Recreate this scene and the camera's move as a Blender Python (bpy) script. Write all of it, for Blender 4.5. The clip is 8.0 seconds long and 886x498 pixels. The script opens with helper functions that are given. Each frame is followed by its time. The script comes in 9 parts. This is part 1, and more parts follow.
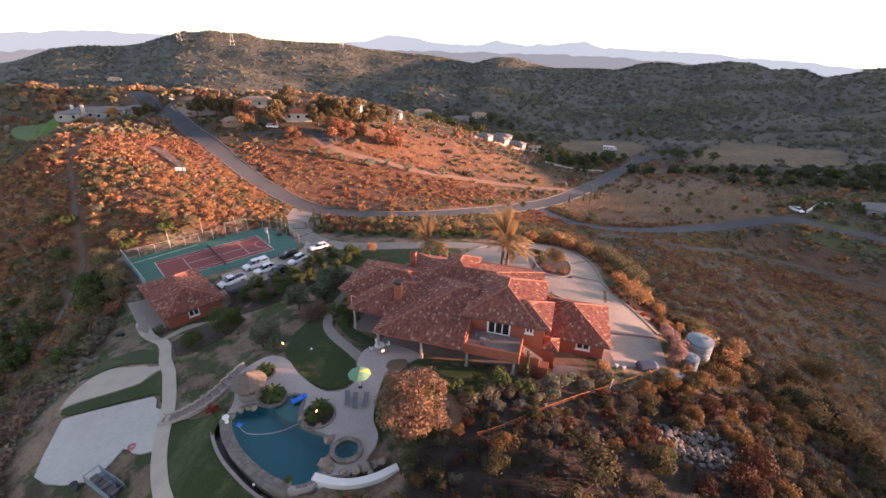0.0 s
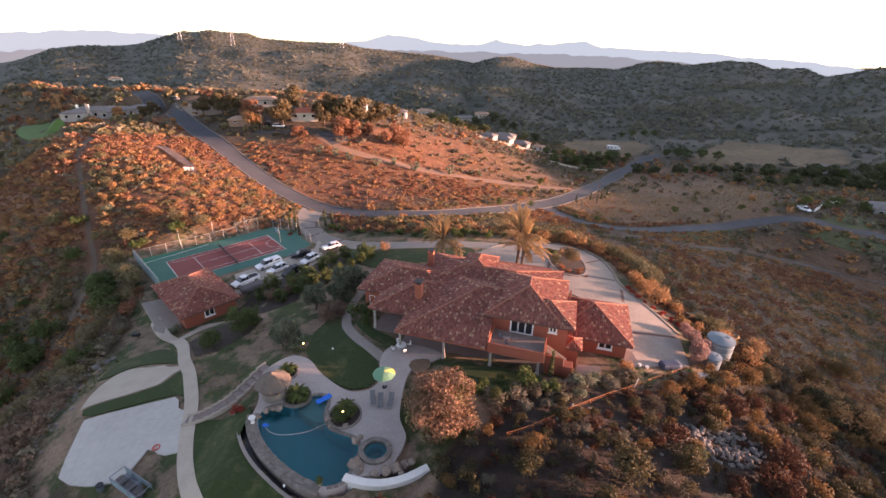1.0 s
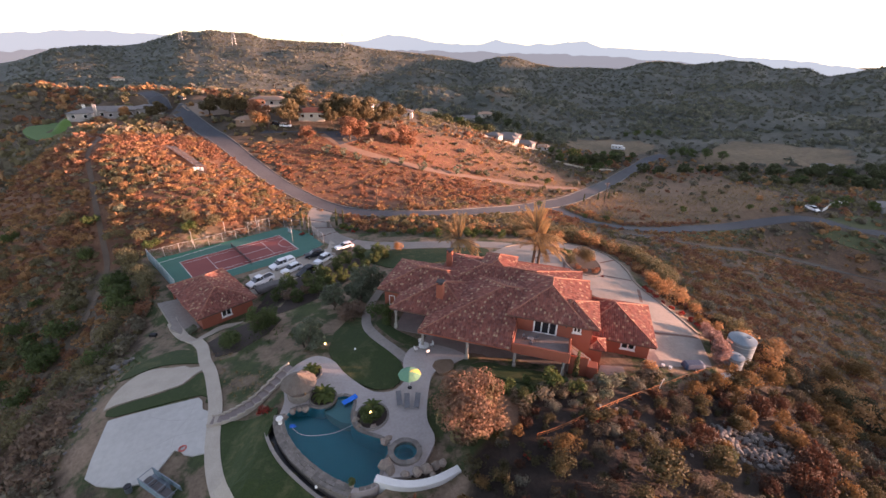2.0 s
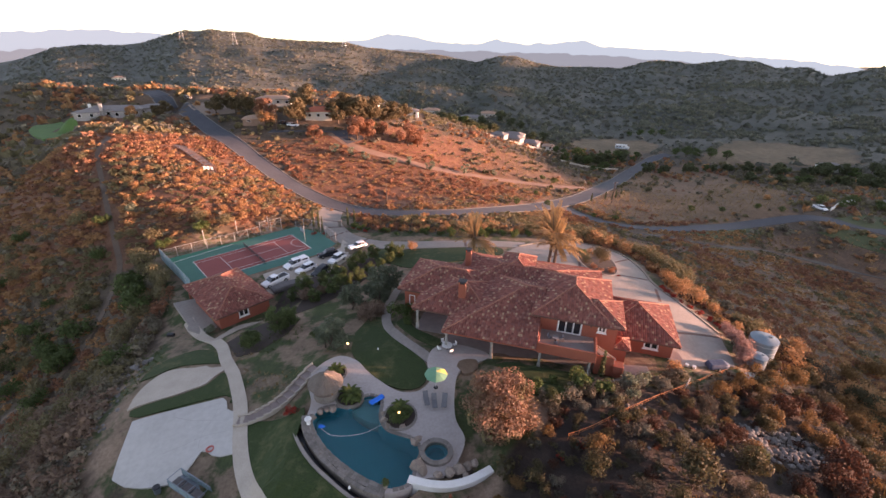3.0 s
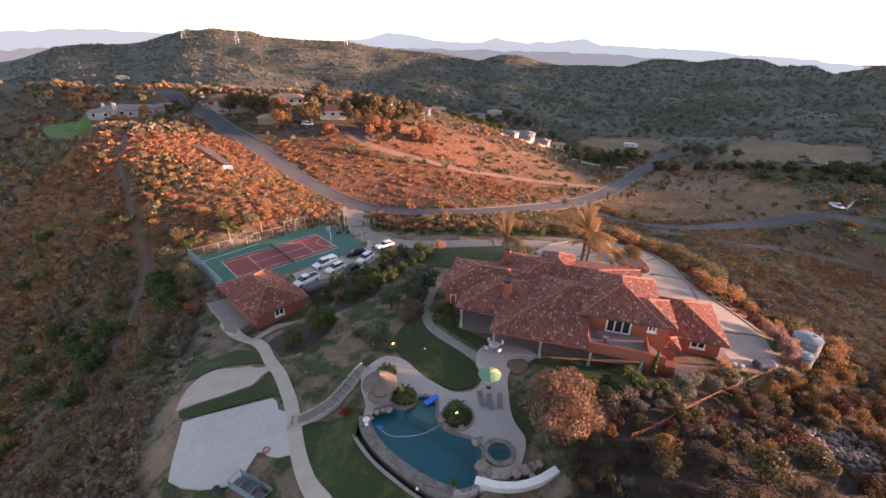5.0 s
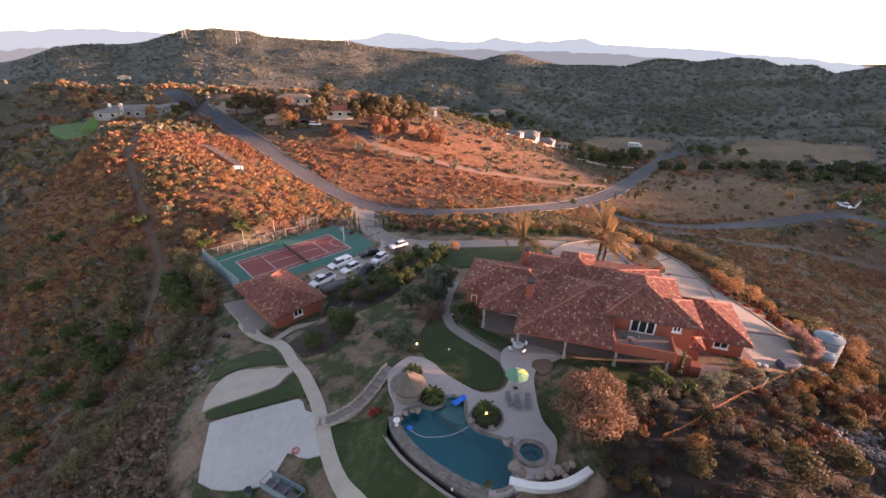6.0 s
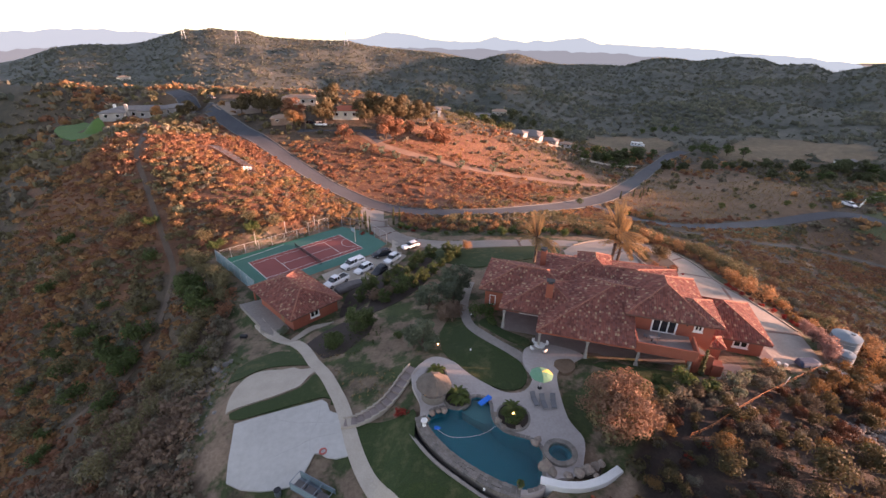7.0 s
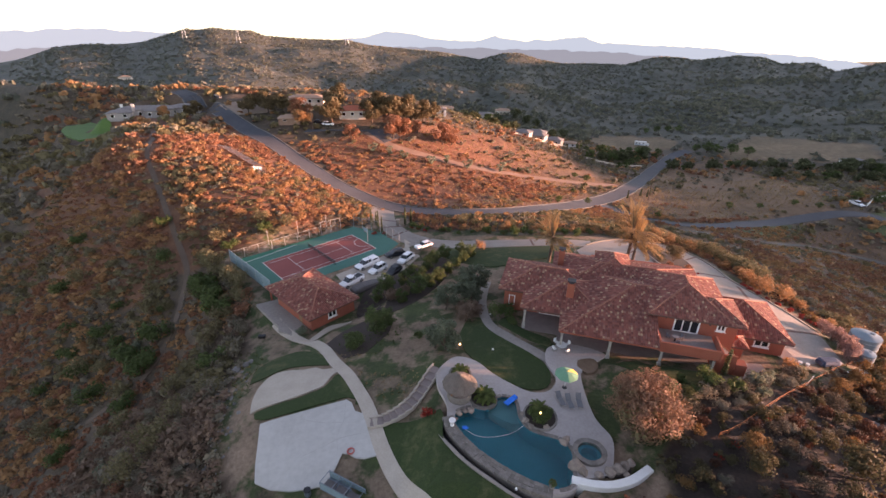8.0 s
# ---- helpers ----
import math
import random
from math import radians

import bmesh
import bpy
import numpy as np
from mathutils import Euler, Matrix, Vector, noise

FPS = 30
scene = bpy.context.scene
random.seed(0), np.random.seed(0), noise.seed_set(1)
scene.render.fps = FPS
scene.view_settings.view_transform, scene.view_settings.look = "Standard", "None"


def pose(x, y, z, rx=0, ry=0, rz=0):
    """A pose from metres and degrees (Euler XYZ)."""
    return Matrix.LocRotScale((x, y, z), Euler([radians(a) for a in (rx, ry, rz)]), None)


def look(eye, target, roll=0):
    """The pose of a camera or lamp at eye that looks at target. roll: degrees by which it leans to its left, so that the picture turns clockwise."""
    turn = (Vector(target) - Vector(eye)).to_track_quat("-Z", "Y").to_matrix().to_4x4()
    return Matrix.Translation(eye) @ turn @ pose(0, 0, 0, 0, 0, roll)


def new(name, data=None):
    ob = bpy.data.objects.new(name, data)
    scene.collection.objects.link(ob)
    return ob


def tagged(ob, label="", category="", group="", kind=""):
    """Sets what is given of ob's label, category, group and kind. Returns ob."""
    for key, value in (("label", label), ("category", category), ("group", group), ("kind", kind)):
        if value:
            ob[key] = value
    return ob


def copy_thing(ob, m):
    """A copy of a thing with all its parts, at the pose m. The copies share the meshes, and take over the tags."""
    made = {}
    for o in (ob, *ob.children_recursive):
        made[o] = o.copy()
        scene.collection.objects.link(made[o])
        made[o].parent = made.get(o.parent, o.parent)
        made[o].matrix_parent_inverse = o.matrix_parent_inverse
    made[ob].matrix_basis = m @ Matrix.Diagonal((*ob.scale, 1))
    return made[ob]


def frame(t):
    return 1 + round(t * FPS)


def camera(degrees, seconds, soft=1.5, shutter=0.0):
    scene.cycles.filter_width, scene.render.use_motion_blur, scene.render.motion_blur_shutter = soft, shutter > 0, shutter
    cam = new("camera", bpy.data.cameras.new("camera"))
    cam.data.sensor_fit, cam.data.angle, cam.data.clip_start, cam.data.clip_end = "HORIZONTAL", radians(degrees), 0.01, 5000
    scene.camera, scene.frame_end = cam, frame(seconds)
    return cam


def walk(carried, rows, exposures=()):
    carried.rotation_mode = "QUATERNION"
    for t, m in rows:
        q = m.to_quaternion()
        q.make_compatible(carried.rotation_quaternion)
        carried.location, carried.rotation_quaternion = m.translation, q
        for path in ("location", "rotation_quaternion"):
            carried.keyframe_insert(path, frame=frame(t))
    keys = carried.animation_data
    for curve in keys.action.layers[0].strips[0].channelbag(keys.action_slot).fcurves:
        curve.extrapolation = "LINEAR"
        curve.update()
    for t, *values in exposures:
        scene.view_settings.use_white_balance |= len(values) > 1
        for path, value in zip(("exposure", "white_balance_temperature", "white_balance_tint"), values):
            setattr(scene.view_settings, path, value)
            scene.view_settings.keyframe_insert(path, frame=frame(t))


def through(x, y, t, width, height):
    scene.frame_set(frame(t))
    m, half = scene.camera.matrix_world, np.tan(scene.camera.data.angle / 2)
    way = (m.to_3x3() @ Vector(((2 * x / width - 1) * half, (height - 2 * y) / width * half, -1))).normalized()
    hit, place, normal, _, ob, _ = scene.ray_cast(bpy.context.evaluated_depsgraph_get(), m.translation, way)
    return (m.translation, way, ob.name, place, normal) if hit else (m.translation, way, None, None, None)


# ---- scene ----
cam = camera(90.0, 8.0)
# seconds, eye, target, roll
PATH = [
    (0, (-0.000, 0.000, 48.153), (-0.148, 45.101, 26.569), 1.305),
    (0.5, (-1.555, 0.135, 47.944), (-1.677, 45.238, 26.364), 1.248),
    (1, (-3.199, 0.248, 47.825), (-3.278, 45.342, 26.225), 1.274),
    (1.5, (-4.774, 0.345, 47.754), (-4.861, 45.436, 26.147), 1.244),
    (3, (-9.765, 0.605, 47.494), (-9.775, 45.670, 25.833), 1.258),
    (3.5, (-11.371, 0.711, 47.422), (-11.384, 45.756, 25.721), 1.194),
    (4, (-13.009, 0.772, 47.325), (-13.009, 45.818, 25.626), 1.197),
    (4.5, (-14.684, 0.870, 47.254), (-14.677, 45.897, 25.516), 1.175),
    (6, (-19.774, 0.875, 47.310), (-19.716, 45.872, 25.510), 1.111),
    (6.5, (-21.437, 0.816, 47.412), (-21.248, 45.800, 25.585), 1.087),
    (7, (-22.954, 0.772, 47.436), (-22.743, 45.753, 25.605), 1.021),
    (7.5, (-24.536, 0.718, 47.522), (-24.332, 45.679, 25.648), 0.970),
    (8, (-26.094, 0.700, 47.548), (-25.877, 45.647, 25.646), 0.948),
]
walk(cam, [(t, look(e, q, roll)) for t, e, q, roll in PATH], [(0.0, 2.25, 7350, 22)])

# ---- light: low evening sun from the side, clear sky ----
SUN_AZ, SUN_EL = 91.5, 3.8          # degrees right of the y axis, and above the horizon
world = bpy.data.worlds.new("world")
scene.world = world
world.use_nodes = True
wn = world.node_tree.nodes
sky = wn.new("ShaderNodeTexSky")
sky.sky_type, sky.sun_disc = 'NISHITA', False
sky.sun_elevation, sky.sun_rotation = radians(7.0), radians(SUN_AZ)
sky.altitude, sky.air_density, sky.dust_density, sky.ozone_density = 300, 0.55, 0.55, 0.6
wn["Background"].inputs["Strength"].default_value = 0.12
hazy = wn.new("ShaderNodeHueSaturation")
hazy.inputs["Saturation"].default_value = 0.78
world.node_tree.links.new(sky.outputs[0], hazy.inputs["Color"])
world.node_tree.links.new(hazy.outputs[0], wn["Background"].inputs["Color"])
sun = new("sun", bpy.data.lights.new("sun", 'SUN'))
sun.data.energy, sun.data.angle, sun.data.color = 4.4, radians(0.6), (1.0, 0.57, 0.42)
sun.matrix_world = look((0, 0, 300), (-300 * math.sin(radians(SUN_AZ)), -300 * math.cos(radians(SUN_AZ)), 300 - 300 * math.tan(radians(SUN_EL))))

# ---- materials ----
def shade(name, rough=0.8, metal=0.0):
    m = bpy.data.materials.new(name)
    m.use_nodes = True
    n = m.node_tree.nodes
    b = n["Principled BSDF"]
    b.inputs["Roughness"].default_value, b.inputs["Metallic"].default_value = rough, metal
    return m, n, m.node_tree.links, b


def ramp(n, stops, mode='LINEAR'):
    r = n.new("ShaderNodeValToRGB")
    r.color_ramp.interpolation = mode
    e = r.color_ramp.elements
    e[0].position, e[0].color = stops[0][0], (*stops[0][1], 1)
    e[1].position, e[1].color = stops[-1][0], (*stops[-1][1], 1)
    for p, c in stops[1:-1]:
        e.new(p).color = (*c, 1)
    return r


def tex(n, l, kind, scale, detail=4.0, coords="Object", rough=0.6, stretch=None):
    c = n.new("ShaderNodeTexCoord")
    t = n.new("ShaderNodeTex" + kind)
    t.inputs["Scale"].default_value = scale
    if kind == "Noise":
        t.inputs["Detail"].default_value, t.inputs["Roughness"].default_value = detail, rough
    if stretch:
        mp = n.new("ShaderNodeMapping")
        mp.inputs["Scale"].default_value = stretch
        l.new(c.outputs[coords], mp.inputs[0])
        l.new(mp.outputs[0], t.inputs["Vector"])
    else:
        l.new(c.outputs[coords], t.inputs["Vector"])
    return t


def mixed(n, l, fac, a, b, blend='MIX'):
    m = n.new("ShaderNodeMix")
    m.data_type, m.blend_type = 'RGBA', blend
    for k, v in ((0, fac), (6, a), (7, b)):
        if isinstance(v, tuple):
            m.inputs[k].default_value = (*v, 1)
        elif isinstance(v, (int, float)):
            m.inputs[k].default_value = v
        else:
            l.new(v, m.inputs[k])
    return m.outputs[2]


def bumped(n, l, b, source, strength=0.3, distance=0.05):
    u = n.new("ShaderNodeBump")
    u.inputs["Strength"].default_value, u.inputs["Distance"].default_value = strength, distance
    l.new(source, u.inputs["Height"])
    l.new(u.outputs[0], b.inputs["Normal"])


def rough_mat(name, dark, light, scale, fine=8.0, rough=0.85, bump=0.3, dist=0.03, metal=0.0, contrast=(0.3, 0.7), random=0.0):
    """Two-scale mottled surface between two colours, with fine relief."""
    m, n, l, b = shade(name, rough, metal)
    big, small = tex(n, l, "Noise", scale), tex(n, l, "Noise", scale * fine, 6)
    r = ramp(n, [(contrast[0], dark), (contrast[1], light)])
    mean = n.new("ShaderNodeMath")
    mean.operation = 'ADD'
    h = n.new("ShaderNodeMath")
    h.operation, h.inputs[1].default_value = 'MULTIPLY', 0.5
    l.new(big.outputs["Fac"], mean.inputs[0])
    l.new(small.outputs["Fac"], mean.inputs[1])
    l.new(mean.outputs[0], h.inputs[0])
    l.new(h.outputs[0], r.inputs[0])
    col = r.outputs[0]
    if random:
        info = n.new("ShaderNodeObjectInfo")
        rr = ramp(n, [(0.0, (1 - random,) * 3), (1.0, (1.0,) * 3)])
        l.new(info.outputs["Random"], rr.inputs[0])
        col = mixed(n, l, 1.0, col, rr.outputs[0], 'MULTIPLY')
    l.new(col, b.inputs["Base Color"])
    if bump:
        bumped(n, l, b, small.outputs["Fac"], bump, dist)
    return m


def leaf_mat(name, dark, light, second=None, share=0.3, rough=0.7, through=0.38):
    """Foliage: every clump of leaves has its own tone between dark and light, some the second colour."""
    m, n, l, b = shade(name, rough)
    dark = tuple(d + 0.5 * (c - d) for d, c in zip(dark, light))
    g = n.new("ShaderNodeNewGeometry")
    r = ramp(n, [(0.0, dark), (1.0, light)])
    l.new(g.outputs["Random Per Island"], r.inputs[0])
    col = r.outputs[0]
    if second:
        t = tex(n, l, "Noise", 0.11, 3)
        s = ramp(n, [(0.62 - share * 0.35, (0, 0, 0)), (0.70 - share * 0.35, (1, 1, 1))])
        l.new(t.outputs["Fac"], s.inputs[0])
        col = mixed(n, l, s.outputs[0], col, second)
    l.new(col, b.inputs["Base Color"])
    b.inputs["Specular IOR Level"].default_value = 0.25
    tr = n.new("ShaderNodeBsdfTranslucent")
    l.new(col, tr.inputs["Color"])
    mx = n.new("ShaderNodeMixShader")
    mx.inputs[0].default_value = through
    l.new(b.outputs[0], mx.inputs[1])
    l.new(tr.outputs[0], mx.inputs[2])
    l.new(mx.outputs[0], n["Material Output"].inputs["Surface"])
    return m


ASPHALT = rough_mat("asphalt", (0.041, 0.045, 0.055), (0.082, 0.088, 0.102), 0.12, 14, 0.9, 0.2)
CONCRETE = rough_mat("concrete", (0.205, 0.178, 0.158), (0.325, 0.287, 0.257), 0.25, 9, 0.85, 0.15)
PALE_SLAB = rough_mat("pale_slab", (0.37, 0.352, 0.332), (0.50, 0.482, 0.458), 0.12, 12, 0.8, 0.12)
GRAVEL = rough_mat("beige_gravel", (0.35, 0.298, 0.246), (0.49, 0.43, 0.365), 0.4, 14, 0.95, 0.4)
STUCCO = rough_mat("terracotta_stucco", (0.25, 0.070, 0.041), (0.335, 0.102, 0.062), 0.5, 20, 0.9, 0.25, 0.01)
WHITE = rough_mat("white_paint", (0.68, 0.67, 0.64), (0.82, 0.81, 0.78), 1.5, 8, 0.55, 0.05)


def lawn_mat():
    """Mown grass: fine blades of several greens, with worn straw-coloured patches."""
    m, n, l, b = shade("lawn_grass", 0.95)
    big, mid, fine = tex(n, l, "Noise", 0.16, 4), tex(n, l, "Noise", 0.9, 5, rough=0.7), tex(n, l, "Noise", 7.0, 5, rough=0.75)
    deep, pale = ramp(n, [(0.30, (0.013, 0.028, 0.006)), (0.72, (0.038, 0.064, 0.014))]), ramp(n, [(0.30, (0.045, 0.060, 0.018)), (0.72, (0.105, 0.098, 0.040))])
    for r_ in (deep, pale):
        l.new(fine.outputs["Fac"], r_.inputs[0])
    wear = n.new("ShaderNodeMath")
    wear.operation = 'MULTIPLY'
    l.new(big.outputs["Fac"], wear.inputs[0])
    l.new(mid.outputs["Fac"], wear.inputs[1])
    w = ramp(n, [(0.25, (0, 0, 0)), (0.38, (1, 1, 1))])
    l.new(wear.outputs[0], w.inputs[0])
    l.new(mixed(n, l, w.outputs[0], deep.outputs[0], pale.outputs[0]), b.inputs["Base Color"])
    bumped(n, l, b, fine.outputs["Fac"], 0.6, 0.05)
    return m


GRASS = lawn_mat()
ROUGH_GRASS = rough_mat("rough_grass", (0.045, 0.052, 0.022), (0.085, 0.105, 0.040), 0.25, 9, 0.95, 0.6, 0.1)

# ---- the land: one sheet from the garden to the horizon ----
def smooth(a, b, v):
    s = np.clip((v - a) / (b - a), 0, 1)
    return s * s * (3 - 2 * s)


# heights of the knoll, its terraces and the hollows round it: x, y, z
NEAR_FORMS = [
    (-20, 40, 7.4), (-12, 28, 7.0), (4, 58, 7.2), (22, 52, 6.6), (20, 78, 5.2), (33, 68, 4.6), (38, 54, 3.6), (-28, 62, 4.5),
    (-35, 42, 4.4), (-51, 41, 1.8), (-48, 33, 0.2), (-50, 66, -0.2), (-60, 58, -2), (-69, 42, -7.5), (-72, 72, -4.5), (-86, 79, -9),
    (-83, 96, -0.5), (-64, 104, 2.5), (-83, 116, 8), (-102, 128, 11), (-120, 128, 10.5), (-131, 128, 7), (-105, 100, -2.5), (-104, 91, -8.5), (-104, 77, -18.5), (-127, 112, -4.5), (-135, 118, -7.5), (-75, 65, -9.8),
    (-133, 166, 13), (-64, 125, 3), (-46, 135, -2), (0, 5, 8), (-70, 10, -20), (60, 10, -10), (-165, 70, -45), (-54, 93, 0)]
WIDE_FORMS = [
    (-61, 147, 0.6), (-80, 165, 5.4), (-104, 188, 9.5), (-132, 210, 12.9), (-181, 215, 11), (-217, 224, 0), (-97, 192, 12), (-48, 176, 4.5),
    (-32, 153, -2.6), (-17, 120, 0), (5, 193, -6.3), (42, 193, -13.6), (43, 150, -11), (84, 145, -12.6), (134, 159, -13.6), (93, 120, -15.3),
    (121, 131, -20.6), (78, 121, -10.5), (59, 67, -4.5), (46, 56, 0.5), (49, 45, -1.8), (31, 38, 4), (17, 36, 7.5), (6, 31, 9),
    (43, 34, 2.5), (142, 302, -25.7), (83, 233, -21.5), (120, 330, -22.5), (180, 300, -19), (-150, 230, 17), (-50, 210, 13), (30, 255, -9)]
FORMS = np.array(NEAR_FORMS + WIDE_FORMS, float)


def plate(r2):
    return 0.5 * r2 * np.log(np.maximum(r2, 1e-6))


def spline_weights():
    p, n = FORMS[:, :2] / 100, len(FORMS)
    a = np.zeros((n + 3, n + 3))
    a[:n, :n] = plate(((p[:, None] - p[None]) ** 2).sum(2)) + 1e-4 * np.eye(n)
    a[:n, n], a[:n, n + 1:] = 1, p
    a[n:, :n] = a[:n, n:].T
    return np.linalg.solve(a, np.concatenate([FORMS[:, 2], np.zeros(3)]))


FORM_W = spline_weights()


def knoll(x, y):
    v = FORM_W[-3] + FORM_W[-2] * x / 100 + FORM_W[-1] * y / 100
    for (fx, fy, _), wt in zip(FORMS, FORM_W):
        v = v + wt * plate(((x - fx) ** 2 + (y - fy) ** 2) / 1e4)
    return v


# crest of the far ridge: bearing in degrees right of the y axis, height
CREST = np.array([
    (-180, -60), (-90, -60), (-60, -45), (-43.3, -27), (-41.2, -12), (-39, 9), (-36.4, 14), (-33, 13), (-30.9, 27), (-28, 47), (-27, 43), (-25.6, 51),
    (-24.3, 46), (-22, 45), (-20.4, 33), (-15.6, 27), (-11.6, 26), (-9.3, 15), (-6.1, 9), (-0.7, 4), (3.6, -6), (5, 4), (6.6, 11), (8.2, 11),
    (10.6, -1), (12.9, -7), (17, -5), (20.1, -5), (22.8, 11), (24.5, 13), (27, 9), (30.7, 19), (32.7, 18), (34.5, 9), (36.9, 13), (38.8, 1),
    # bearings from 48 on: unseen hills, heights shaped to cut off the low sun
    (40, 7), (42.3, 19), (48, 24), (52, 66), (60, 72), (65, 24), (73, 18), (76, 22), (79, 33), (82, 39), (84.3, 41.5), (85.6, 38), (87.2, 37.5), (88.5, 40), (91, 44), (95, 46), (106, 46), (128, 25), (150, -30), (180, -60)], float)


def fbm(x, y, size, octaves=4, seed=0.0):
    """Smooth value noise, about -1 to 1."""
    v, amp = 0.0, 1.0
    for k in range(octaves):
        f = 2 ** k / size
        u, w = x * f + 17.3 * k + seed, y * f - 9.1 * k + seed * 0.7
        iu, iw = np.floor(u), np.floor(w)
        fu, fw = u - iu, w - iw
        fu, fw = fu * fu * (3 - 2 * fu), fw * fw * (3 - 2 * fw)
        def lattice(a, b):
            s = np.sin(a * 127.1 + b * 311.7) * 43758.5453
            return (s - np.floor(s)) * 2 - 1
        c = lattice(iu, iw) * (1 - fu) * (1 - fw) + lattice(iu + 1, iw) * fu * (1 - fw) + lattice(iu, iw + 1) * (1 - fu) * fw + lattice(iu + 1, iw + 1) * fu * fw
        v, amp = v + c * amp, amp * 0.5
    return v


def far_land(x, y):
    r, az = np.hypot(x + 13, y), np.degrees(np.arctan2(x + 13, y))
    crest = np.interp(az, CREST[:, 0], CREST[:, 1])
    # the reach at 51 to 60 is out of view, lengthened to shade the ridge
    reach = np.interp(az, [-45, -5, 5, 45, 51, 60, 65, 90, 110], [1350, 1250, 1000, 900, 1300, 1300, 650, 600, 600])
    floor = np.interp(az, [-180, -60, -35, -20, 180], [-70, -60, -40, -25, -25])
    s = np.clip((r - 330) / (reach - 330), 0, 1)
    up = floor + (crest - floor) * s ** 1.3
    gully = np.abs(fbm(x, y, 260, 4)) - 0.35
    up = up + gully * 34 * s * (1 - s) * 2 + fbm(x, y, 60, 3) * 2.5 * np.minimum(1, s * 4) * (1 - s ** 4)
    down = crest - 170 * smooth(0, 1400, r - reach)
    return np.where(r < reach, up, down + fbm(x, y, 500, 3) * 14 * smooth(0, 900, r - reach))


# roads and drives, cut into the land: name, half width, centre line (x, y)
HOUSE_AXIS = 15.0


def seg_dist(x, y, pts):
    """Distance to a line of points, and the way along it of the nearest place."""
    best, along, run = np.full(np.shape(x), 1e9), np.zeros(np.shape(x)), 0.0
    for (ax, ay), (bx, by) in zip(pts[:-1], pts[1:]):
        dx, dy = bx - ax, by - ay
        ln = math.hypot(dx, dy)
        u = np.clip(((x - ax) * dx + (y - ay) * dy) / max(ln, 1e-6) ** 2, 0, 1)
        d = np.hypot(x - ax - u * dx, y - ay - u * dy)
        near = d < best
        best, along, run = np.where(near, d, best), np.where(near, run + u * ln, along), run + ln
    return best, along


def bend(pts, step=2.0):
    """A smooth line (Catmull-Rom) through the points."""
    out, q = [], [np.array(p, float) for p in pts]
    q = [2 * q[0] - q[1]] + q + [2 * q[-1] - q[-2]]
    for i in range(1, len(q) - 2):
        n = max(2, int(np.linalg.norm(q[i + 1] - q[i]) / step))
        for k in range(n):
            t = k / n
            out.append(0.5 * (2 * q[i] + (q[i + 1] - q[i - 1]) * t + (2 * q[i - 1] - 5 * q[i] + 4 * q[i + 1] - q[i + 2]) * t ** 2
                              + (3 * q[i] - q[i - 1] - 3 * q[i + 1] + q[i + 2]) * t ** 3))
    out.append(q[-2])
    return [tuple(p) for p in out]


def base_land(x, y):
    r = np.hypot(x + 13, y)
    w = smooth(250, 400, r)
    h = knoll(np.clip(x, -330, 330), np.clip(y, -150, 430)) * (1 - w) + far_land(x, y) * w
    # spur behind the western villa
    s = np.exp(-(seg_dist(x, y, [(-132, 238), (-165, 244), (-210, 250), (-300, 268)])[0] / 30) ** 2)
    return h + s * np.maximum(18.5 + fbm(x, y, 40, 2) * 1.5 - h, 0)


# level terraces: centre, half sizes, turn in degrees, height, soft edge
COURT_C, COURT_TURN = (-54.3, 93.9), 43.4
PADS = [(COURT_C[0] - 1.0, COURT_C[1] + 1.6, 19.5, 11.2, COURT_TURN, -0.05, 3.0), (-41.5, 87.5, 12.0, 5.0, COURT_TURN, 0.0, 3.0), (-50.4, 72.6, 6.3, 9.0, 46.5, 0.0, 3.0),
        (-15.5, 39.5, 9.5, 9.0, 0.0, 7.2, 5.0), (-17.6, 36.0, 4.2, 1.8, -38.0, 5.6, 2.6), (4.0, 58.0, 17.0, 8.0, -12.0, 7.3, 4.0), (17.5, 50.6, 5.6, 3.2, -16.0, 6.05, 2.6), (-180.5, 195.7, 18.0, 7.5, -43.0, 6.5, 8.0), (-156.0, 209.5, 19.0, 8.5, 18.0, 11.8, 7.0)]


def pad_weight(x, y, px, py, hx, hy, turn, soft):
    c, s = math.cos(radians(turn)), math.sin(radians(turn))
    u, v = np.abs((x - px) * c + (y - py) * s) - hx, np.abs(-(x - px) * s + (y - py) * c) - hy
    d = np.hypot(np.maximum(u, 0), np.maximum(v, 0))
    return 1 - smooth(0, soft, d)


def height(x, y, cut=True):
    x, y = np.asarray(x, float), np.asarray(y, float)
    h = base_land(x, y)
    for px, py, hx, hy, turn, pz, soft in PADS:
        w = pad_weight(x, y, px, py, hx, hy, turn, soft)
        h = h * (1 - w) + pz * w
    return h


def line_of(lo, hi, fine_lo, fine_hi, step, grow=1.045):
    v = list(np.arange(fine_lo, fine_hi + step / 2, step))
    d = step
    while v[-1] < hi:
        d *= grow
        v.append(v[-1] + d)
    d = step
    while v[0] > lo:
        d *= grow
        v.insert(0, v[0] - d)
    return np.array(v)


def mesh_ob(name, verts, faces, mat, smooth_on=False):
    me = bpy.data.meshes.new(name)
    me.from_pydata([tuple(v) for v in verts], [], faces)
    me.materials.append(mat)
    if smooth_on:
        me.polygons.foreach_set("use_smooth", [True] * len(me.polygons))
    me.update()
    return new(name, me)


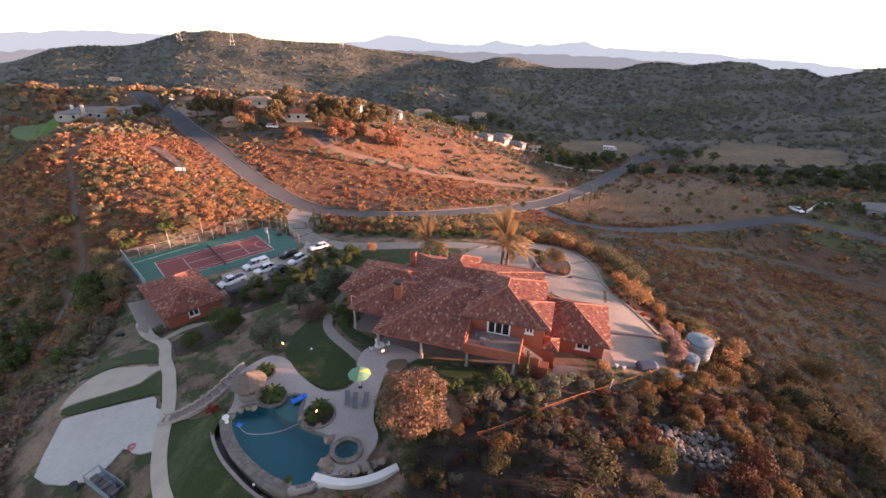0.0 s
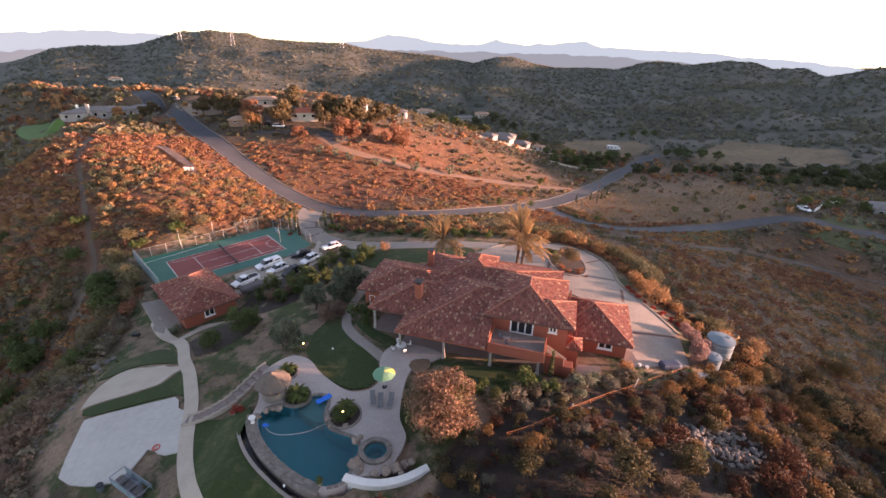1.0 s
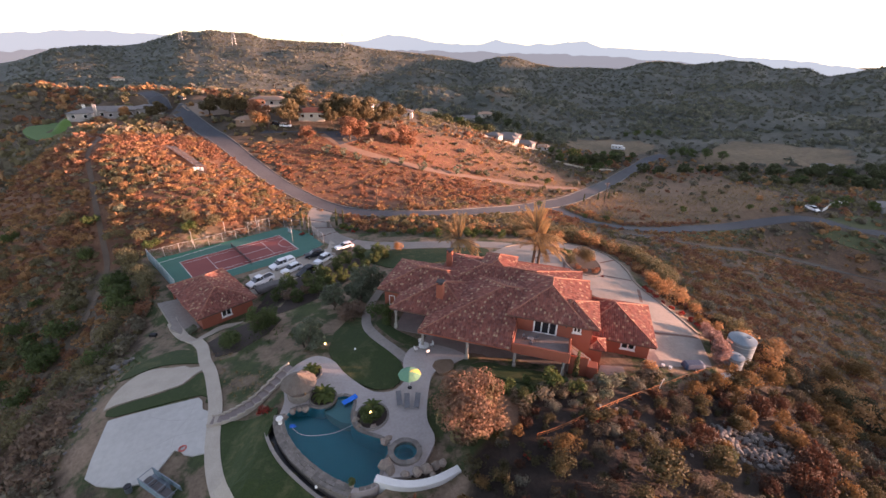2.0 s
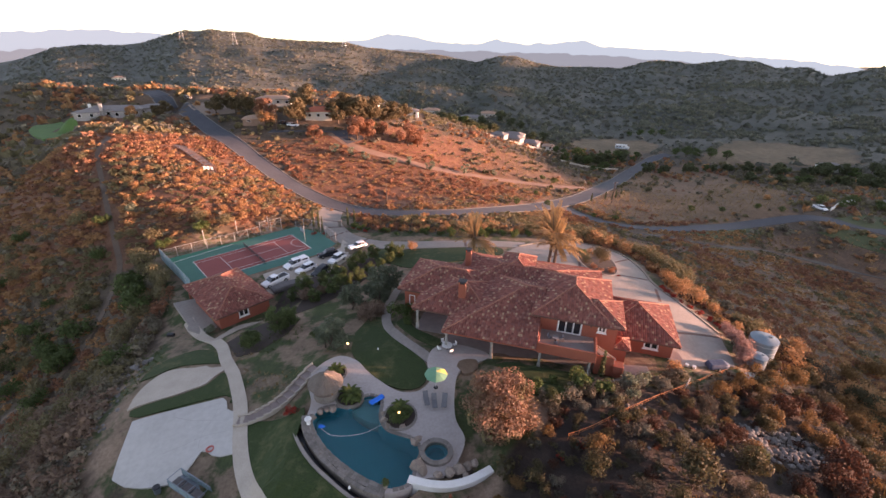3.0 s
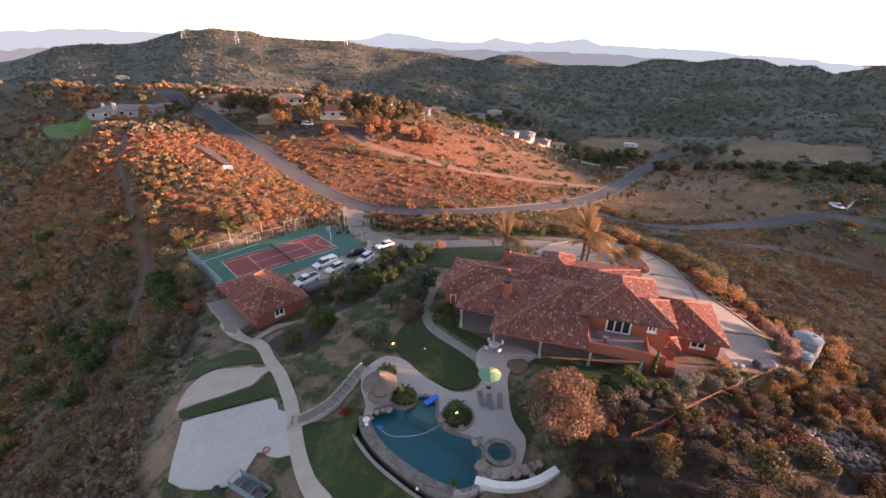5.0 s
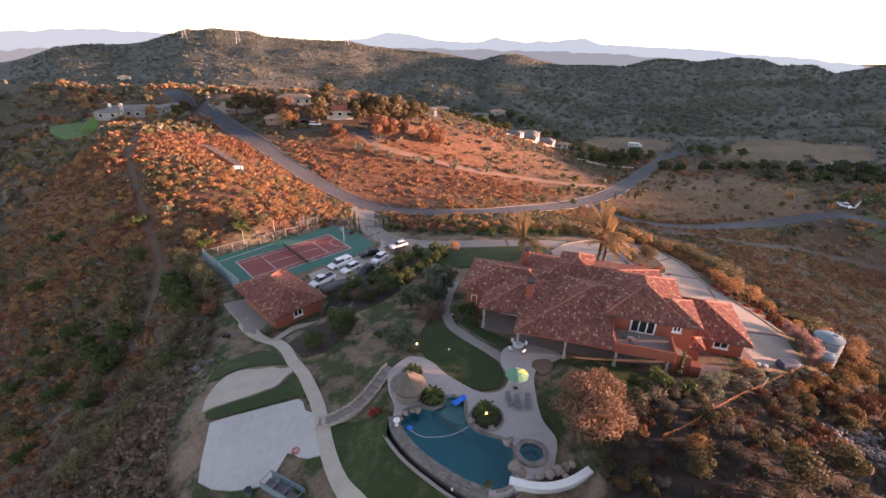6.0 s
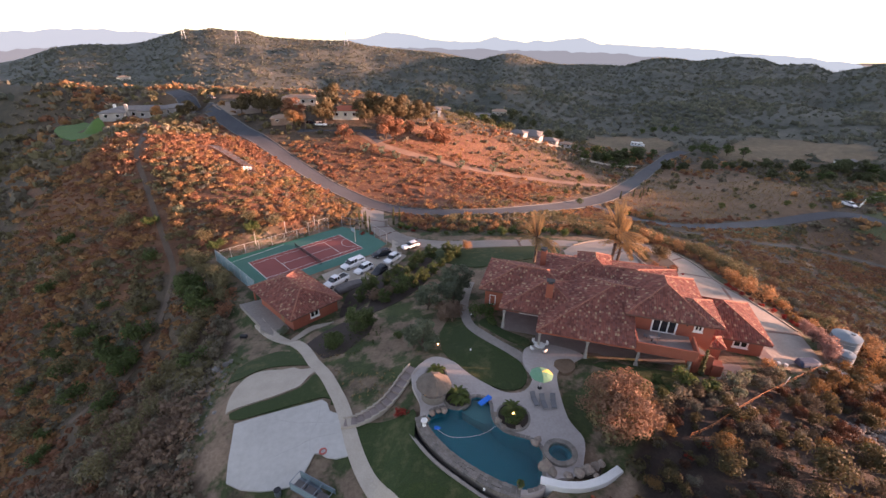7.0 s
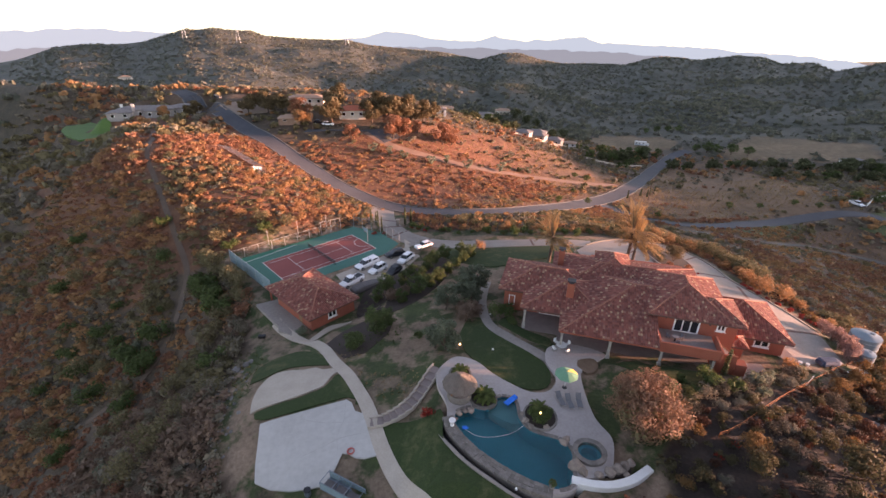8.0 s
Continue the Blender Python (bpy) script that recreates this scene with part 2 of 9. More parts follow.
def oval(cx, cy, rx, ry, n=28, turn=0.0):
    c, s = math.cos(turn), math.sin(turn)
    return [(cx + rx * math.cos(k * math.tau / n) * c - ry * math.sin(k * math.tau / n) * s, cy + rx * math.cos(k * math.tau / n) * s + ry * math.sin(k * math.tau / n) * c) for k in range(n)]


def inside(x, y, poly):
    r = np.zeros(np.shape(x), bool)
    for (ax, ay), (bx, by) in zip(poly, poly[1:] + poly[:1]):
        if ay != by:
            c = ((ay > y) != (by > y)) & (x < (bx - ax) * (y - ay) / (by - ay) + ax)
            r ^= c
    return r


def turned_box(x, y, cx, cy, hx, hy, turn):
    c, s = math.cos(radians(turn)), math.sin(radians(turn))
    return (np.abs((x - cx) * c + (y - cy) * s) < hx) & (np.abs(-(x - cx) * s + (y - cy) * c) < hy)


GARDEN = [(-61.0, 63.0), (-58.0, 56.0), (-57.5, 50.0), (-55.0, 43.0), (-52.5, 36.5), (-49.0, 31.0), (-38.0, 29.5), (-27.0, 24.0), (-15.0, 26.0), (-4.0, 28.5), (-3.0, 33.0), (1.0, 36.5), (4.5, 39.5), (13.0, 44.5), (24.0, 48.5), (35.0, 50.8), (42.0, 55.0), (38.5, 62.5),
          (36.0, 72.0), (36.0, 96.0), (30.0, 104.5), (12.0, 107.0), (-12.0, 105.5), (-30.0, 109.0), (-38.0, 125.0), (-47.5, 128.0), (-46.5, 112.0), (-50.0, 112.5), (-79.0, 93.0), (-64.5, 77.5), (-63.0, 72.0)]


# sunlit part of the western hill: redder, brighter ground in place of more sun
SUNLIT_HILL = [(-166, 200), (-137, 208), (-104, 184), (-89, 162), (-64, 142), (-52, 128), (-59, 111), (-77, 97), (-90, 87), (-104, 88), (-128, 98), (-148, 112), (-165, 150), (-166, 184)]
NEAR_BANK = [(-6, 18), (70, 18), (62, 50), (44, 57), (36, 54), (22, 50), (0, 42)]
DRY_FIELD = [(-52, 141), (-30, 133), (0, 138), (30, 168), (66, 212), (60, 240), (30, 240), (0, 235), (-30, 225), (-40, 200), (-75, 178)]
RIGHT_FIELD = [(42, 176), (60, 148), (130, 168), (150, 200), (150, 290), (110, 262), (75, 210)]
BROWN_SLOPE = [(42, 140), (36, 108), (44, 90), (60, 62), (90, 40), (150, 90), (140, 155), (60, 135)]
MOUND = [(156, 287), (180, 280), (204, 277), (245, 272), (268, 300), (262, 322), (245, 337), (215, 346), (187, 324)]
MEADOW = oval(118, 335, 34, 26, 30, 0.3)



def earth_mat():
    """Bare earth under brush, straw in the fields, scrub soil paled like haze far off, pale dust on the garden banks.
    """
    m, n, l, b = shade("dry_earth", 0.95)
    big, mid, fine = tex(n, l, "Noise", 0.035, 5), tex(n, l, "Noise", 0.28, 6, rough=0.7), tex(n, l, "Noise", 2.2, 6, rough=0.75)
    add = n.new("ShaderNodeMath")
    add.operation = 'ADD'
    l.new(mid.outputs["Fac"], add.inputs[0])
    l.new(fine.outputs["Fac"], add.inputs[1])
    half = n.new("ShaderNodeMath")
    half.operation, half.inputs[1].default_value = 'MULTIPLY', 0.5
    l.new(add.outputs[0], half.inputs[0])

    def tone(source, *stops):
        r = ramp(n, stops)
        l.new(source, r.inputs[0])
        return r.outputs[0]

    brush = tone(half.outputs[0], (0.36, (0.042, 0.031, 0.022)), (0.5, (0.085, 0.060, 0.041)), (0.66, (0.15, 0.105, 0.070)))
    field = tone(half.outputs[0], (0.36, (0.080, 0.033, 0.020)), (0.5, (0.165, 0.071, 0.040)), (0.66, (0.27, 0.135, 0.076)))
    # far soil: greyed and evened out, the distance haze put into its colour
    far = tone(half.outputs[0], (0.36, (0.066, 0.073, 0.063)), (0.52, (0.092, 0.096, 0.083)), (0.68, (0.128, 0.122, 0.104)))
    bank = tone(half.outputs[0], (0.36, (0.125, 0.086, 0.062)), (0.52, (0.225, 0.160, 0.118)), (0.68, (0.33, 0.25, 0.19)))
    spots = tex(n, l, "Noise", 0.21, 5, rough=0.65)
    green = tone(half.outputs[0], (0.36, (0.024, 0.038, 0.012)), (0.66, (0.075, 0.098, 0.034)))
    bank = mixed(n, l, tone(spots.outputs["Fac"], (0.46, (0, 0, 0)), (0.56, (1, 1, 1))), bank, green)
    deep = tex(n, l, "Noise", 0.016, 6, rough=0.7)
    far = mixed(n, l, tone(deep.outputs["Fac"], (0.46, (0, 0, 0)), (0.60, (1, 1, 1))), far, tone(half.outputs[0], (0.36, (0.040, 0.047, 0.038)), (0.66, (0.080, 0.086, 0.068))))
    straw = tone(half.outputs[0], (0.36, (0.095, 0.068, 0.041)), (0.5, (0.155, 0.115, 0.070)), (0.66, (0.23, 0.178, 0.115)))
    patch = tone(big.outputs["Fac"], (0.35, (0.75, 0.78, 0.72)), (0.65, (1.15, 1.1, 1.05)))
    at = n.new("ShaderNodeAttribute")
    at.attribute_name = "cover"
    sep = n.new("ShaderNodeSeparateColor")
    l.new(at.outputs["Color"], sep.inputs[0])
    col = mixed(n, l, sep.outputs[0], brush, field)
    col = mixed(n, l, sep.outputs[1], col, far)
    col = mixed(n, l, at.outputs["Alpha"], col, straw)
    col = mixed(n, l, sep.outputs[2], col, bank)
    # soil of the near bank, darkened in colour to stand in for shade
    lt = n.new("ShaderNodeAttribute")
    lt.attribute_name = "bank_shade"
    shaded_soil = tone(half.outputs[0], (0.36, (0.014, 0.010, 0.009)), (0.5, (0.027, 0.019, 0.016)), (0.66, (0.052, 0.036, 0.029)))
    col = mixed(n, l, lt.outputs["Fac"], col, shaded_soil)
    l.new(mixed(n, l, 1.0, col, patch, 'MULTIPLY'), b.inputs["Base Color"])
    bumped(n, l, b, half.outputs[0], 0.7, 0.4)
    return m


EARTH = earth_mat()
gx, gy = line_of(-4900, 4900, -95, 65, 1.25), line_of(-1500, 4950, 15, 150, 1.25)
mx, my = np.meshgrid(gx, gy)
mz = height(mx, my)
nx, ny = len(gx), len(gy)
idx = np.arange(nx * ny).reshape(ny, nx)
quads = np.stack([idx[:-1, :-1], idx[:-1, 1:], idx[1:, 1:], idx[1:, :-1]], -1).reshape(-1, 4)
ground = mesh_ob("ground", np.stack([mx, my, mz], -1).reshape(-1, 3).tolist(), quads.tolist(), EARTH, True)
tagged(ground, "dry brown chaparral hills with bare earth and grass", "ground", kind="structure")
wx, wy = mx + fbm(mx, my, 9, 3, 1.0) * 2.5, my + fbm(mx, my, 9, 3, 2.0) * 2.5
field_w = (inside(wx, wy, DRY_FIELD) | inside(wx, wy, RIGHT_FIELD)) * 1.0 + inside(wx, wy, BROWN_SLOPE) * 0.25 + inside(wx, wy, SUNLIT_HILL) * 0.8 + (inside(wx, wy, MOUND) | inside(wx, wy, MEADOW)) * 0.8
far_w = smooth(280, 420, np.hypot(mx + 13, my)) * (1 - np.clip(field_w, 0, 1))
bank_w = inside(wx, wy, GARDEN) * 1.0
straw_w = np.clip((inside(wx, wy, MOUND) | inside(wx, wy, MEADOW)) * 1.0 + inside(wx, wy, RIGHT_FIELD) * 0.6 + inside(wx, wy, DRY_FIELD) * 0.45 * smooth(-10, 45, mx), 0, 1)
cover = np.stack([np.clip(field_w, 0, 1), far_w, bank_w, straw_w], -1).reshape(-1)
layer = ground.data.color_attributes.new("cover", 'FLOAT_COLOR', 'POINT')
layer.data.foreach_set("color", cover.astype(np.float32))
# weight of that painted shade: the near bank outside the garden
bank_shade = ground.data.attributes.new("bank_shade", 'FLOAT', 'POINT')
bank_shade.data.foreach_set("value", (inside(wx, wy, NEAR_BANK) & ~inside(wx, wy, GARDEN)).ravel().astype(np.float32))

# ---- mesh tools ----
def thing(name, m, label="", category="", group="", kind=""):
    e = new(name)
    e.empty_display_size = 0.3
    e.matrix_basis = m
    return tagged(e, label, category, group, kind)


def part(name, bm, material, parent, label="", soft=False):
    """Links a bmesh as one mesh object under a thing or a part."""
    me = bpy.data.meshes.new(name)
    bm.normal_update()
    bm.to_mesh(me)
    bm.free()
    me.materials.append(material)
    if soft:
        me.polygons.foreach_set("use_smooth", [True] * len(me.polygons))
    ob = new(name, me)
    if parent is not None:
        ob.parent = parent
    return tagged(ob, label)


def block(x0, x1, y0, y1, z0, z1, bm=None, bevel=0.0):
    bm = bm or bmesh.new()
    r = bmesh.ops.create_cube(bm, size=1, matrix=Matrix.Translation(((x0 + x1) / 2, (y0 + y1) / 2, (z0 + z1) / 2)) @ Matrix.Diagonal((x1 - x0, y1 - y0, z1 - z0, 1)))
    if bevel:
        es = list({e for v in r["verts"] for e in v.link_edges})
        bmesh.ops.bevel(bm, geom=es, offset=bevel, segments=2, affect='EDGES', profile=0.5)
    return bm


def rod(a, b, r0, r1=None, seg=8, bm=None):
    bm = bm or bmesh.new()
    a, b = Vector(a), Vector(b)
    r1 = r0 if r1 is None else r1
    m = Matrix.Translation((a + b) / 2) @ (b - a).to_track_quat('Z', 'Y').to_matrix().to_4x4()
    bmesh.ops.create_cone(bm, cap_ends=True, segments=seg, radius1=r0, radius2=max(r1, 0.001), depth=(b - a).length, matrix=m)
    return bm


def tube(points, radii, seg=7, bm=None):
    """A tapered tube along points."""
    bm = bm or bmesh.new()
    rings = []
    for i, p in enumerate(points):
        p = Vector(p)
        d = Vector(points[min(i + 1, len(points) - 1)]) - Vector(points[max(i - 1, 0)])
        q = d.to_track_quat('Z', 'Y')
        rings.append([bm.verts.new(p + q @ Vector((math.cos(k * math.tau / seg) * radii[i], math.sin(k * math.tau / seg) * radii[i], 0))) for k in range(seg)])
    for a, b in zip(rings[:-1], rings[1:]):
        for k in range(seg):
            bm.faces.new((a[k], a[(k + 1) % seg], b[(k + 1) % seg], b[k]))
    bm.faces.new(rings[0][::-1])
    bm.faces.new(rings[-1])
    return bm


def slab(outline, z0, z1, bm=None):
    """A flat plate with an outline in x, y."""
    bm = bm or bmesh.new()
    area = sum(a[0] * b[1] - b[0] * a[1] for a, b in zip(outline, outline[1:] + outline[:1]))
    if area < 0:
        outline = outline[::-1]
    lo, hi = [bm.verts.new((x, y, z0)) for x, y in outline], [bm.verts.new((x, y, z1)) for x, y in outline]
    bm.faces.new(hi)
    bm.faces.new(lo[::-1])
    for i in range(len(lo)):
        j = (i + 1) % len(lo)
        bm.faces.new((lo[i], lo[j], hi[j], hi[i]))
    return bm


def draped(outline, lift, thick=0.15, cell=1.5):
    """A slab laid over the land: cut into cells, every corner on the ground."""
    bm = slab(outline, -1, 0)
    bmesh.ops.delete(bm, geom=[f for f in bm.faces if f.normal.z < 0.5 and f.calc_center_median().z < -0.2], context='FACES')
    bmesh.ops.triangulate(bm, faces=bm.faces)
    xs, ys = [p[0] for p in outline], [p[1] for p in outline]
    for lo, hi, no in ((min(xs), max(xs), (1, 0, 0)), (min(ys), max(ys), (0, 1, 0))):
        k = lo + cell
        while k < hi:
            bmesh.ops.bisect_plane(bm, geom=bm.verts[:] + bm.edges[:] + bm.faces[:], plane_co=(k * no[0], k * no[1], 0), plane_no=no)
            k += cell
    loose = [v for v in bm.verts if not v.link_faces]
    bmesh.ops.delete(bm, geom=loose, context='VERTS')
    if not bm.faces:
        return bm
    edge = [e for e in bm.edges if e.is_boundary]
    r = bmesh.ops.extrude_edge_only(bm, edges=edge)
    low = {v for v in r["geom"] if isinstance(v, bmesh.types.BMVert)}
    bm.verts.ensure_lookup_table()
    h = height(np.array([v.co.x for v in bm.verts]), np.array([v.co.y for v in bm.verts]))
    for v, z in zip(bm.verts, h):
        v.co.z = float(z) + lift - (thick if v in low else 0)
    bmesh.ops.recalc_face_normals(bm, faces=bm.faces)
    if sum(f.normal.z * f.calc_area() for f in bm.faces) < 0:
        bmesh.ops.reverse_faces(bm, faces=bm.faces)
    return bm


def ribbon(line, half, lift, thick=0.12, across=4, level=False, extra=None):
    """A strip along a line, laid over the land; level: flat across."""
    bm = bmesh.new()
    rows = []
    for i, p in enumerate(line):
        a, b = line[max(i - 1, 0)], line[min(i + 1, len(line) - 1)]
        d = Vector((b[0] - a[0], b[1] - a[1], 0)).normalized()
        nrm = Vector((-d.y, d.x, 0))
        hw = half(i / (len(line) - 1)) if callable(half) else half
        row = []
        for k in range(across + 1):
            s = (2 * k / across - 1) * hw
            q = Vector((p[0], p[1], 0)) + nrm * s
            z = float(height(p[0], p[1]) if level else height(q.x, q.y)) + lift
            row.append(bm.verts.new((q.x, q.y, z)))
        rows.append(row)
    for r, s in zip(rows[:-1], rows[1:]):
        for k in range(across):
            bm.faces.new((r[k], s[k], s[k + 1], r[k + 1]))
    edge = [e for e in bm.edges if e.is_boundary]
    g = bmesh.ops.extrude_edge_only(bm, edges=edge)
    for v in g["geom"]:
        if isinstance(v, bmesh.types.BMVert):
            v.co.z -= thick
    bmesh.ops.recalc_face_normals(bm, faces=bm.faces)
    if sum(f.normal.z * f.calc_area() for f in bm.faces) < 0:
        bmesh.ops.reverse_faces(bm, faces=bm.faces)
    return bm


def ground_z(x, y):
    return float(height(x, y))

# ---- roads, drives, paths and lawns ----
ROAD_LINE = bend([(-160, 236), (-136.4, 216.2), (-113.5, 194.7), (-94.9, 175.8), (-78.5, 159.9), (-64.7, 147.4), (-53.2, 139.5), (-42.7, 132.9), (-31.1, 127.4), (-17.3, 126.0),
                  (-3.4, 131.2), (13.5, 146.1), (32.2, 164.9), (48.4, 181.6), (67.6, 208.3), (97.6, 255.5), (129.2, 297.8), (140.0, 307.5), (147.5, 312.0)], 4)
SIDE_LINE = bend([(32, 170), (40.8, 156.3), (47, 146.2), (56, 140.5), (67.3, 141.2), (85.8, 149.1), (105.8, 157.2), (121.2, 161.2), (132.7, 162.4), (146, 158.5), (175, 147)], 4)
TRACK_LINE = bend([(-58, 190), (-47.0, 182), (-33.1, 180.3), (-14.6, 181), (4.8, 186.2), (23.0, 191.6), (42.2, 197), (56.6, 202)], 4)
DRIVE_LINE = bend([(-44.5, 131.0), (-43.6, 124.0), (-41.7, 115.7), (-37.0, 106.8), (-32.0, 101.5), (-25.9, 97.9), (-17.6, 96.2), (-6.9, 96.1), (2.5, 96.4), (10.0, 96.2)], 2)
tagged(part("road", ribbon(ROAD_LINE, 3.6, 0.10), ASPHALT, None), "grey asphalt road curving down the hillside", "road", kind="structure")
KERB = rough_mat("worn_kerb", (0.10, 0.092, 0.085), (0.20, 0.185, 0.17), 0.15, 12)
for side in (-1, 1):
    kerb_line = []
    for i, p in enumerate(ROAD_LINE):
        a, b = ROAD_LINE[max(i - 1, 0)], ROAD_LINE[min(i + 1, len(ROAD_LINE) - 1)]
        ln = math.hypot(b[0] - a[0], b[1] - a[1])
        kerb_line.append((p[0] - (b[1] - a[1]) / ln * 3.75 * side, p[1] + (b[0] - a[0]) / ln * 3.75 * side))
    tagged(part("kerb", ribbon(kerb_line, 0.2, 0.24, 0.3, 2), KERB, None), "pale concrete kerb along the asphalt road", "kerb", kind="structure")
tagged(part("side_road", ribbon(SIDE_LINE, 2.6, 0.07), ASPHALT, None), "narrow grey asphalt side road through the dry field", "road", kind="structure")
tagged(part("farm_track", ribbon(TRACK_LINE, 2.0, 0.06), rough_mat("track_dirt", (0.17, 0.10, 0.07), (0.27, 0.175, 0.125), 0.3, 10), None), "bare dirt track along the dry hillside", "track", kind="structure")
WASH_LINE = bend([(52, 131), (64, 128.5), (76, 128), (88, 132.5), (99, 136.5), (118, 135.3), (133, 129), (160, 118)], 3)
tagged(part("dry_wash", ribbon(WASH_LINE, lambda s: 0.6 + 0.3 * math.sin(s * 23), 0.09), rough_mat("wash_gravel", (0.045, 0.040, 0.035), (0.115, 0.104, 0.092), 0.6, 8), None), "pale stony wash below the side road", "track", kind="structure")
for label, outline in (("uneven green grass below the side road", [(70, 138.5), (80, 143.0), (92, 148.5), (104, 153.5), (107, 150.5), (98, 143.5), (88, 138.5), (78, 137.0)]), ("green grass beside the white house", [(142, 163), (150, 166), (162, 170), (172, 163), (160, 158), (150, 157)]), ("green grass on the lower valley side", [(128, 152), (140, 154), (156, 149), (168, 140), (158, 137), (142, 142)])):
    tagged(part("grass_patch", draped([p for p in bend(outline + outline[:1], 2.5)][:-1], 0.10, 0.3, 3.0), ROUGH_GRASS, None), label, "grass", kind="structure")
tagged(part("driveway", ribbon(DRIVE_LINE, lambda s: 3.6 - 1.2 * min(1, s * 2.5), 0.08), CONCRETE, None), "beige concrete driveway with dark brick bands", "driveway", kind="structure")
FORECOURT = [(4.1, 85.0), (4.6, 90.5), (8.0, 94.8), (13.5, 99.0), (19.0, 102.2), (25.6, 103.2), (30.0, 101.9), (33.1, 97.2), (33.8, 90.6), (33.1, 83.6), (32.2, 79.2), (32.4, 74.4), (34.0, 67.3), (35.6, 60.5), (33.4, 52.0), (24.0, 50.0), (22.0, 54.0), (23.5, 66.0),
             (20.0, 70.0), (12.0, 74.0), (6.0, 78.0)]
tagged(part("forecourt", draped(FORECOURT, 0.08), CONCRETE, None), "broad beige concrete forecourt round the house", "driveway", kind="structure")
BAND = rough_mat("brick_band", (0.09, 0.055, 0.045), (0.17, 0.10, 0.08), 1.0, 10)
for a, b in (((-45.5, 117.5), (-38.5, 116.0)), ((-41.5, 111.0), (-35.5, 112.0)), ((-40.0, 104.5), (-34.5, 108.5)), ((-31.0, 98.5), (-28.6, 102.2)), ((-17.5, 94.0), (-17.5, 98.4)), ((-4.5, 94.0), (-4.5, 98.4)),
             ((13.0, 86.8), (18.6, 92.3)), ((17.9, 79.4), (19.8, 86.0)), ((28.4, 88.6), (33.4, 93.2)), ((26.3, 79.8), (32.0, 79.4)), ((29.4, 68.6), (31.4, 74.7)), ((19.6, 98.0), (22.2, 102.4)), ((25.5, 58.0), (35.0, 59.2))):
    tagged(part("paving_band", ribbon(bend([a, b], 1.0), 0.28, 0.09, 0.05, 2), BAND, None), "dark brick band set across the concrete drive", "paving", "bands across the drive", kind="structure")
PAD = [(-48.8, 41.5), (-38.2, 44.2), (-37.4, 43.6), (-36.7, 42.2), (-35.9, 41.8), (-35.0, 41.7), (-33.9, 38.3), (-32.8, 35.6), (-34.5, 35.4), (-35.6, 35.7), (-36.5, 36.3), (-37.2, 36.4), (-37.4, 35.7), (-37.6, 34.9),
       (-38.1, 33.5), (-38.9, 32.9), (-40.5, 32.8), (-42.5, 32.9), (-44.9, 33.4), (-47.0, 34.4), (-47.6, 36.4), (-48.2, 39.2)]
tagged(part("sports_slab", draped(PAD, 0.18, 0.4), PALE_SLAB, None), "pale grey concrete sports slab with hairline cracks", "slab", kind="structure")
LOBE = [(-50.9, 43.5), (-51.6, 46.0), (-51.7, 48.7), (-50.8, 51.0), (-48.9, 51.7), (-45.9, 51.3), (-44.2, 51.5), (-43.0, 50.8), (-40.7, 50.9), (-39.4, 50.3), (-40.7, 49.9), (-41.5, 48.7), (-42.0, 47.2), (-43.2, 46.5), (-45.4, 45.5), (-48.1, 44.6), (-49.8, 44.1)]
tagged(part("gravel_bed", draped([p for p in bend(LOBE + LOBE[:1], 0.8)][:-1], 0.17, 0.3), GRAVEL, None), "leaf-shaped bed of beige gravel in the lawn", "gravel bed", kind="structure")
PATH_LINE = bend([(-56.0, 67.5), (-54.0, 65.2), (-50.8, 62.2), (-48.0, 60.4), (-44.5, 56.9), (-41.6, 52.4), (-39.0, 49.1), (-36.9, 45.7), (-35.4, 43.1), (-34.2, 40.4), (-32.7, 36.7), (-31.0, 33.4), (-28.8, 30.3), (-25.0, 26.0)], 0.8)
tagged(part("garden_path", ribbon(PATH_LINE, 0.85, 0.20, 0.3), GRAVEL, None), "winding beige concrete garden path", "path", kind="structure")
tagged(part("garden_path", ribbon(bend([(-48.2, 60.8), (-46.9, 63.2), (-45.4, 65.4), (-42.0, 66.6)], 0.7), 0.6, 0.19, 0.3), GRAVEL, None), "short beige concrete path to the outbuilding", "path", kind="structure")
UPATH = bend([(-17.2, 74.5), (-18.2, 70.0), (-18.9, 64.5), (-18.4, 58.6), (-16.2, 54.2), (-13.4, 51.2), (-10.6, 48.4)], 0.8)
tagged(part("garden_path", ribbon(UPATH, 0.75, 0.20, 0.3), CONCRETE, None), "curved concrete path round the upper lawn", "path", kind="structure")
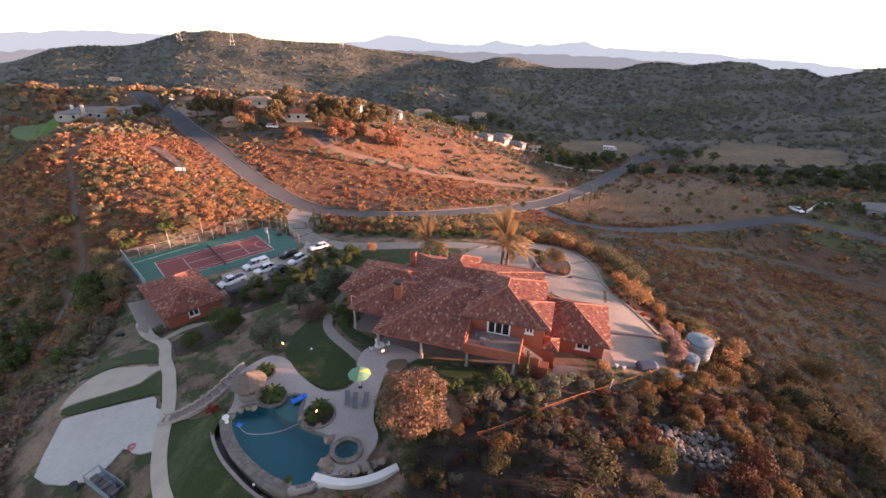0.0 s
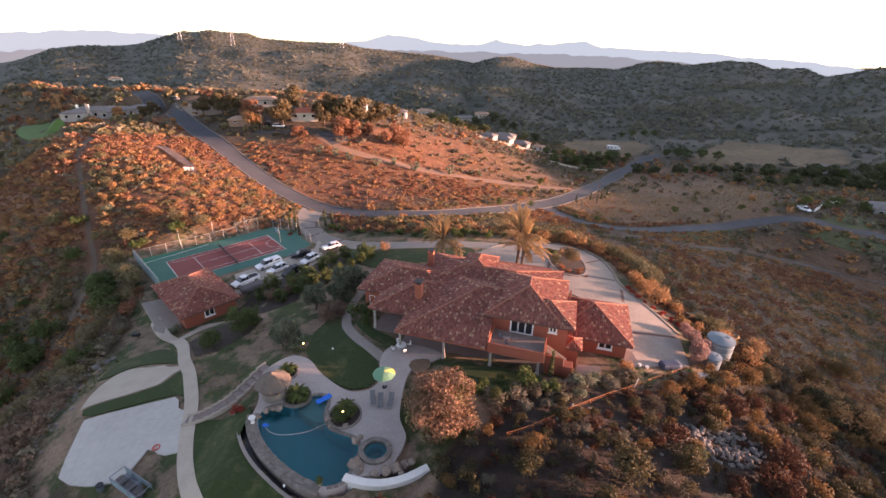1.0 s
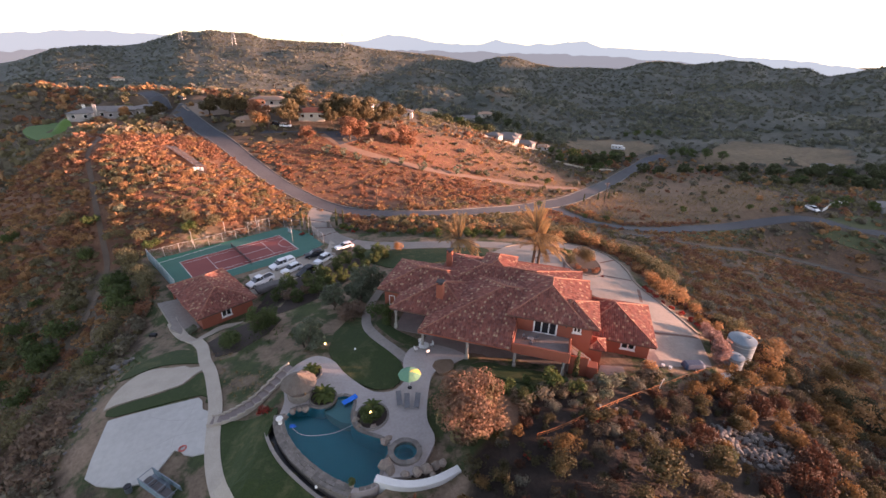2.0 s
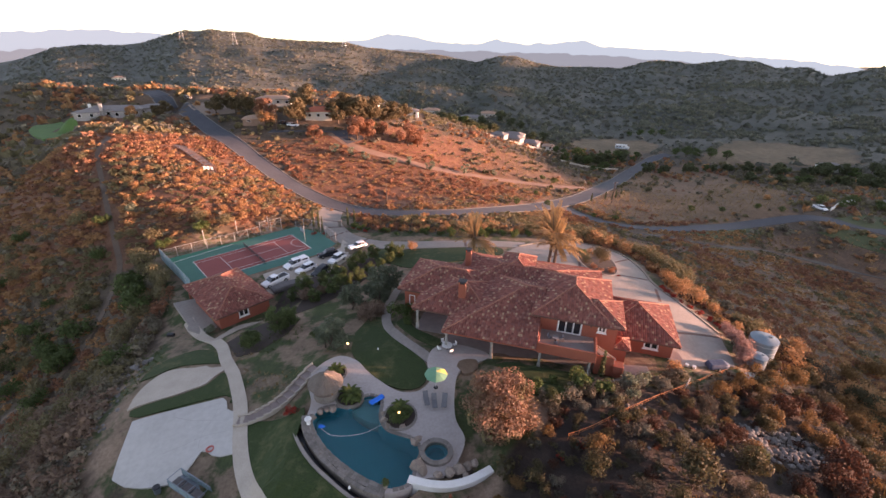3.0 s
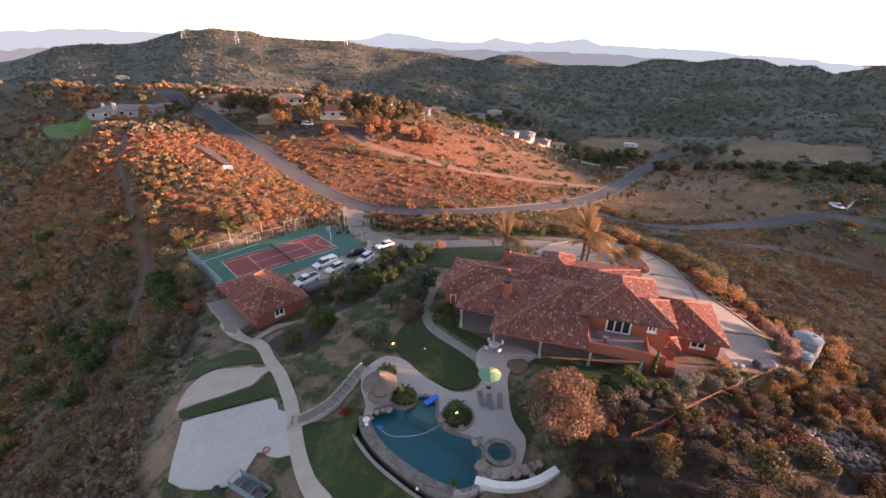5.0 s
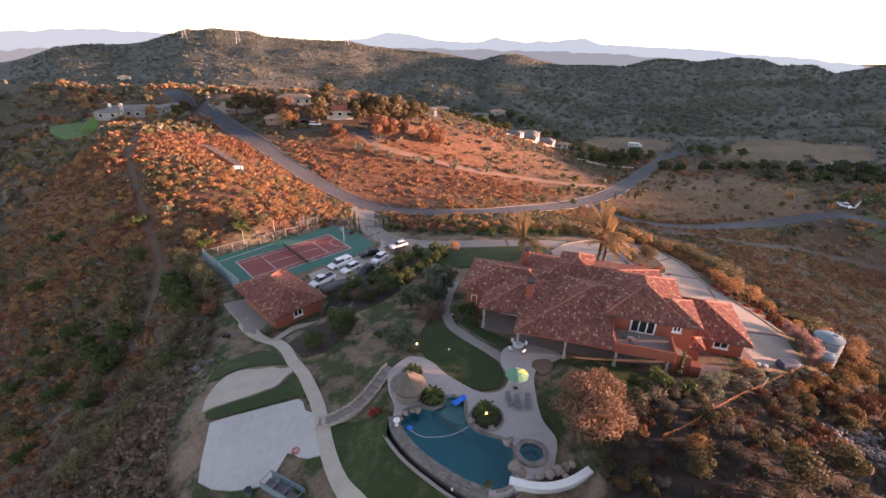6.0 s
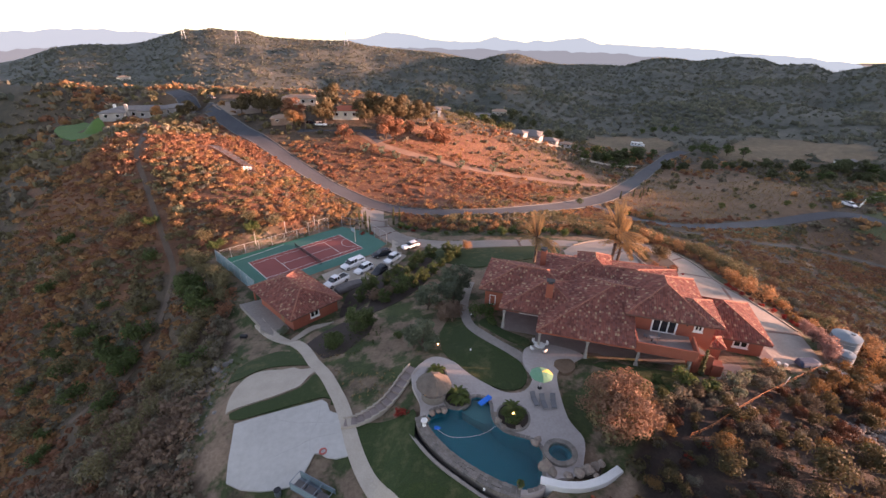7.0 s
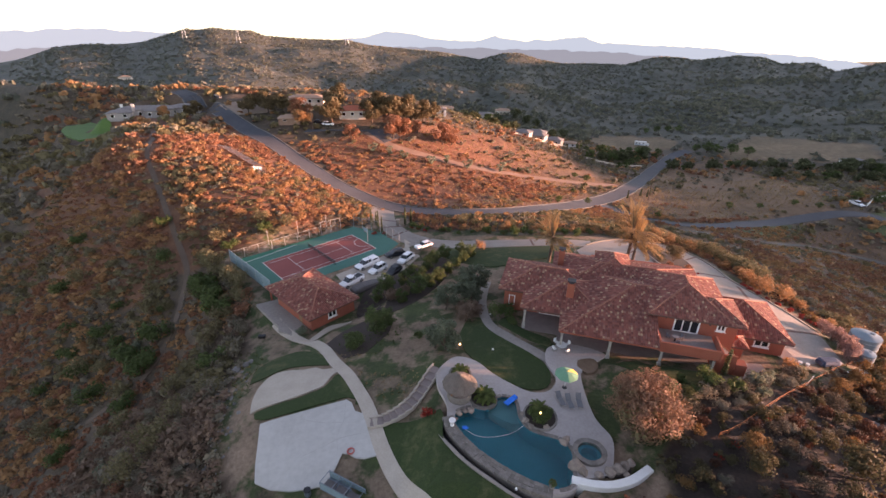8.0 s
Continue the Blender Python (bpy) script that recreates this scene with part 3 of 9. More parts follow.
for label, outline in (("mown green lawn above the pool", [(-23.0, 56.4), (-21.5, 60.5), (-19.3, 60.5), (-17.6, 57.0), (-14.7, 52.0), (-12.0, 48.6), (-11.4, 45.8), (-12.4, 43.6), (-14.7, 43.2), (-17.6, 44.6), (-19.9, 46.9), (-22.4, 50.7)]),
                       ("mown green lawn below the pool wall", [(-33.2, 39.1), (-32.0, 39.6), (-27.5, 39.2), (-25.9, 39.9), (-25.5, 38.1), (-25.6, 35.8), (-24.1, 33.3), (-21.2, 30.4), (-18.0, 28.4), (-15.9, 26.6), (-23.5, 26.0), (-28.1, 30.6), (-31.7, 35.7)]),
                       ("strip of green lawn between slab and gravel", [(-50.3, 43.3), (-48.4, 42.1), (-38.2, 44.7), (-36.9, 43.4), (-36.4, 43.6), (-38.0, 46.0), (-39.8, 48.9), (-40.8, 49.2), (-41.8, 46.9), (-45.3, 45.1), (-48.7, 44.1)]),
                       ("patchy green lawn above the gravel bed", [(-53.7, 50.1), (-54.0, 54.0), (-49.0, 57.0), (-44.2, 55.0), (-41.3, 51.9), (-44.6, 52.2), (-49.1, 52.4), (-51.9, 50.8)]),
                       ("strip of green lawn behind the house", [(-28.0, 92.6), (-18.0, 92.8), (-6.0, 93.2), (3.0, 93.3), (2.5, 88.0), (-8.0, 84.0), (-16.0, 82.0), (-22.0, 86.0)]),
                       ("dark lawn between the veranda and the curved path", [(-10.4, 51.7), (-12.7, 52.9), (-15.1, 55.3), (-16.9, 58.6), (-15.4, 59.8), (-13.9, 56.2), (-10.0, 53.4)]),
                       ("shaded strip of lawn under the balcony", [(-2.5, 47.3), (1.0, 44.5), (6.5, 43.2), (10.0, 44.6), (9.0, 45.8), (3.0, 46.8), (0.0, 48.0)])):
    tagged(part("lawn", draped([p for p in bend(outline + outline[:1], 1.0)][:-1], 0.15, 0.22), GRASS, None), label, "lawn", kind="structure")
tagged(part("patio", draped([(16.2, 50.2), (19.3, 49.9), (18.9, 47.6), (16.3, 46.4), (14.2, 44.0), (10.6, 42.2), (10.3, 43.6), (13.3, 45.6), (15.2, 48.3)], 0.14, 0.3), CONCRETE, None), "beige concrete landing below the outside stair", "patio", kind="structure")
ISLAND = bend([(19.2, 96.4), (20.3, 93.4), (20.2, 89.3), (19.9, 84.6), (20.3, 80.9), (21.7, 78.9), (23.9, 78.6), (25.9, 80.5), (27.4, 84.3), (28.2, 89.0), (27.5, 92.3), (25.0, 95.6), (21.8, 97.6), (19.2, 96.4)], 0.8)[:-1]
CRACK = rough_mat("slab_crack", (0.34, 0.32, 0.30), (0.44, 0.42, 0.40), 2.0)
for line in ([(-38.2, 43.6), (-37.9, 41.0), (-38.3, 38.8), (-37.8, 36.8)], [(-43.5, 41.6), (-40.5, 40.8), (-37.9, 40.6), (-35.6, 40.4)], [(-42.0, 36.6), (-39.5, 37.6), (-37.9, 38.4), (-34.8, 38.8)]):
    tagged(part("slab_crack", ribbon(bend(line, 0.7), 0.03, 0.187, 0.02, 1), CRACK, None), "filled hairline crack across the slab", "crack", "cracks in the slab", kind="structure")

# ---- the house ----
def tile_mat():
    m, n, l, b = shade("roof_tile", 0.85)
    g = n.new("ShaderNodeNewGeometry")
    r = ramp(n, [(0.0, (0.19, 0.060, 0.046)), (0.25, (0.265, 0.088, 0.066)), (0.5, (0.31, 0.108, 0.078)), (0.72, (0.235, 0.092, 0.074)), (0.85, (0.36, 0.17, 0.12)), (0.945, (0.50, 0.33, 0.20))], 'CONSTANT')
    l.new(g.outputs["Random Per Island"], r.inputs[0])
    t = tex(n, l, "Noise", 0.5, 5)
    d = ramp(n, [(0.25, (0.72, 0.72, 0.74)), (0.75, (1.0, 1.0, 1.0))])
    l.new(t.outputs["Fac"], d.inputs[0])
    l.new(mixed(n, l, 1.0, r.outputs[0], d.outputs[0], 'MULTIPLY'), b.inputs["Base Color"])
    bumped(n, l, b, tex(n, l, "Noise", 9, 4).outputs["Fac"], 0.3, 0.02)
    return m


ROOF_TILE = tile_mat()
CAP_TILE = rough_mat("ridge_tile", (0.19, 0.072, 0.050), (0.36, 0.155, 0.105), 3.0, 6, 0.85, 0.3, 0.02)
FELT = rough_mat("roof_deck", (0.10, 0.05, 0.04), (0.16, 0.08, 0.06), 1.0)
DARK_GLASS, gn, gl, gb = shade("window_glass", 0.06)
gb.inputs["Base Color"].default_value, gb.inputs["Specular IOR Level"].default_value = (0.015, 0.018, 0.022, 1), 0.8
TIMBER = rough_mat("brown_timber", (0.16, 0.08, 0.04), (0.30, 0.17, 0.09), 2.0, 8)
FLOOR_TILE = rough_mat("veranda_floor", (0.20, 0.16, 0.145), (0.30, 0.24, 0.22), 0.8, 8)
DARK_METAL = rough_mat("dark_metal", (0.025, 0.025, 0.028), (0.05, 0.05, 0.055), 3.0, 5, 0.5, 0.05, 0.01, 0.6)


def hip_faces(x0, x1, y0, y1, z, pitch, gable=""):
    """The faces of a hip roof over a rectangle, each from eave to ridge, and its ridge and hip lines. gable: sides that end upright (w, e, n, s)."""
    if x1 - x0 >= y1 - y0 or "e" in gable or "w" in gable:
        h, yc = (y1 - y0) / 2, (y0 + y1) / 2
        zr, a, b = z + h * pitch, (x0 if "w" in gable else x0 + h), (x1 if "e" in gable else x1 - h)
        ra, rb = Vector((a, yc, zr)), Vector((b, yc, zr))
        c = [Vector(p) for p in ((x0, y0, z), (x1, y0, z), (x1, y1, z), (x0, y1, z))]
        faces = [[c[0], c[1], rb, ra], [c[2], c[3], ra, rb]]
        lines = [(ra, rb)]
        if "e" not in gable:
            faces.append([c[1], c[2], rb])
            lines += [(c[1], rb), (c[2], rb)]
        if "w" not in gable:
            faces.append([c[3], c[0], ra])
            lines += [(c[0], ra), (c[3], ra)]
    else:
        h, xc = (x1 - x0) / 2, (x0 + x1) / 2
        zr, a, b = z + h * pitch, (y0 if "s" in gable else y0 + h), (y1 if "n" in gable else y1 - h)
        ra, rb = Vector((xc, a, zr)), Vector((xc, b, zr))
        c = [Vector(p) for p in ((x0, y0, z), (x1, y0, z), (x1, y1, z), (x0, y1, z))]
        faces = [[c[1], c[2], rb, ra], [c[3], c[0], ra, rb]]
        lines = [(ra, rb)]
        if "s" not in gable:
            faces.append([c[0], c[1], ra])
            lines += [(c[0], ra), (c[1], ra)]
        if "n" not in gable:
            faces.append([c[2], c[3], rb])
            lines += [(c[2], rb), (c[3], rb)]
    return faces, lines


def tiles_on(face, verts, quads, rng, wide=0.30, long=0.38):
    """Half-round clay tiles in courses over one roof face."""
    o = face[0]
    e = (face[1] - o).normalized()
    nrm = (face[1] - o).cross(face[2] - o).normalized()
    s = nrm.cross(e)
    poly = [((p - o).dot(e), (p - o).dot(s)) for p in face]
    top = max(p[1] for p in poly)
    for j in range(int(top / long) + 1):
        b = (j + 0.5) * long
        cross = []
        for (ax, ay), (bx, by) in zip(poly, poly[1:] + poly[:1]):
            if (ay - b) * (by - b) < 0:
                cross.append(ax + (bx - ax) * (b - ay) / (by - ay))
        if len(cross) < 2:
            continue
        lo, hi = min(cross), max(cross)
        for i in range(int(lo / wide) - 1, int(hi / wide) + 1):
            a0, a1 = max(i * wide, lo - 0.05), min((i + 1) * wide, hi + 0.05)
            if a1 - a0 < 0.12:
                continue
            k = len(verts)
            up = 0.035 + rng.random() * 0.015
            da = (rng.random() - 0.5) * 0.02
            w = a1 - a0
            for bb, lift in ((j * long - 0.05, up), ((j + 1) * long + 0.02, 0.0)):
                for f, h in ((0.04, 0.0), (0.27, 0.085), (0.73, 0.085), (0.96, 0.0)):
                    verts.append(o + e * (a0 + w * f + da) + s * bb + nrm * (0.03 + h + lift))
            for q in range(3):
                quads.append((k + q, k + q + 1, k + 5 + q, k + 4 + q))


def roof(parent, x0, x1, y0, y1, z, pitch, gable="", fascia=STUCCO, caps=True):
    """A tiled hip roof: deck with thickness, courses of tiles and rows of ridge caps."""
    faces, lines = hip_faces(x0, x1, y0, y1, z, pitch, gable)
    bm = bmesh.new()
    for f in faces:
        bm.faces.new([bm.verts.new(p) for p in f])
    bm.faces.new([bm.verts.new(p) for p in ((x0, y0, z - 0.22), (x0, y1, z - 0.22), (x1, y1, z - 0.22), (x1, y0, z - 0.22))])
    for a, b in (((x0, y0), (x1, y0)), ((x1, y0), (x1, y1)), ((x1, y1), (x0, y1)), ((x0, y1), (x0, y0))):
        bm.faces.new([bm.verts.new(p) for p in ((*a, z - 0.22), (*b, z - 0.22), (*b, z), (*a, z))])
    if gable:
        for side in gable:
            ridge = lines[0][0] if side in "ws" else lines[0][1]
            ends = {"w": ((x0, y0, z), (x0, y1, z)), "e": ((x1, y0, z), (x1, y1, z)), "s": ((x0, y0, z), (x1, y0, z)), "n": ((x0, y1, z), (x1, y1, z))}[side]
            bm.faces.new([bm.verts.new(p) for p in (ends[0], ends[1], ridge)])
    bmesh.ops.remove_doubles(bm, verts=bm.verts, dist=0.001)
    bmesh.ops.recalc_face_normals(bm, faces=bm.faces)
    deck = part("roof", bm, fascia if gable else FELT, parent, "hipped roof of mottled red clay tiles")
    rng = random.Random(int((x0 * 7 + y0 * 13) * 10))
    verts, quads = [], []
    for f in faces:
        tiles_on(f, verts, quads, rng)
    t = mesh_ob("roof_tiles", verts, quads, ROOF_TILE)
    t.parent = deck
    tagged(t, "mottled red and cream barrel roof tiles", kind="stuff")
    if caps:
        bm = bmesh.new()
        for a, b in lines:
            d = b - a
            n = max(1, int(d.length / 0.42))
            q = d.to_track_quat('Z', 'Y')
            for k in range(n):
                p0, p1 = a + d * (k / n) + Vector((0, 0, 0.07 + 0.03)), a + d * ((k + 1.12) / n) + Vector((0, 0, 0.07))
                rod(p0, p1, 0.15, 0.12, 8, bm)
        tagged(part("ridge_cap", bm, CAP_TILE, deck), "rows of rounded ridge tiles", kind="stuff")
    return deck


def pierced(x0, x1, z0, z1, y, thick, holes, bm=None):
    """An upright wall along x with openings (x0, x1, z0, z1) through it."""
    bm = bm or bmesh.new()
    xs = sorted({x0, x1, *[h[0] for h in holes], *[h[1] for h in holes]})
    zs = sorted({z0, z1, *[h[2] for h in holes], *[h[3] for h in holes]})
    for a, b in zip(xs[:-1], xs[1:]):
        for c, d in zip(zs[:-1], zs[1:]):
            mx_, mz_ = (a + b) / 2, (c + d) / 2
            if not any(h[0] < mx_ < h[1] and h[2] < mz_ < h[3] for h in holes):
                block(a, b, y, y + thick, c, d, bm)
    bmesh.ops.remove_doubles(bm, verts=bm.verts, dist=0.001)
    return bm


def window(parent, x0, x1, z0, z1, y, panes=2, name="window", trim=0.10, sill=True):
    """A white-framed window or glazed door in a wall along x, facing -y."""
    bm = bmesh.new()
    for a, b, c, d in ((x0 - trim, x0 + 0.06, z0 - trim, z1 + trim), (x1 - 0.06, x1 + trim, z0 - trim, z1 + trim), (x0, x1, z1 - 0.06, z1 + trim), (x0, x1, z0 - trim, z0 + 0.06)):
        block(a, b, y - 0.06, y + 0.10, c, d, bm)
    f = part(name, bm, WHITE, parent, "white-framed window")
    w = (x1 - x0) / panes
    for k in range(panes):
        a, b = x0 + k * w, x0 + (k + 1) * w
        g = part("pane", block(a + 0.09, b - 0.09, y + 0.03, y + 0.05, z0 + 0.1, z1 - 0.1), DARK_GLASS, f, "dark reflecting glass pane")
        bm = bmesh.new()
        for c in ((a + 0.02, a + 0.09, z0 + 0.04, z1 - 0.04), (b - 0.09, b - 0.02, z0 + 0.04, z1 - 0.04)):
            block(c[0], c[1], y, y + 0.08, c[2], c[3], bm)
        block(a + 0.09, b - 0.09, y, y + 0.08, z0 + 0.04, z0 + 0.1, bm)
        block(a + 0.09, b - 0.09, y, y + 0.08, z1 - 0.1, z1 - 0.04, bm)
        part("sash", bm, WHITE, f)
    if sill:
        part("sill", block(x0 - 0.2, x1 + 0.2, y - 0.16, y + 0.02, z0 - 0.2, z0 - 0.1), WHITE, f)
    return f


HOUSE_TURN = -16.0
house = thing("house", pose(0, 50, 0, 0, 0, HOUSE_TURN), "two-storey terracotta stucco villa with tiled hip roofs", "house")
FLOOR, UPPER = 7.35, 10.75
POST_STONE = rough_mat("post_stone", (0.22, 0.20, 0.18), (0.42, 0.39, 0.35), 2.5, 6, 0.9, 0.3)
# walls: ground floor, upper storey, garage
for a in ((-18.4, -4.0, 7.0, 16.5, 5.0, 11.2), (-8.0, 3.0, 3.2, 16.0, 5.0, 11.2), (-5.0, 10.0, 9.0, 23.2, 5.0, 11.3)):
    part("wall", block(*a), STUCCO, house, "terracotta stucco wall")
part("wall", pierced(2.7, 12.1, 5.0, 13.2, 3.1, 0.3, [(5.75, 8.75, UPPER + 0.03, 13.15), (11.0, 11.9, 11.9, 12.85), (4.2, 9.4, FLOOR, 9.9)]), STUCCO, house, "terracotta stucco front wall")
part("wall", block(2.7, 3.0, 3.4, 14.0, 5.0, 13.2), STUCCO, house)
part("wall", block(12.1, 13.4, 3.1, 8.9, 5.0, 13.2), STUCCO, house)
part("wall", block(3.0, 12.1, 13.7, 14.0, 5.0, 13.2), STUCCO, house)
part("wall", block(11.8, 12.1, 8.9, 13.7, 5.0, 13.2), STUCCO, house)
part("upper_floor", block(3.0, 11.8, 3.4, 13.7, UPPER - 0.3, UPPER), FLOOR_TILE, house)
window(house, 5.75, 8.75, UPPER + 0.03, 13.15, 3.1, 3, "sliding_door", 0.12, False)
window(house, 11.0, 11.9, 11.9, 12.85, 3.1, 2)
window(house, 4.2, 9.4, FLOOR, 9.9, 3.1, 3, "sliding_door", 0.1, False)
# roofs
roof(house, 2.0, 12.9, 2.3, 15.6, 13.3, 0.47)
roof(house, 7.0, 14.2, 2.42, 9.6, 13.3, 0.46)
roof(house, -9.5, 3.3, -2.2, 18.0, 11.0, 0.345, "e")
roof(house, -11.5, 12.0, 7.6, 22.6, 11.2, 0.35)
roof(house, -19.3, -4.0, 6.2, 17.2, 11.2, 0.38)
roof(house, -15.3, -2.5, 1.7, 14.0, 11.2, 0.36)
# garage wing
part("wall", pierced(14.0, 22.0, 4.5, 8.6, 8.2, 0.3, [(18.2, 20.0, 7.2, 8.4)]), STUCCO, house, "terracotta stucco garage wall")
part("wall", block(21.7, 22.0, 8.5, 18.0, 4.5, 8.6), STUCCO, house)
part("wall", block(13.4, 13.7, 8.9, 18.0, 4.5, 10.5), STUCCO, house)
part("wall", block(13.7, 21.7, 17.7, 18.0, 4.5, 8.6), STUCCO, house)
window(house, 18.2, 20.0, 7.2, 8.4, 8.2, 2)
roof(house, 11.4, 22.7, 7.4, 18.9, 8.75, 0.50)
# veranda, posts, balcony
part("veranda_floor", block(-9.6, 10.8, -1.6, 3.2, FLOOR - 2.0, FLOOR), FLOOR_TILE, house, "tiled veranda floor")
part("veranda_floor", block(-15.0, -8.0, 2.0, 7.0, FLOOR - 2.0, FLOOR - 0.004), FLOOR_TILE, house, "tiled veranda floor")
for x, y in ((-14.6, 2.4), (-9.0, -1.5), (-2.6, -1.5), (3.9, -1.4), (10.2, -1.2)):
    bm = block(x - 0.15, x + 0.15, y - 0.15, y + 0.15, FLOOR + 0.9, 10.8, bevel=0.03)
    block(x - 0.24, x + 0.24, y - 0.24, y + 0.24, FLOOR, FLOOR + 0.9, bm, bevel=0.04)
    block(x - 0.22, x + 0.22, y - 0.22, y + 0.22, 10.25, 10.45, bm)
    part("post", bm, POST_STONE, house, "grey-beige stone veranda column")
part("beam", block(-9.3, 3.3, -1.75, -1.35, 10.45, 10.78), STUCCO, house)
part("balcony_floor", block(3.4, 10.6, -1.5, 3.1, UPPER - 0.35, UPPER), FLOOR_TILE, house, "tiled balcony floor")
part("parapet", block(3.4, 10.6, -1.7, -1.45, UPPER - 0.55, UPPER + 1.0, bevel=0.05), STUCCO, house, "terracotta stucco balcony parapet")
part("parapet", block(10.6, 10.85, -1.7, 1.9, UPPER - 0.55, UPPER + 1.0, bevel=0.05), STUCCO, house)
part("parapet", block(3.3, 3.55, -1.4, 3.0, UPPER - 0.55, UPPER + 1.0, bevel=0.05), STUCCO, house)
# entrance gable on the far side, chimneys
roof(house, -4.6, 0.9, 13.4, 21.0, 13.0, 0.52)
part("wall", block(-4.1, 0.4, 14.0, 20.4, 11.5, 12.9), STUCCO, house)


def chimney(parent, x, y, z0, z1, w, d):
    c = part("chimney", block(x - w / 2, x + w / 2, y - d / 2, y + d / 2, z0, z1, bevel=0.04), STUCCO, parent, "terracotta stucco chimney stack")
    for a in ((-1, -1), (1, -1), (-1, 1), (1, 1)):
        part("cap_post", block(x + a[0] * (w / 2 - 0.1) - 0.06, x + a[0] * (w / 2 - 0.1) + 0.06, y + a[1] * (d / 2 - 0.1) - 0.06, y + a[1] * (d / 2 - 0.1) + 0.06, z1, z1 + 0.35), STUCCO, c)
    part("cap", block(x - w / 2 - 0.08, x + w / 2 + 0.08, y - d / 2 - 0.08, y + d / 2 + 0.08, z1 + 0.35, z1 + 0.47, bevel=0.03), DARK_METAL, c, "dark metal chimney cap")
    part("flue", block(x - w / 2 + 0.15, x + w / 2 - 0.15, y - d / 2 + 0.15, y + d / 2 - 0.15, z1 - 0.02, z1 + 0.02), DARK_METAL, c)


chimney(house, -8.5, 5.2, 11.5, 14.7, 1.05, 1.0)
chimney(house, -10.3, 16.6, 11.5, 14.4, 0.95, 0.9)
# outside stair from the balcony, with a timber rail, and the small tiled roof over the side door
part("stair_wall", block(11.0, 13.3, 0.1, 0.35, 5.5, 10.2, bevel=0.03), STUCCO, house, "terracotta stucco stair wall")
part("stair_wall", block(13.3, 14.6, -0.1, 1.3, 5.5, 9.1, bevel=0.05), STUCCO, house)
for k in range(10):
    part("step", block(10.9 + k * 0.28, 11.2 + k * 0.28, 0.36, 1.9, 6.5, UPPER - 0.17 * (k + 1)), FLOOR_TILE, house)
part("handrail", rod((10.6, 0.2, 11.75), (13.3, 0.25, 10.0), 0.06), TIMBER, house, "brown timber handrail")
for k in range(3):
    x = 11.0 + k * 1.1
    part("baluster", rod((x, 0.22, 10.1), (x, 0.22, 11.5 - k * 0.7), 0.035), TIMBER, house)
roof(house, 13.3, 15.6, 3.4, 6.3, 9.5, 0.5)
part("wall", block(13.4, 15.2, 3.8, 5.9, 5.0, 9.4), STUCCO, house)
part("wall_lamp", block(4.4, 4.6, 2.95, 3.1, 12.6, 12.85, bevel=0.02), DARK_METAL, house)
part("wall_lamp", block(9.9, 10.1, 2.95, 3.1, 12.5, 12.75, bevel=0.02), DARK_METAL, house)
window(house, -17.6, -16.7, 8.2, 9.9, 7.0, 1, trim=0.04, sill=False)
window(house, -12.6, -9.4, FLOOR, 9.9, 7.0, 3, "sliding_door", 0.1, False)
window(house, -6.5, -3.0, FLOOR, 9.9, 3.2, 3, "sliding_door", 0.1, False)

# ---- tennis court, its fence, and the outbuilding ----
COURT_GREEN = rough_mat("court_green", (0.035, 0.13, 0.105), (0.06, 0.19, 0.15), 0.15, 20, 0.8, 0.1)
COURT_RED = rough_mat("court_red", (0.22, 0.055, 0.05), (0.30, 0.085, 0.075), 0.2, 20, 0.8, 0.1)
LINE_WHITE = rough_mat("court_line", (0.62, 0.60, 0.58), (0.80, 0.78, 0.76), 3.0)
court_pose = pose(*COURT_C, 0.0, 0, 0, COURT_TURN)
court = thing("tennis_court", court_pose, "red and green hard tennis court with white lines", "tennis court", kind="structure")
part("court_surround", slab([(-15.9, -8.6), (11.7, -9.3), (17.7, -6.9), (18.2, 1.6), (15.2, 9.5), (-16.7, 10.7)], -0.4, 0.03), COURT_GREEN, court, "worn green court surround")
part("court_surround", slab([(-16.65, 10.65), (-16.0, 7.9), (-1.6, 9.2), (15.1, 9.45)], -0.2, 0.037), rough_mat("court_bright_green", (0.012, 0.135, 0.085), (0.03, 0.19, 0.13), 0.15, 20, 0.8, 0.1), court, "strip of brighter green paint")
HL, HW = 11.885, 5.485
part("playing_area", slab([(-HL, -HW), (HL, -HW), (HL, HW), (-HL, HW)], 0.0, 0.036), COURT_RED, court, "brick-red playing area")
for a in ((-HL, HL, HW - 0.1, HW), (-HL, HL, -HW, -HW + 0.1), (-HL, -HL + 0.14, -HW, HW), (HL - 0.14, HL, -HW, HW), (-HL, HL, 4.06, 4.16), (-HL, HL, -4.16, -4.06), (-6.45, -6.35, -4.1, 4.1), (6.35, 6.45, -4.1, 4.1), (-6.4, 6.4, -0.05, 0.05)):
    part("court_line", block(a[0], a[1], a[2], a[3], 0.0, 0.042), LINE_WHITE, court)
part("court_line", slab([(-15.95, 7.85), (-1.6, 9.12), (-1.6, 9.27), (-15.95, 8.0)], 0.0, 0.044), LINE_WHITE, court)
bm = bmesh.new()
for k in range(20):
    a, b = math.pi / 2 + math.pi * k / 20, math.pi / 2 + math.pi * (k + 1) / 20
    bm.faces.new([bm.verts.new((HL + 0.0 + r * math.cos(t), -0.5 + r * math.sin(t), 0.043)) for r, t in ((2.6, a), (2.6, b), (2.7, b), (2.7, a))])
part("hoop_arc", bm, LINE_WHITE, court)


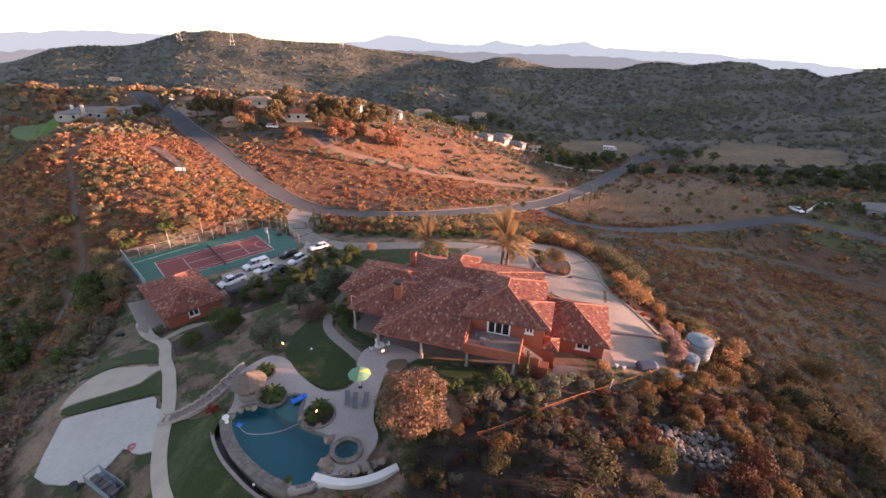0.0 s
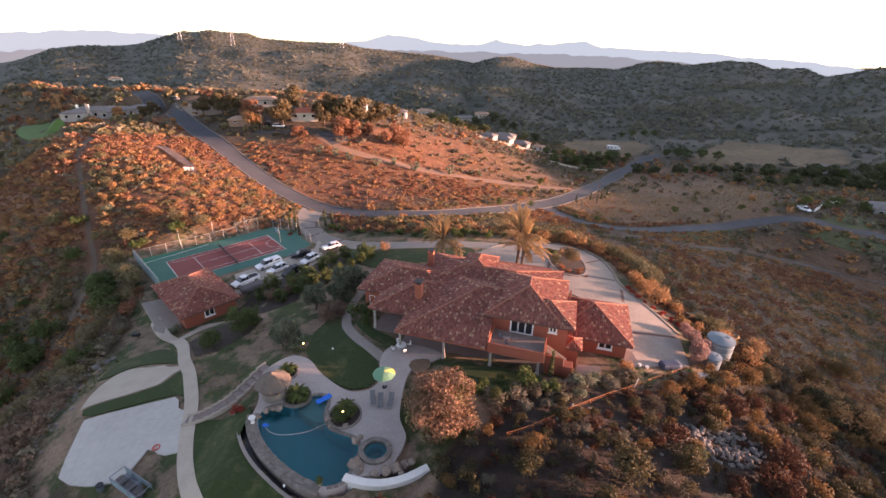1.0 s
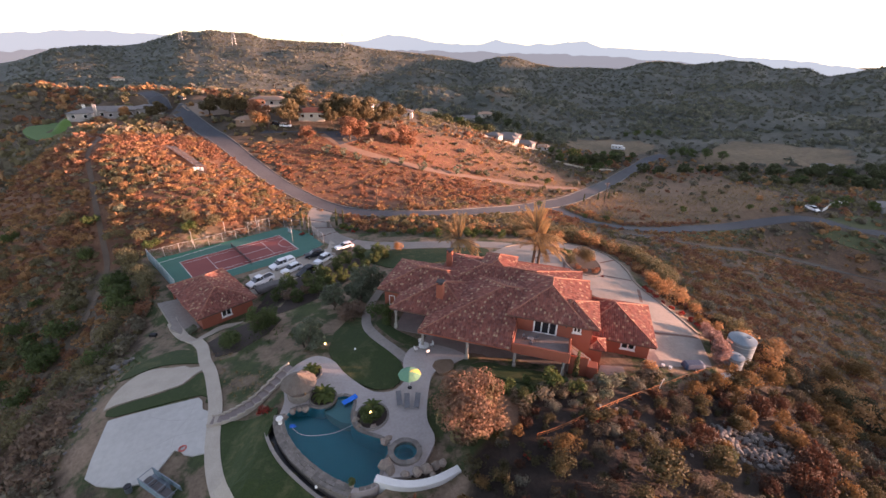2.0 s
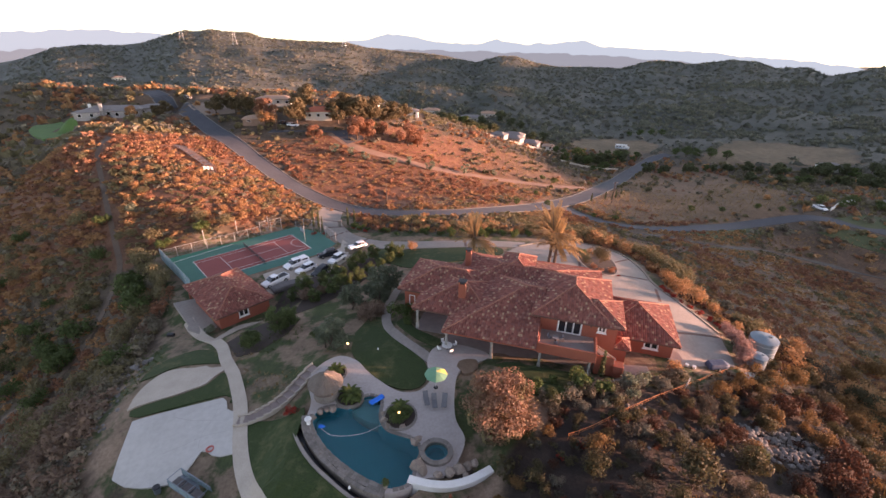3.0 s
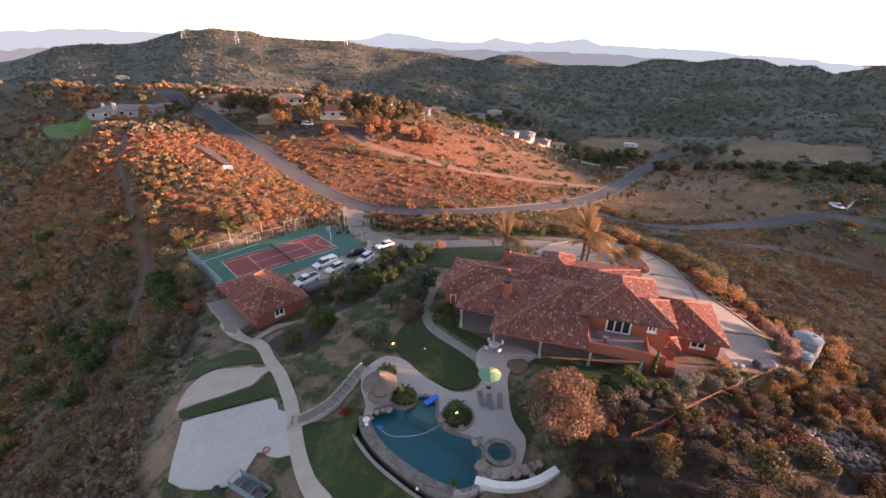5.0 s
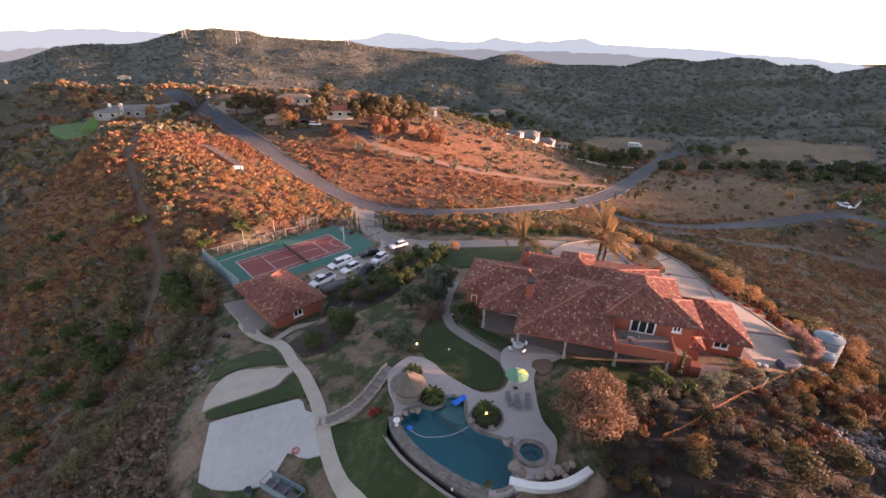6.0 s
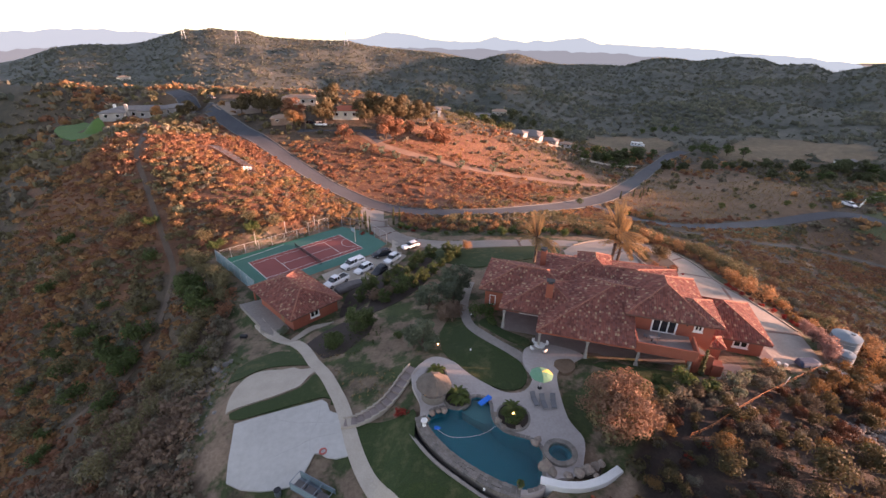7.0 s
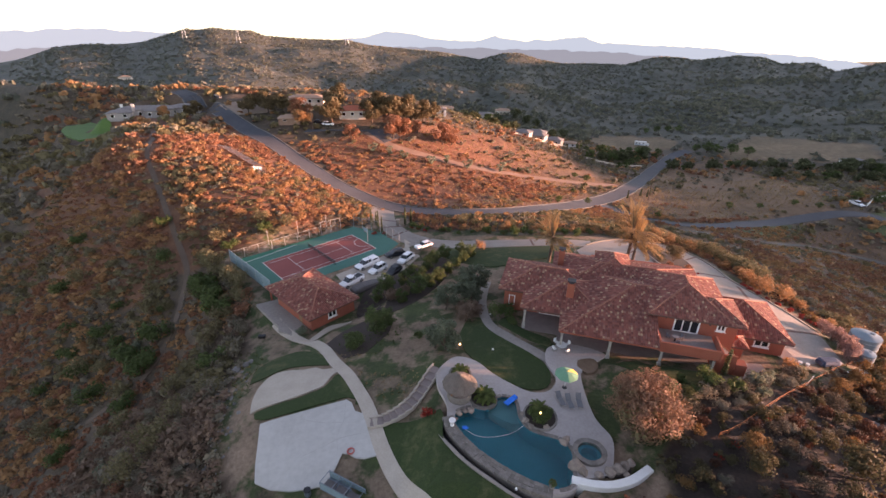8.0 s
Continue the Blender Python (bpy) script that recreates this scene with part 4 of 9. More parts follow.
def net_mat(name, colour, cells, wire):
    """See-through netting: a grid of threads with holes between them."""
    m, n, l, b = shade(name, 0.7)
    b.inputs["Base Color"].default_value = (*colour, 1)
    c = n.new("ShaderNodeTexCoord")
    sep = n.new("ShaderNodeSeparateXYZ")
    l.new(c.outputs["UV"], sep.inputs[0])
    outs = []
    for k in (0, 1):
        mul = n.new("ShaderNodeMath"); mul.operation, mul.inputs[1].default_value = 'MULTIPLY', cells
        fr = n.new("ShaderNodeMath"); fr.operation = 'FRACT'
        lt = n.new("ShaderNodeMath"); lt.operation, lt.inputs[1].default_value = 'LESS_THAN', wire
        l.new(sep.outputs[k], mul.inputs[0]); l.new(mul.outputs[0], fr.inputs[0]); l.new(fr.outputs[0], lt.inputs[0])
        outs.append(lt.outputs[0])
    mx_ = n.new("ShaderNodeMath"); mx_.operation = 'MAXIMUM'
    l.new(outs[0], mx_.inputs[0]); l.new(outs[1], mx_.inputs[1])
    l.new(mx_.outputs[0], b.inputs["Alpha"])
    return m


NETTING = net_mat("black_netting", (0.03, 0.03, 0.03), 8.0, 0.42)
CHAIN = net_mat("chain_link", (0.24, 0.26, 0.27), 7.0, 0.045)
SCREEN = net_mat("windscreen", (0.20, 0.29, 0.32), 6.0, 0.72)
STEEL = rough_mat("galvanised_steel", (0.38, 0.40, 0.41), (0.55, 0.57, 0.58), 2.0, 6, 0.45, 0.05, 0.01, 0.7)


def sheet(a, b, z0, z1, z2=None, z3=None):
    """An upright sheet of mesh from a to b, with metres as its UVs."""
    bm = bmesh.new()
    uv = bm.loops.layers.uv.new("UVMap")
    w = math.dist(a, b)
    f = bm.faces.new([bm.verts.new(p) for p in ((*a, z0), (*b, z0 if z2 is None else z2), (*b, z1 if z3 is None else z3), (*a, z1))])
    for lp, c in zip(f.loops, ((0, 0), (w, 0), (w, z1 - z0), (0, z1 - z0))):
        lp[uv].uv = c
    return bm


net = thing("tennis_net", court_pose, "sagging black tennis net between two posts", "tennis net")
part("netting", sheet((0, -6.2), (0, 6.2), 0.06, 0.98), NETTING, net)
part("tape", block(-0.03, 0.03, -6.2, 6.2, 0.95, 1.03), rough_mat("net_tape", (0.10, 0.10, 0.10), (0.22, 0.21, 0.21), 3.0), net)
for y in (-6.3, 6.3):
    part("net_post", rod((0, y, 0), (0, y, 1.12), 0.05), DARK_METAL, net)
hoop = thing("basketball_hoop", court_pose @ pose(HL + 0.6, -1.0, 0), "tall white pole with hoop beside the court", "basketball hoop")
part("pole", rod((0, 0, 0), (0, 0, 4.4), 0.06, 0.05), STEEL, hoop)
part("backboard", block(-0.5, -0.44, -0.9, 0.9, 2.9, 4.0, bevel=0.02), SCREEN, hoop)
part("arm", rod((0, 0, 3.2), (-0.45, 0, 3.3), 0.05), WHITE, hoop)
ring = bmesh.new()
for k in range(14):
    a, b = math.tau * k / 14, math.tau * (k + 1) / 14
    rod((-0.75 + 0.23 * math.cos(a), 0.23 * math.sin(a), 3.05), (-0.75 + 0.23 * math.cos(b), 0.23 * math.sin(b), 3.05), 0.02, None, 5, ring)
part("ring", ring, TIMBER, hoop)


def fence_run(name, label, pts, h, gap, mesh=CHAIN, top=True, m=court_pose):
    f = thing(name, m, label, "fence")
    for a, b in zip(pts[:-1], pts[1:]):
        d = math.dist(a, b)
        n = max(1, round(d / gap))
        for k in range(n + 1):
            if k < n or b == pts[-1]:
                x, y = a[0] + (b[0] - a[0]) * k / n, a[1] + (b[1] - a[1]) * k / n
                part("fence_post", rod((x, y, -0.5), (x, y, h + 0.05), 0.045, None, 6), STEEL, f)
        if top:
            part("top_rail", rod((*a, h), (*b, h), 0.03, None, 6), STEEL, f)
        part("mesh_panel", sheet(a, b, 0.02, h), mesh, f, "wire mesh panel")
    return f


fence_run("court_fence", "grey screened chain-link fence at the court end", [(-15.9, -8.5), (-16.8, 10.8)], 3.0, 3.1, SCREEN)
fence_run("court_fence", "chain-link fence between court and hillside", [(-16.8, 11.0), (6.0, 10.6)], 2.3, 3.2)
fence_run("court_fence", "tall chain-link fence between court and hillside", [(6.0, 10.6), (11.5, 10.2)], 3.4, 2.8)
fence_run("court_fence", "chain-link fence beside the drive", [(15.2, 9.6), (18.3, 1.6), (17.8, -6.9)], 3.0, 3.0)
for x, y, h in ((-6.7, 13.5, 3.7), (1.3, 13.9, 4.0), (9.4, 13.8, 3.4)):
    lp = thing("court_pole", court_pose @ pose(x, y, 0), "thin pale grey pole on the hillside above the court", "pole", "poles above the court")
    part("pole", rod((0, 0, -0.6), (0, 0, h), 0.07, 0.05), STEEL, lp)
    part("pole_cap", rod((0, 0, h), (0, 0, h + 0.08), 0.08, 0.04), STEEL, lp)
tagged(part("parking_court", slab([(-47.9, 76.5), (-45.2, 79.0), (-48.8, 84.6), (-35.0, 98.5), (-35.5, 103.5), (-30.5, 101.0), (-27.5, 97.4), (-31.5, 93.5), (-36.2, 83.0), (-41.0, 77.0)], -0.5, 0.09), GRAVEL, None), "beige paved parking court beside the tennis court", "driveway", kind="structure")

guest = thing("outbuilding", pose(-48.5, 63.4, 0, 0, 0, 46.5), "single-storey terracotta outbuilding with a tiled hip roof", "outbuilding")
GX, GY = 10.6, 16.0
part("wall", pierced(0.8, GX - 0.7, -1.0, 2.75, 0.9, 0.3, [(4.3, 5.9, 1.0, 2.2)]), STUCCO, guest, "terracotta stucco wall")
part("wall", block(GX - 1.0, GX - 0.7, 1.2, GY - 0.8, -1.0, 2.75), STUCCO, guest)
part("wall", block(0.8, 1.1, 1.2, GY - 3.5, -1.0, 2.75), STUCCO, guest)
part("wall", block(0.8, GX - 1.0, GY - 3.5, GY - 3.2, -1.0, 2.75), STUCCO, guest)
window(guest, 4.3, 5.9, 1.0, 2.2, 0.9, 2)
roof(guest, 0.0, GX, 0.0, GY, 2.85, 0.42)
for y in (GY - 0.6,):
    part("post", block(0.5, 0.8, y - 0.3, y, -0.3, 2.7, bevel=0.03), STUCCO, guest)
part("door", block(0.72, 0.8, 4.0, 5.0, 0.0, 2.1, bevel=0.02), TIMBER, guest, "brown timber door")
tagged(part("terrace", slab([(-61.5, 72.5), (-58.0, 74.5), (-49.6, 65.2), (-51.5, 62.8), (-54.6, 64.6), (-54.9, 65.6)], -0.6, 0.10), CONCRETE, None), "beige concrete terrace beside the outbuilding", "terrace", kind="structure")

# ---- pool terrace ----
DECK_Z, WATER_Z = 7.60, 7.42
DECKING = rough_mat("deck_concrete", (0.33, 0.29, 0.27), (0.46, 0.41, 0.385), 0.3, 10, 0.85, 0.15)
STONE = rough_mat("pool_stone", (0.13, 0.115, 0.10), (0.29, 0.255, 0.225), 0.9, 5, 0.8, 0.6, 0.05, random=0.3)
PLASTER = rough_mat("pool_plaster", (0.028, 0.205, 0.255), (0.055, 0.285, 0.34), 0.4, 8, 0.7, 0.1)
SHELF_PLASTER = rough_mat("shelf_plaster", (0.20, 0.25, 0.25), (0.30, 0.34, 0.34), 0.4, 8, 0.7, 0.1)
ROCK = rough_mat("boulder_rock", (0.18, 0.14, 0.115), (0.42, 0.34, 0.28), 0.9, 6, 0.9, 0.8, 0.08, random=0.35)
PALE_ROCK = rough_mat("pale_rock", (0.13, 0.120, 0.113), (0.29, 0.272, 0.258), 0.9, 6, 0.9, 0.8, 0.08, random=0.4)
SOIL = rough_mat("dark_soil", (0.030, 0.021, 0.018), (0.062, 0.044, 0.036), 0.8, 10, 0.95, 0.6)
POOL_WATER, wn_, wl_, wb_ = shade("pool_water", 0.04)
wb_.inputs["Base Color"].default_value, wb_.inputs["Transmission Weight"].default_value, wb_.inputs["IOR"].default_value = (0.48, 0.83, 0.86, 1), 1.0, 1.33
bumped(wn_, wl_, wb_, tex(wn_, wl_, "Noise", 1.6, 3).outputs["Fac"], 0.05, 0.05)

POOL = [(-24.2, 37.5), (-24.2, 38.6), (-23.5, 39.4), (-22.2, 39.8), (-20.6, 39.5), (-19.9, 40.1), (-19.4, 41.1), (-18.4, 41.7), (-17.2, 41.3), (-16.8, 40.4), (-16.8, 38.8), (-16.5, 37.6), (-15.7, 36.5), (-14.4, 35.9), (-12.9, 35.4),
        (-12.0, 34.5), (-11.8, 33.3), (-12.2, 32.4), (-12.3, 31.2), (-12.5, 30.3), (-13.1, 29.7), (-14.2, 29.4), (-15.5, 29.65), (-16.8, 30.25), (-18.7, 31.3), (-20.5, 32.7), (-22.2, 34.4), (-23.6, 36.2)]
POOL_LINE = bend(POOL + POOL[:1], 0.5)[:-1]


def scaled(outline, off):
    """An outline pushed outwards by off metres."""
    n, out = len(outline), []
    area = sum(a[0] * b[1] - b[0] * a[1] for a, b in zip(outline, outline[1:] + outline[:1]))
    s = 1 if area > 0 else -1
    for i, p in enumerate(outline):
        a, b = outline[i - 1], outline[(i + 1) % n]
        ln = math.hypot(b[0] - a[0], b[1] - a[1]) or 1
        out.append((p[0] + s * (b[1] - a[1]) / ln * off, p[1] - s * (b[0] - a[0]) / ln * off))
    return out


def ring_plate(outer, inners, z0, z1):
    """A plate with holes: top face, and skirts down its edges."""
    bm = bmesh.new()
    edges = []
    for loop in [outer] + inners:
        vs = [bm.verts.new((x, y, z1)) for x, y in loop]
        edges += [bm.edges.new((vs[i], vs[(i + 1) % len(vs)])) for i in range(len(vs))]
    bmesh.ops.triangle_fill(bm, use_beauty=True, use_dissolve=False, edges=edges)
    bnd = [e for e in bm.edges if e.is_boundary]
    r = bmesh.ops.extrude_edge_only(bm, edges=bnd)
    for v in r["geom"]:
        if isinstance(v, bmesh.types.BMVert):
            v.co.z = z0
    bmesh.ops.recalc_face_normals(bm, faces=bm.faces)
    if sum(f.normal.z * f.calc_area() for f in bm.faces if abs(f.normal.z) > 0.5) < 0:
        bmesh.ops.reverse_faces(bm, faces=bm.faces)
    return bm


SPA_C = (-10.0, 33.6)
DECK = bend([(-26.6, 45.4), (-25.6, 47.4), (-23.7, 49.0), (-21.2, 48.2), (-19.2, 45.9), (-17.2, 44.1), (-14.7, 42.5), (-12.3, 42.8), (-10.9, 45.2), (-11.6, 48.2), (-10.6, 51.3), (-7.0, 52.0), (-3.0, 49.9), (-5.3, 47.9), (-7.3, 46.3), (-7.9, 43.1),
             (-7.9, 38.5), (-6.9, 35.6), (-7.6, 33.0), (-8.6, 31.2), (-11.0, 30.6), (-12.0, 30.2), (-12.6, 29.4), (-14.1, 28.9), (-15.5, 29.0), (-16.8, 29.6), (-18.5, 30.6), (-20.4, 32.0), (-22.2, 33.8), (-23.8, 35.6), (-25.0, 37.6), (-25.2, 40.4), (-26.2, 43.0), (-26.6, 45.4)], 0.6)[:-1]
SPA_OUT = oval(*SPA_C, 1.35, 1.25)
tagged(part("pool_deck", ring_plate(DECK, [scaled(POOL_LINE, 0.02), oval(*SPA_C, 1.75, 1.65)], 6.4, DECK_Z), DECKING, None), "pale mauve-grey concrete pool deck", "pool deck", kind="structure")
# the land is dug out under the basin
dug = inside(mx.ravel(), my.ravel(), scaled(POOL_LINE, 0.3)) | inside(mx.ravel(), my.ravel(), oval(*SPA_C, 1.7, 1.6))
for i in np.nonzero(dug)[0]:
    ground.data.vertices[int(i)].co.z = 4.4
pool = thing("swimming_pool", pose(0, 0, 0), "free-form blue swimming pool with a stone edge", "swimming pool", kind="structure")
bm = bmesh.new()
low, high = [bm.verts.new((x, y, 6.5 - (x + 24) * 0.10)) for x, y in scaled(POOL_LINE, -0.25)], [bm.verts.new((x, y, DECK_Z)) for x, y in POOL_LINE]
bm.faces.new(low)
for i in range(len(low)):
    j = (i + 1) % len(low)
    bm.faces.new((low[i], low[j], high[j], high[i]))
bmesh.ops.recalc_face_normals(bm, faces=bm.faces)
bmesh.ops.reverse_faces(bm, faces=bm.faces)
part("basin", bm, PLASTER, pool, "blue plaster basin")
SHELF = [(-20.2, 39.6), (-19.7, 40.9), (-18.4, 41.68), (-17.2, 41.28), (-16.85, 40.4), (-16.85, 38.8), (-16.6, 37.8), (-17.7, 37.9), (-18.8, 38.5), (-19.6, 39.1)]
part("tanning_shelf", slab(SHELF, 5.0, 7.12), SHELF_PLASTER, pool, "shallow grey tanning shelf")
water = part("water", slab(POOL_LINE, WATER_Z - 0.002, WATER_Z), POOL_WATER, pool, "still blue water")
water.visible_shadow = False
hose = bend([(-23.2, 36.8), (-21.8, 35.8), (-20.0, 35.7), (-18.0, 36.2), (-16.4, 37.3)], 0.5)
part("cleaner_hose", tube([(x, y, WATER_Z + 0.02) for x, y in hose], [0.022] * len(hose), 5), WHITE, pool, "pale floating cleaner hose")
# stone edge of single blocks along the low side, gutter and outer ledge
EDGE = bend([(-25.1, 38.4), (-24.75, 36.9), (-23.6, 35.05), (-22.0, 33.25), (-20.1, 31.65), (-18.1, 30.3), (-16.3, 29.4), (-14.9, 28.95)], 0.42)
rng = random.Random(5)
for i in range(len(EDGE) - 1):
    a, b = EDGE[i], EDGE[i + 1]
    d = Vector((b[0] - a[0], b[1] - a[1], 0)).normalized()
    n = Vector((d.y, -d.x, 0))
    if n.dot(Vector((-1, -1, 0))) < 0:
        n = -n
    for k in range(3):
        c0, c1 = -0.50 + k * 0.42, -0.085 + k * 0.42 + rng.uniform(-0.04, 0.03)
        z = DECK_Z + 0.055 - k * 0.01 + rng.uniform(-0.025, 0.025)
        A, B = Vector((a[0], a[1], 0)), Vector((b[0], b[1], 0))
        q = [A + d * 0.006 + n * (c0 - 0.2), B - d * 0.006 + n * (c0 - 0.2), B - d * 0.006 + n * (c1 - 0.2), A + d * 0.006 + n * (c1 - 0.2)]
        part("stone", slab([(p.x + rng.uniform(-0.03, 0.03), p.y + rng.uniform(-0.03, 0.03)) for p in q], z - 0.35, z), STONE, pool)
for off, z0, z1, mat, nm in ((0.28, 5.0, 7.3, STONE, "weir_wall"), (0.86, 4.0, 6.3, rough_mat("wet_gutter", (0.012, 0.013, 0.015), (0.03, 0.03, 0.032), 1.0, 5, 0.3), "gutter"), (1.36, 4.0, 6.95, CONCRETE, "outer_ledge")):
    line = []
    for i, p in enumerate(EDGE):
        a, b = EDGE[max(i - 1, 0)], EDGE[min(i + 1, len(EDGE) - 1)]
        d = Vector((b[0] - a[0], b[1] - a[1], 0)).normalized()
        n = Vector((d.y, -d.x, 0))
        if n.dot(Vector((-1, -1, 0))) < 0:
            n = -n
        line.append((Vector((p[0], p[1], 0)) + n * off, n))
    hw = 0.25 if nm != "outer_ledge" else 0.17
    hw = 0.33 if nm == "gutter" else hw
    bm = bmesh.new()
    rows = []
    for c, n in line:
        zt = z1 if nm == "weir_wall" else ground_z(c.x - 0.6, c.y - 0.4) + (0.30 if nm == "outer_ledge" else -0.55)
        rows.append([bm.verts.new(((c + n * s).x, (c + n * s).y, z)) for s, z in ((-hw, z0), (-hw, zt), (hw, zt), (hw, z0))])
    for r, s in zip(rows[:-1], rows[1:]):
        for k in range(3):
            bm.faces.new((r[k], s[k], s[k + 1], r[k + 1]))
    bm.faces.new(rows[0]); bm.faces.new(rows[-1])
    bmesh.ops.recalc_face_normals(bm, faces=bm.faces)
    part(nm, bm, mat, pool, "stone weir wall" if nm == "weir_wall" else "")
edge_lawn = []
for a, b in zip(EDGE[:-6], EDGE[1:-5]):
    d = Vector((b[0] - a[0], b[1] - a[1], 0)).normalized()
    n = Vector((d.y, -d.x, 0))
    n = -n if n.dot(Vector((-1, -1, 0))) < 0 else n
    edge_lawn.append((a[0] + n.x * 2.1, a[1] + n.y * 2.1))
tagged(part("lawn", ribbon(edge_lawn, 0.66, 0.13, 1.2), GRASS, None), "strip of lawn along the pool ledge", "lawn", kind="structure")
low_side = (seg_dist(mx, my, EDGE)[0] < 1.0).ravel()
for i in np.nonzero(low_side)[0]:
    ground.data.vertices[int(i)].co.z = min(5.6, ground.data.vertices[int(i)].co.z)
# coping stones along the deck side
for i in range(0, len(POOL_LINE) - 1):
    a, b = POOL_LINE[i], POOL_LINE[(i + 1) % len(POOL_LINE)]
    if min(math.dist(a, e) for e in EDGE) < 1.2:
        continue
    d = Vector((b[0] - a[0], b[1] - a[1], 0)).normalized()
    n = Vector((-d.y, d.x, 0))
    A, B = Vector((a[0], a[1], 0)), Vector((b[0], b[1], 0))
    part("coping_stone", slab([((A + d * 0.015 + n * s).x, (A + d * 0.015 + n * s).y) if e == 0 else ((B - d * 0.015 + n * s).x, (B - d * 0.015 + n * s).y) for e, s in ((0, -0.06), (1, -0.06), (1, 0.34), (0, 0.34))], DECK_Z - 0.1, DECK_Z + 0.06), STONE, pool)

spa = thing("spa", pose(*SPA_C, 0), "round raised stone spa beside the pool", "spa")
part("spa_basin", ring_plate(oval(0, 0, 1.3, 1.22), [oval(0, 0, 0.85, 0.8)], 6.6, 7.45), PLASTER, spa)
part("spa_floor", slab(oval(0, 0, 1.3, 1.22), 6.5, 6.7), PLASTER, spa)
w = part("water", slab(oval(0, 0, 1.3, 1.22), 7.758, 7.76), POOL_WATER, spa)
w.visible_shadow = False
for k in range(18):
    a = [math.tau * (k + f) / 18 for f in (0.02, 0.98)]
    part("rim_stone", slab([(1.25 * math.cos(a[0]), 1.18 * math.sin(a[0])), (1.8 * math.cos(a[0]), 1.7 * math.sin(a[0])), (1.8 * math.cos(a[1]), 1.7 * math.sin(a[1])), (1.25 * math.cos(a[1]), 1.18 * math.sin(a[1]))], 7.0, 7.93 + (k % 3) * 0.02), STONE, spa)


def boulder_mesh(seed, mat, flat=0.7, fine=2):
    r = random.Random(seed)
    bm = bmesh.new()
    bmesh.ops.create_icosphere(bm, subdivisions=fine, radius=1)
    o = Vector((r.uniform(0, 50), r.uniform(0, 50), r.uniform(0, 50)))
    for v in bm.verts:
        k = 1 + 0.45 * noise.noise(v.co * 1.3 + o) + 0.12 * noise.noise(v.co * 3.1 + o)
        v.co = Vector((v.co.x * k, v.co.y * k * 0.85, v.co.z * k * flat))
    me = bpy.data.meshes.new("boulder")
    bm.to_mesh(me)
    bm.free()
    me.materials.append(mat)
    return me


BOULDERS = [boulder_mesh(k, ROCK) for k in range(4)]
PALE_BOULDERS = [boulder_mesh(k + 10, PALE_ROCK, 0.6, 1) for k in range(4)]


def boulder(x, y, z, size, k, label, pale=False, group="", name="boulder"):
    ob = new(name, (PALE_BOULDERS if pale else BOULDERS)[k % 4])
    ob.matrix_basis = pose(x, y, z, 0, 0, k * 67) @ Matrix.Diagonal((size, size, size, 1))
    return tagged(ob, label, name, group)


for k, (x, y, s) in enumerate(((-11.9, 32.0, 0.75), (-11.3, 31.3, 0.6), (-12.4, 34.9, 0.5), (-12.0, 35.4, 0.42), (-8.6, 31.3, 0.6), (-7.7, 31.6, 0.7), (-6.7, 32.1, 0.55), (-6.0, 32.4, 0.5), (-9.8, 31.0, 0.45), (-7.0, 31.0, 0.4),
                               (-23.7, 38.9, 0.42), (-23.0, 39.2, 0.36), (-22.3, 39.3, 0.45), (-24.2, 38.0, 0.35), (-16.1, 37.9, 0.45), (-15.6, 37.0, 0.4), (-13.9, 36.9, 0.4), (-16.3, 38.8, 0.38))):
    boulder(x, y, DECK_Z + 0.1 * s, s, k, "rounded brown boulder at the pool edge", group="boulders round the pool")
tagged(part("rock_pool", slab(oval(-8.4, 31.7, 2.2, 0.8, 20), 6.5, 7.5), SOIL, None), "dark rock bed behind the spa", "rock bed", kind="structure")
# white curved wall
wall_line = bend([(-12.7, 30.4), (-11.8, 30.15), (-10.4, 29.85), (-8.55, 29.85), (-6.45, 30.5), (-4.3, 31.75)], 0.4)
bm = bmesh.new()
rows = []
for i, p in enumerate(wall_line):
    a, b = wall_line[max(i - 1, 0)], wall_line[min(i + 1, len(wall_line) - 1)]
    d = Vector((b[0] - a[0], b[1] - a[1], 0)).normalized()
    n, c = Vector((-d.y, d.x, 0)), Vector((p[0], p[1], 0))
    rows.append([bm.verts.new(((c + n * s).x, (c + n * s).y, z)) for s, z in ((-0.5, 6.0), (-0.42, 7.8), (-0.36, 7.86), (0.36, 7.86), (0.42, 7.8), (0.42, 6.5))])
for r, s in zip(rows[:-1], rows[1:]):
    for k in range(5):
        bm.faces.new((r[k], s[k], s[k + 1], r[k + 1]))
bm.faces.new(rows[0]); bm.faces.new(rows[-1][::-1])
bmesh.ops.recalc_face_normals(bm, faces=bm.faces)
tagged(part("curved_wall", bm, WHITE, None, soft=False), "curved white rendered garden wall by the spa", "garden wall")

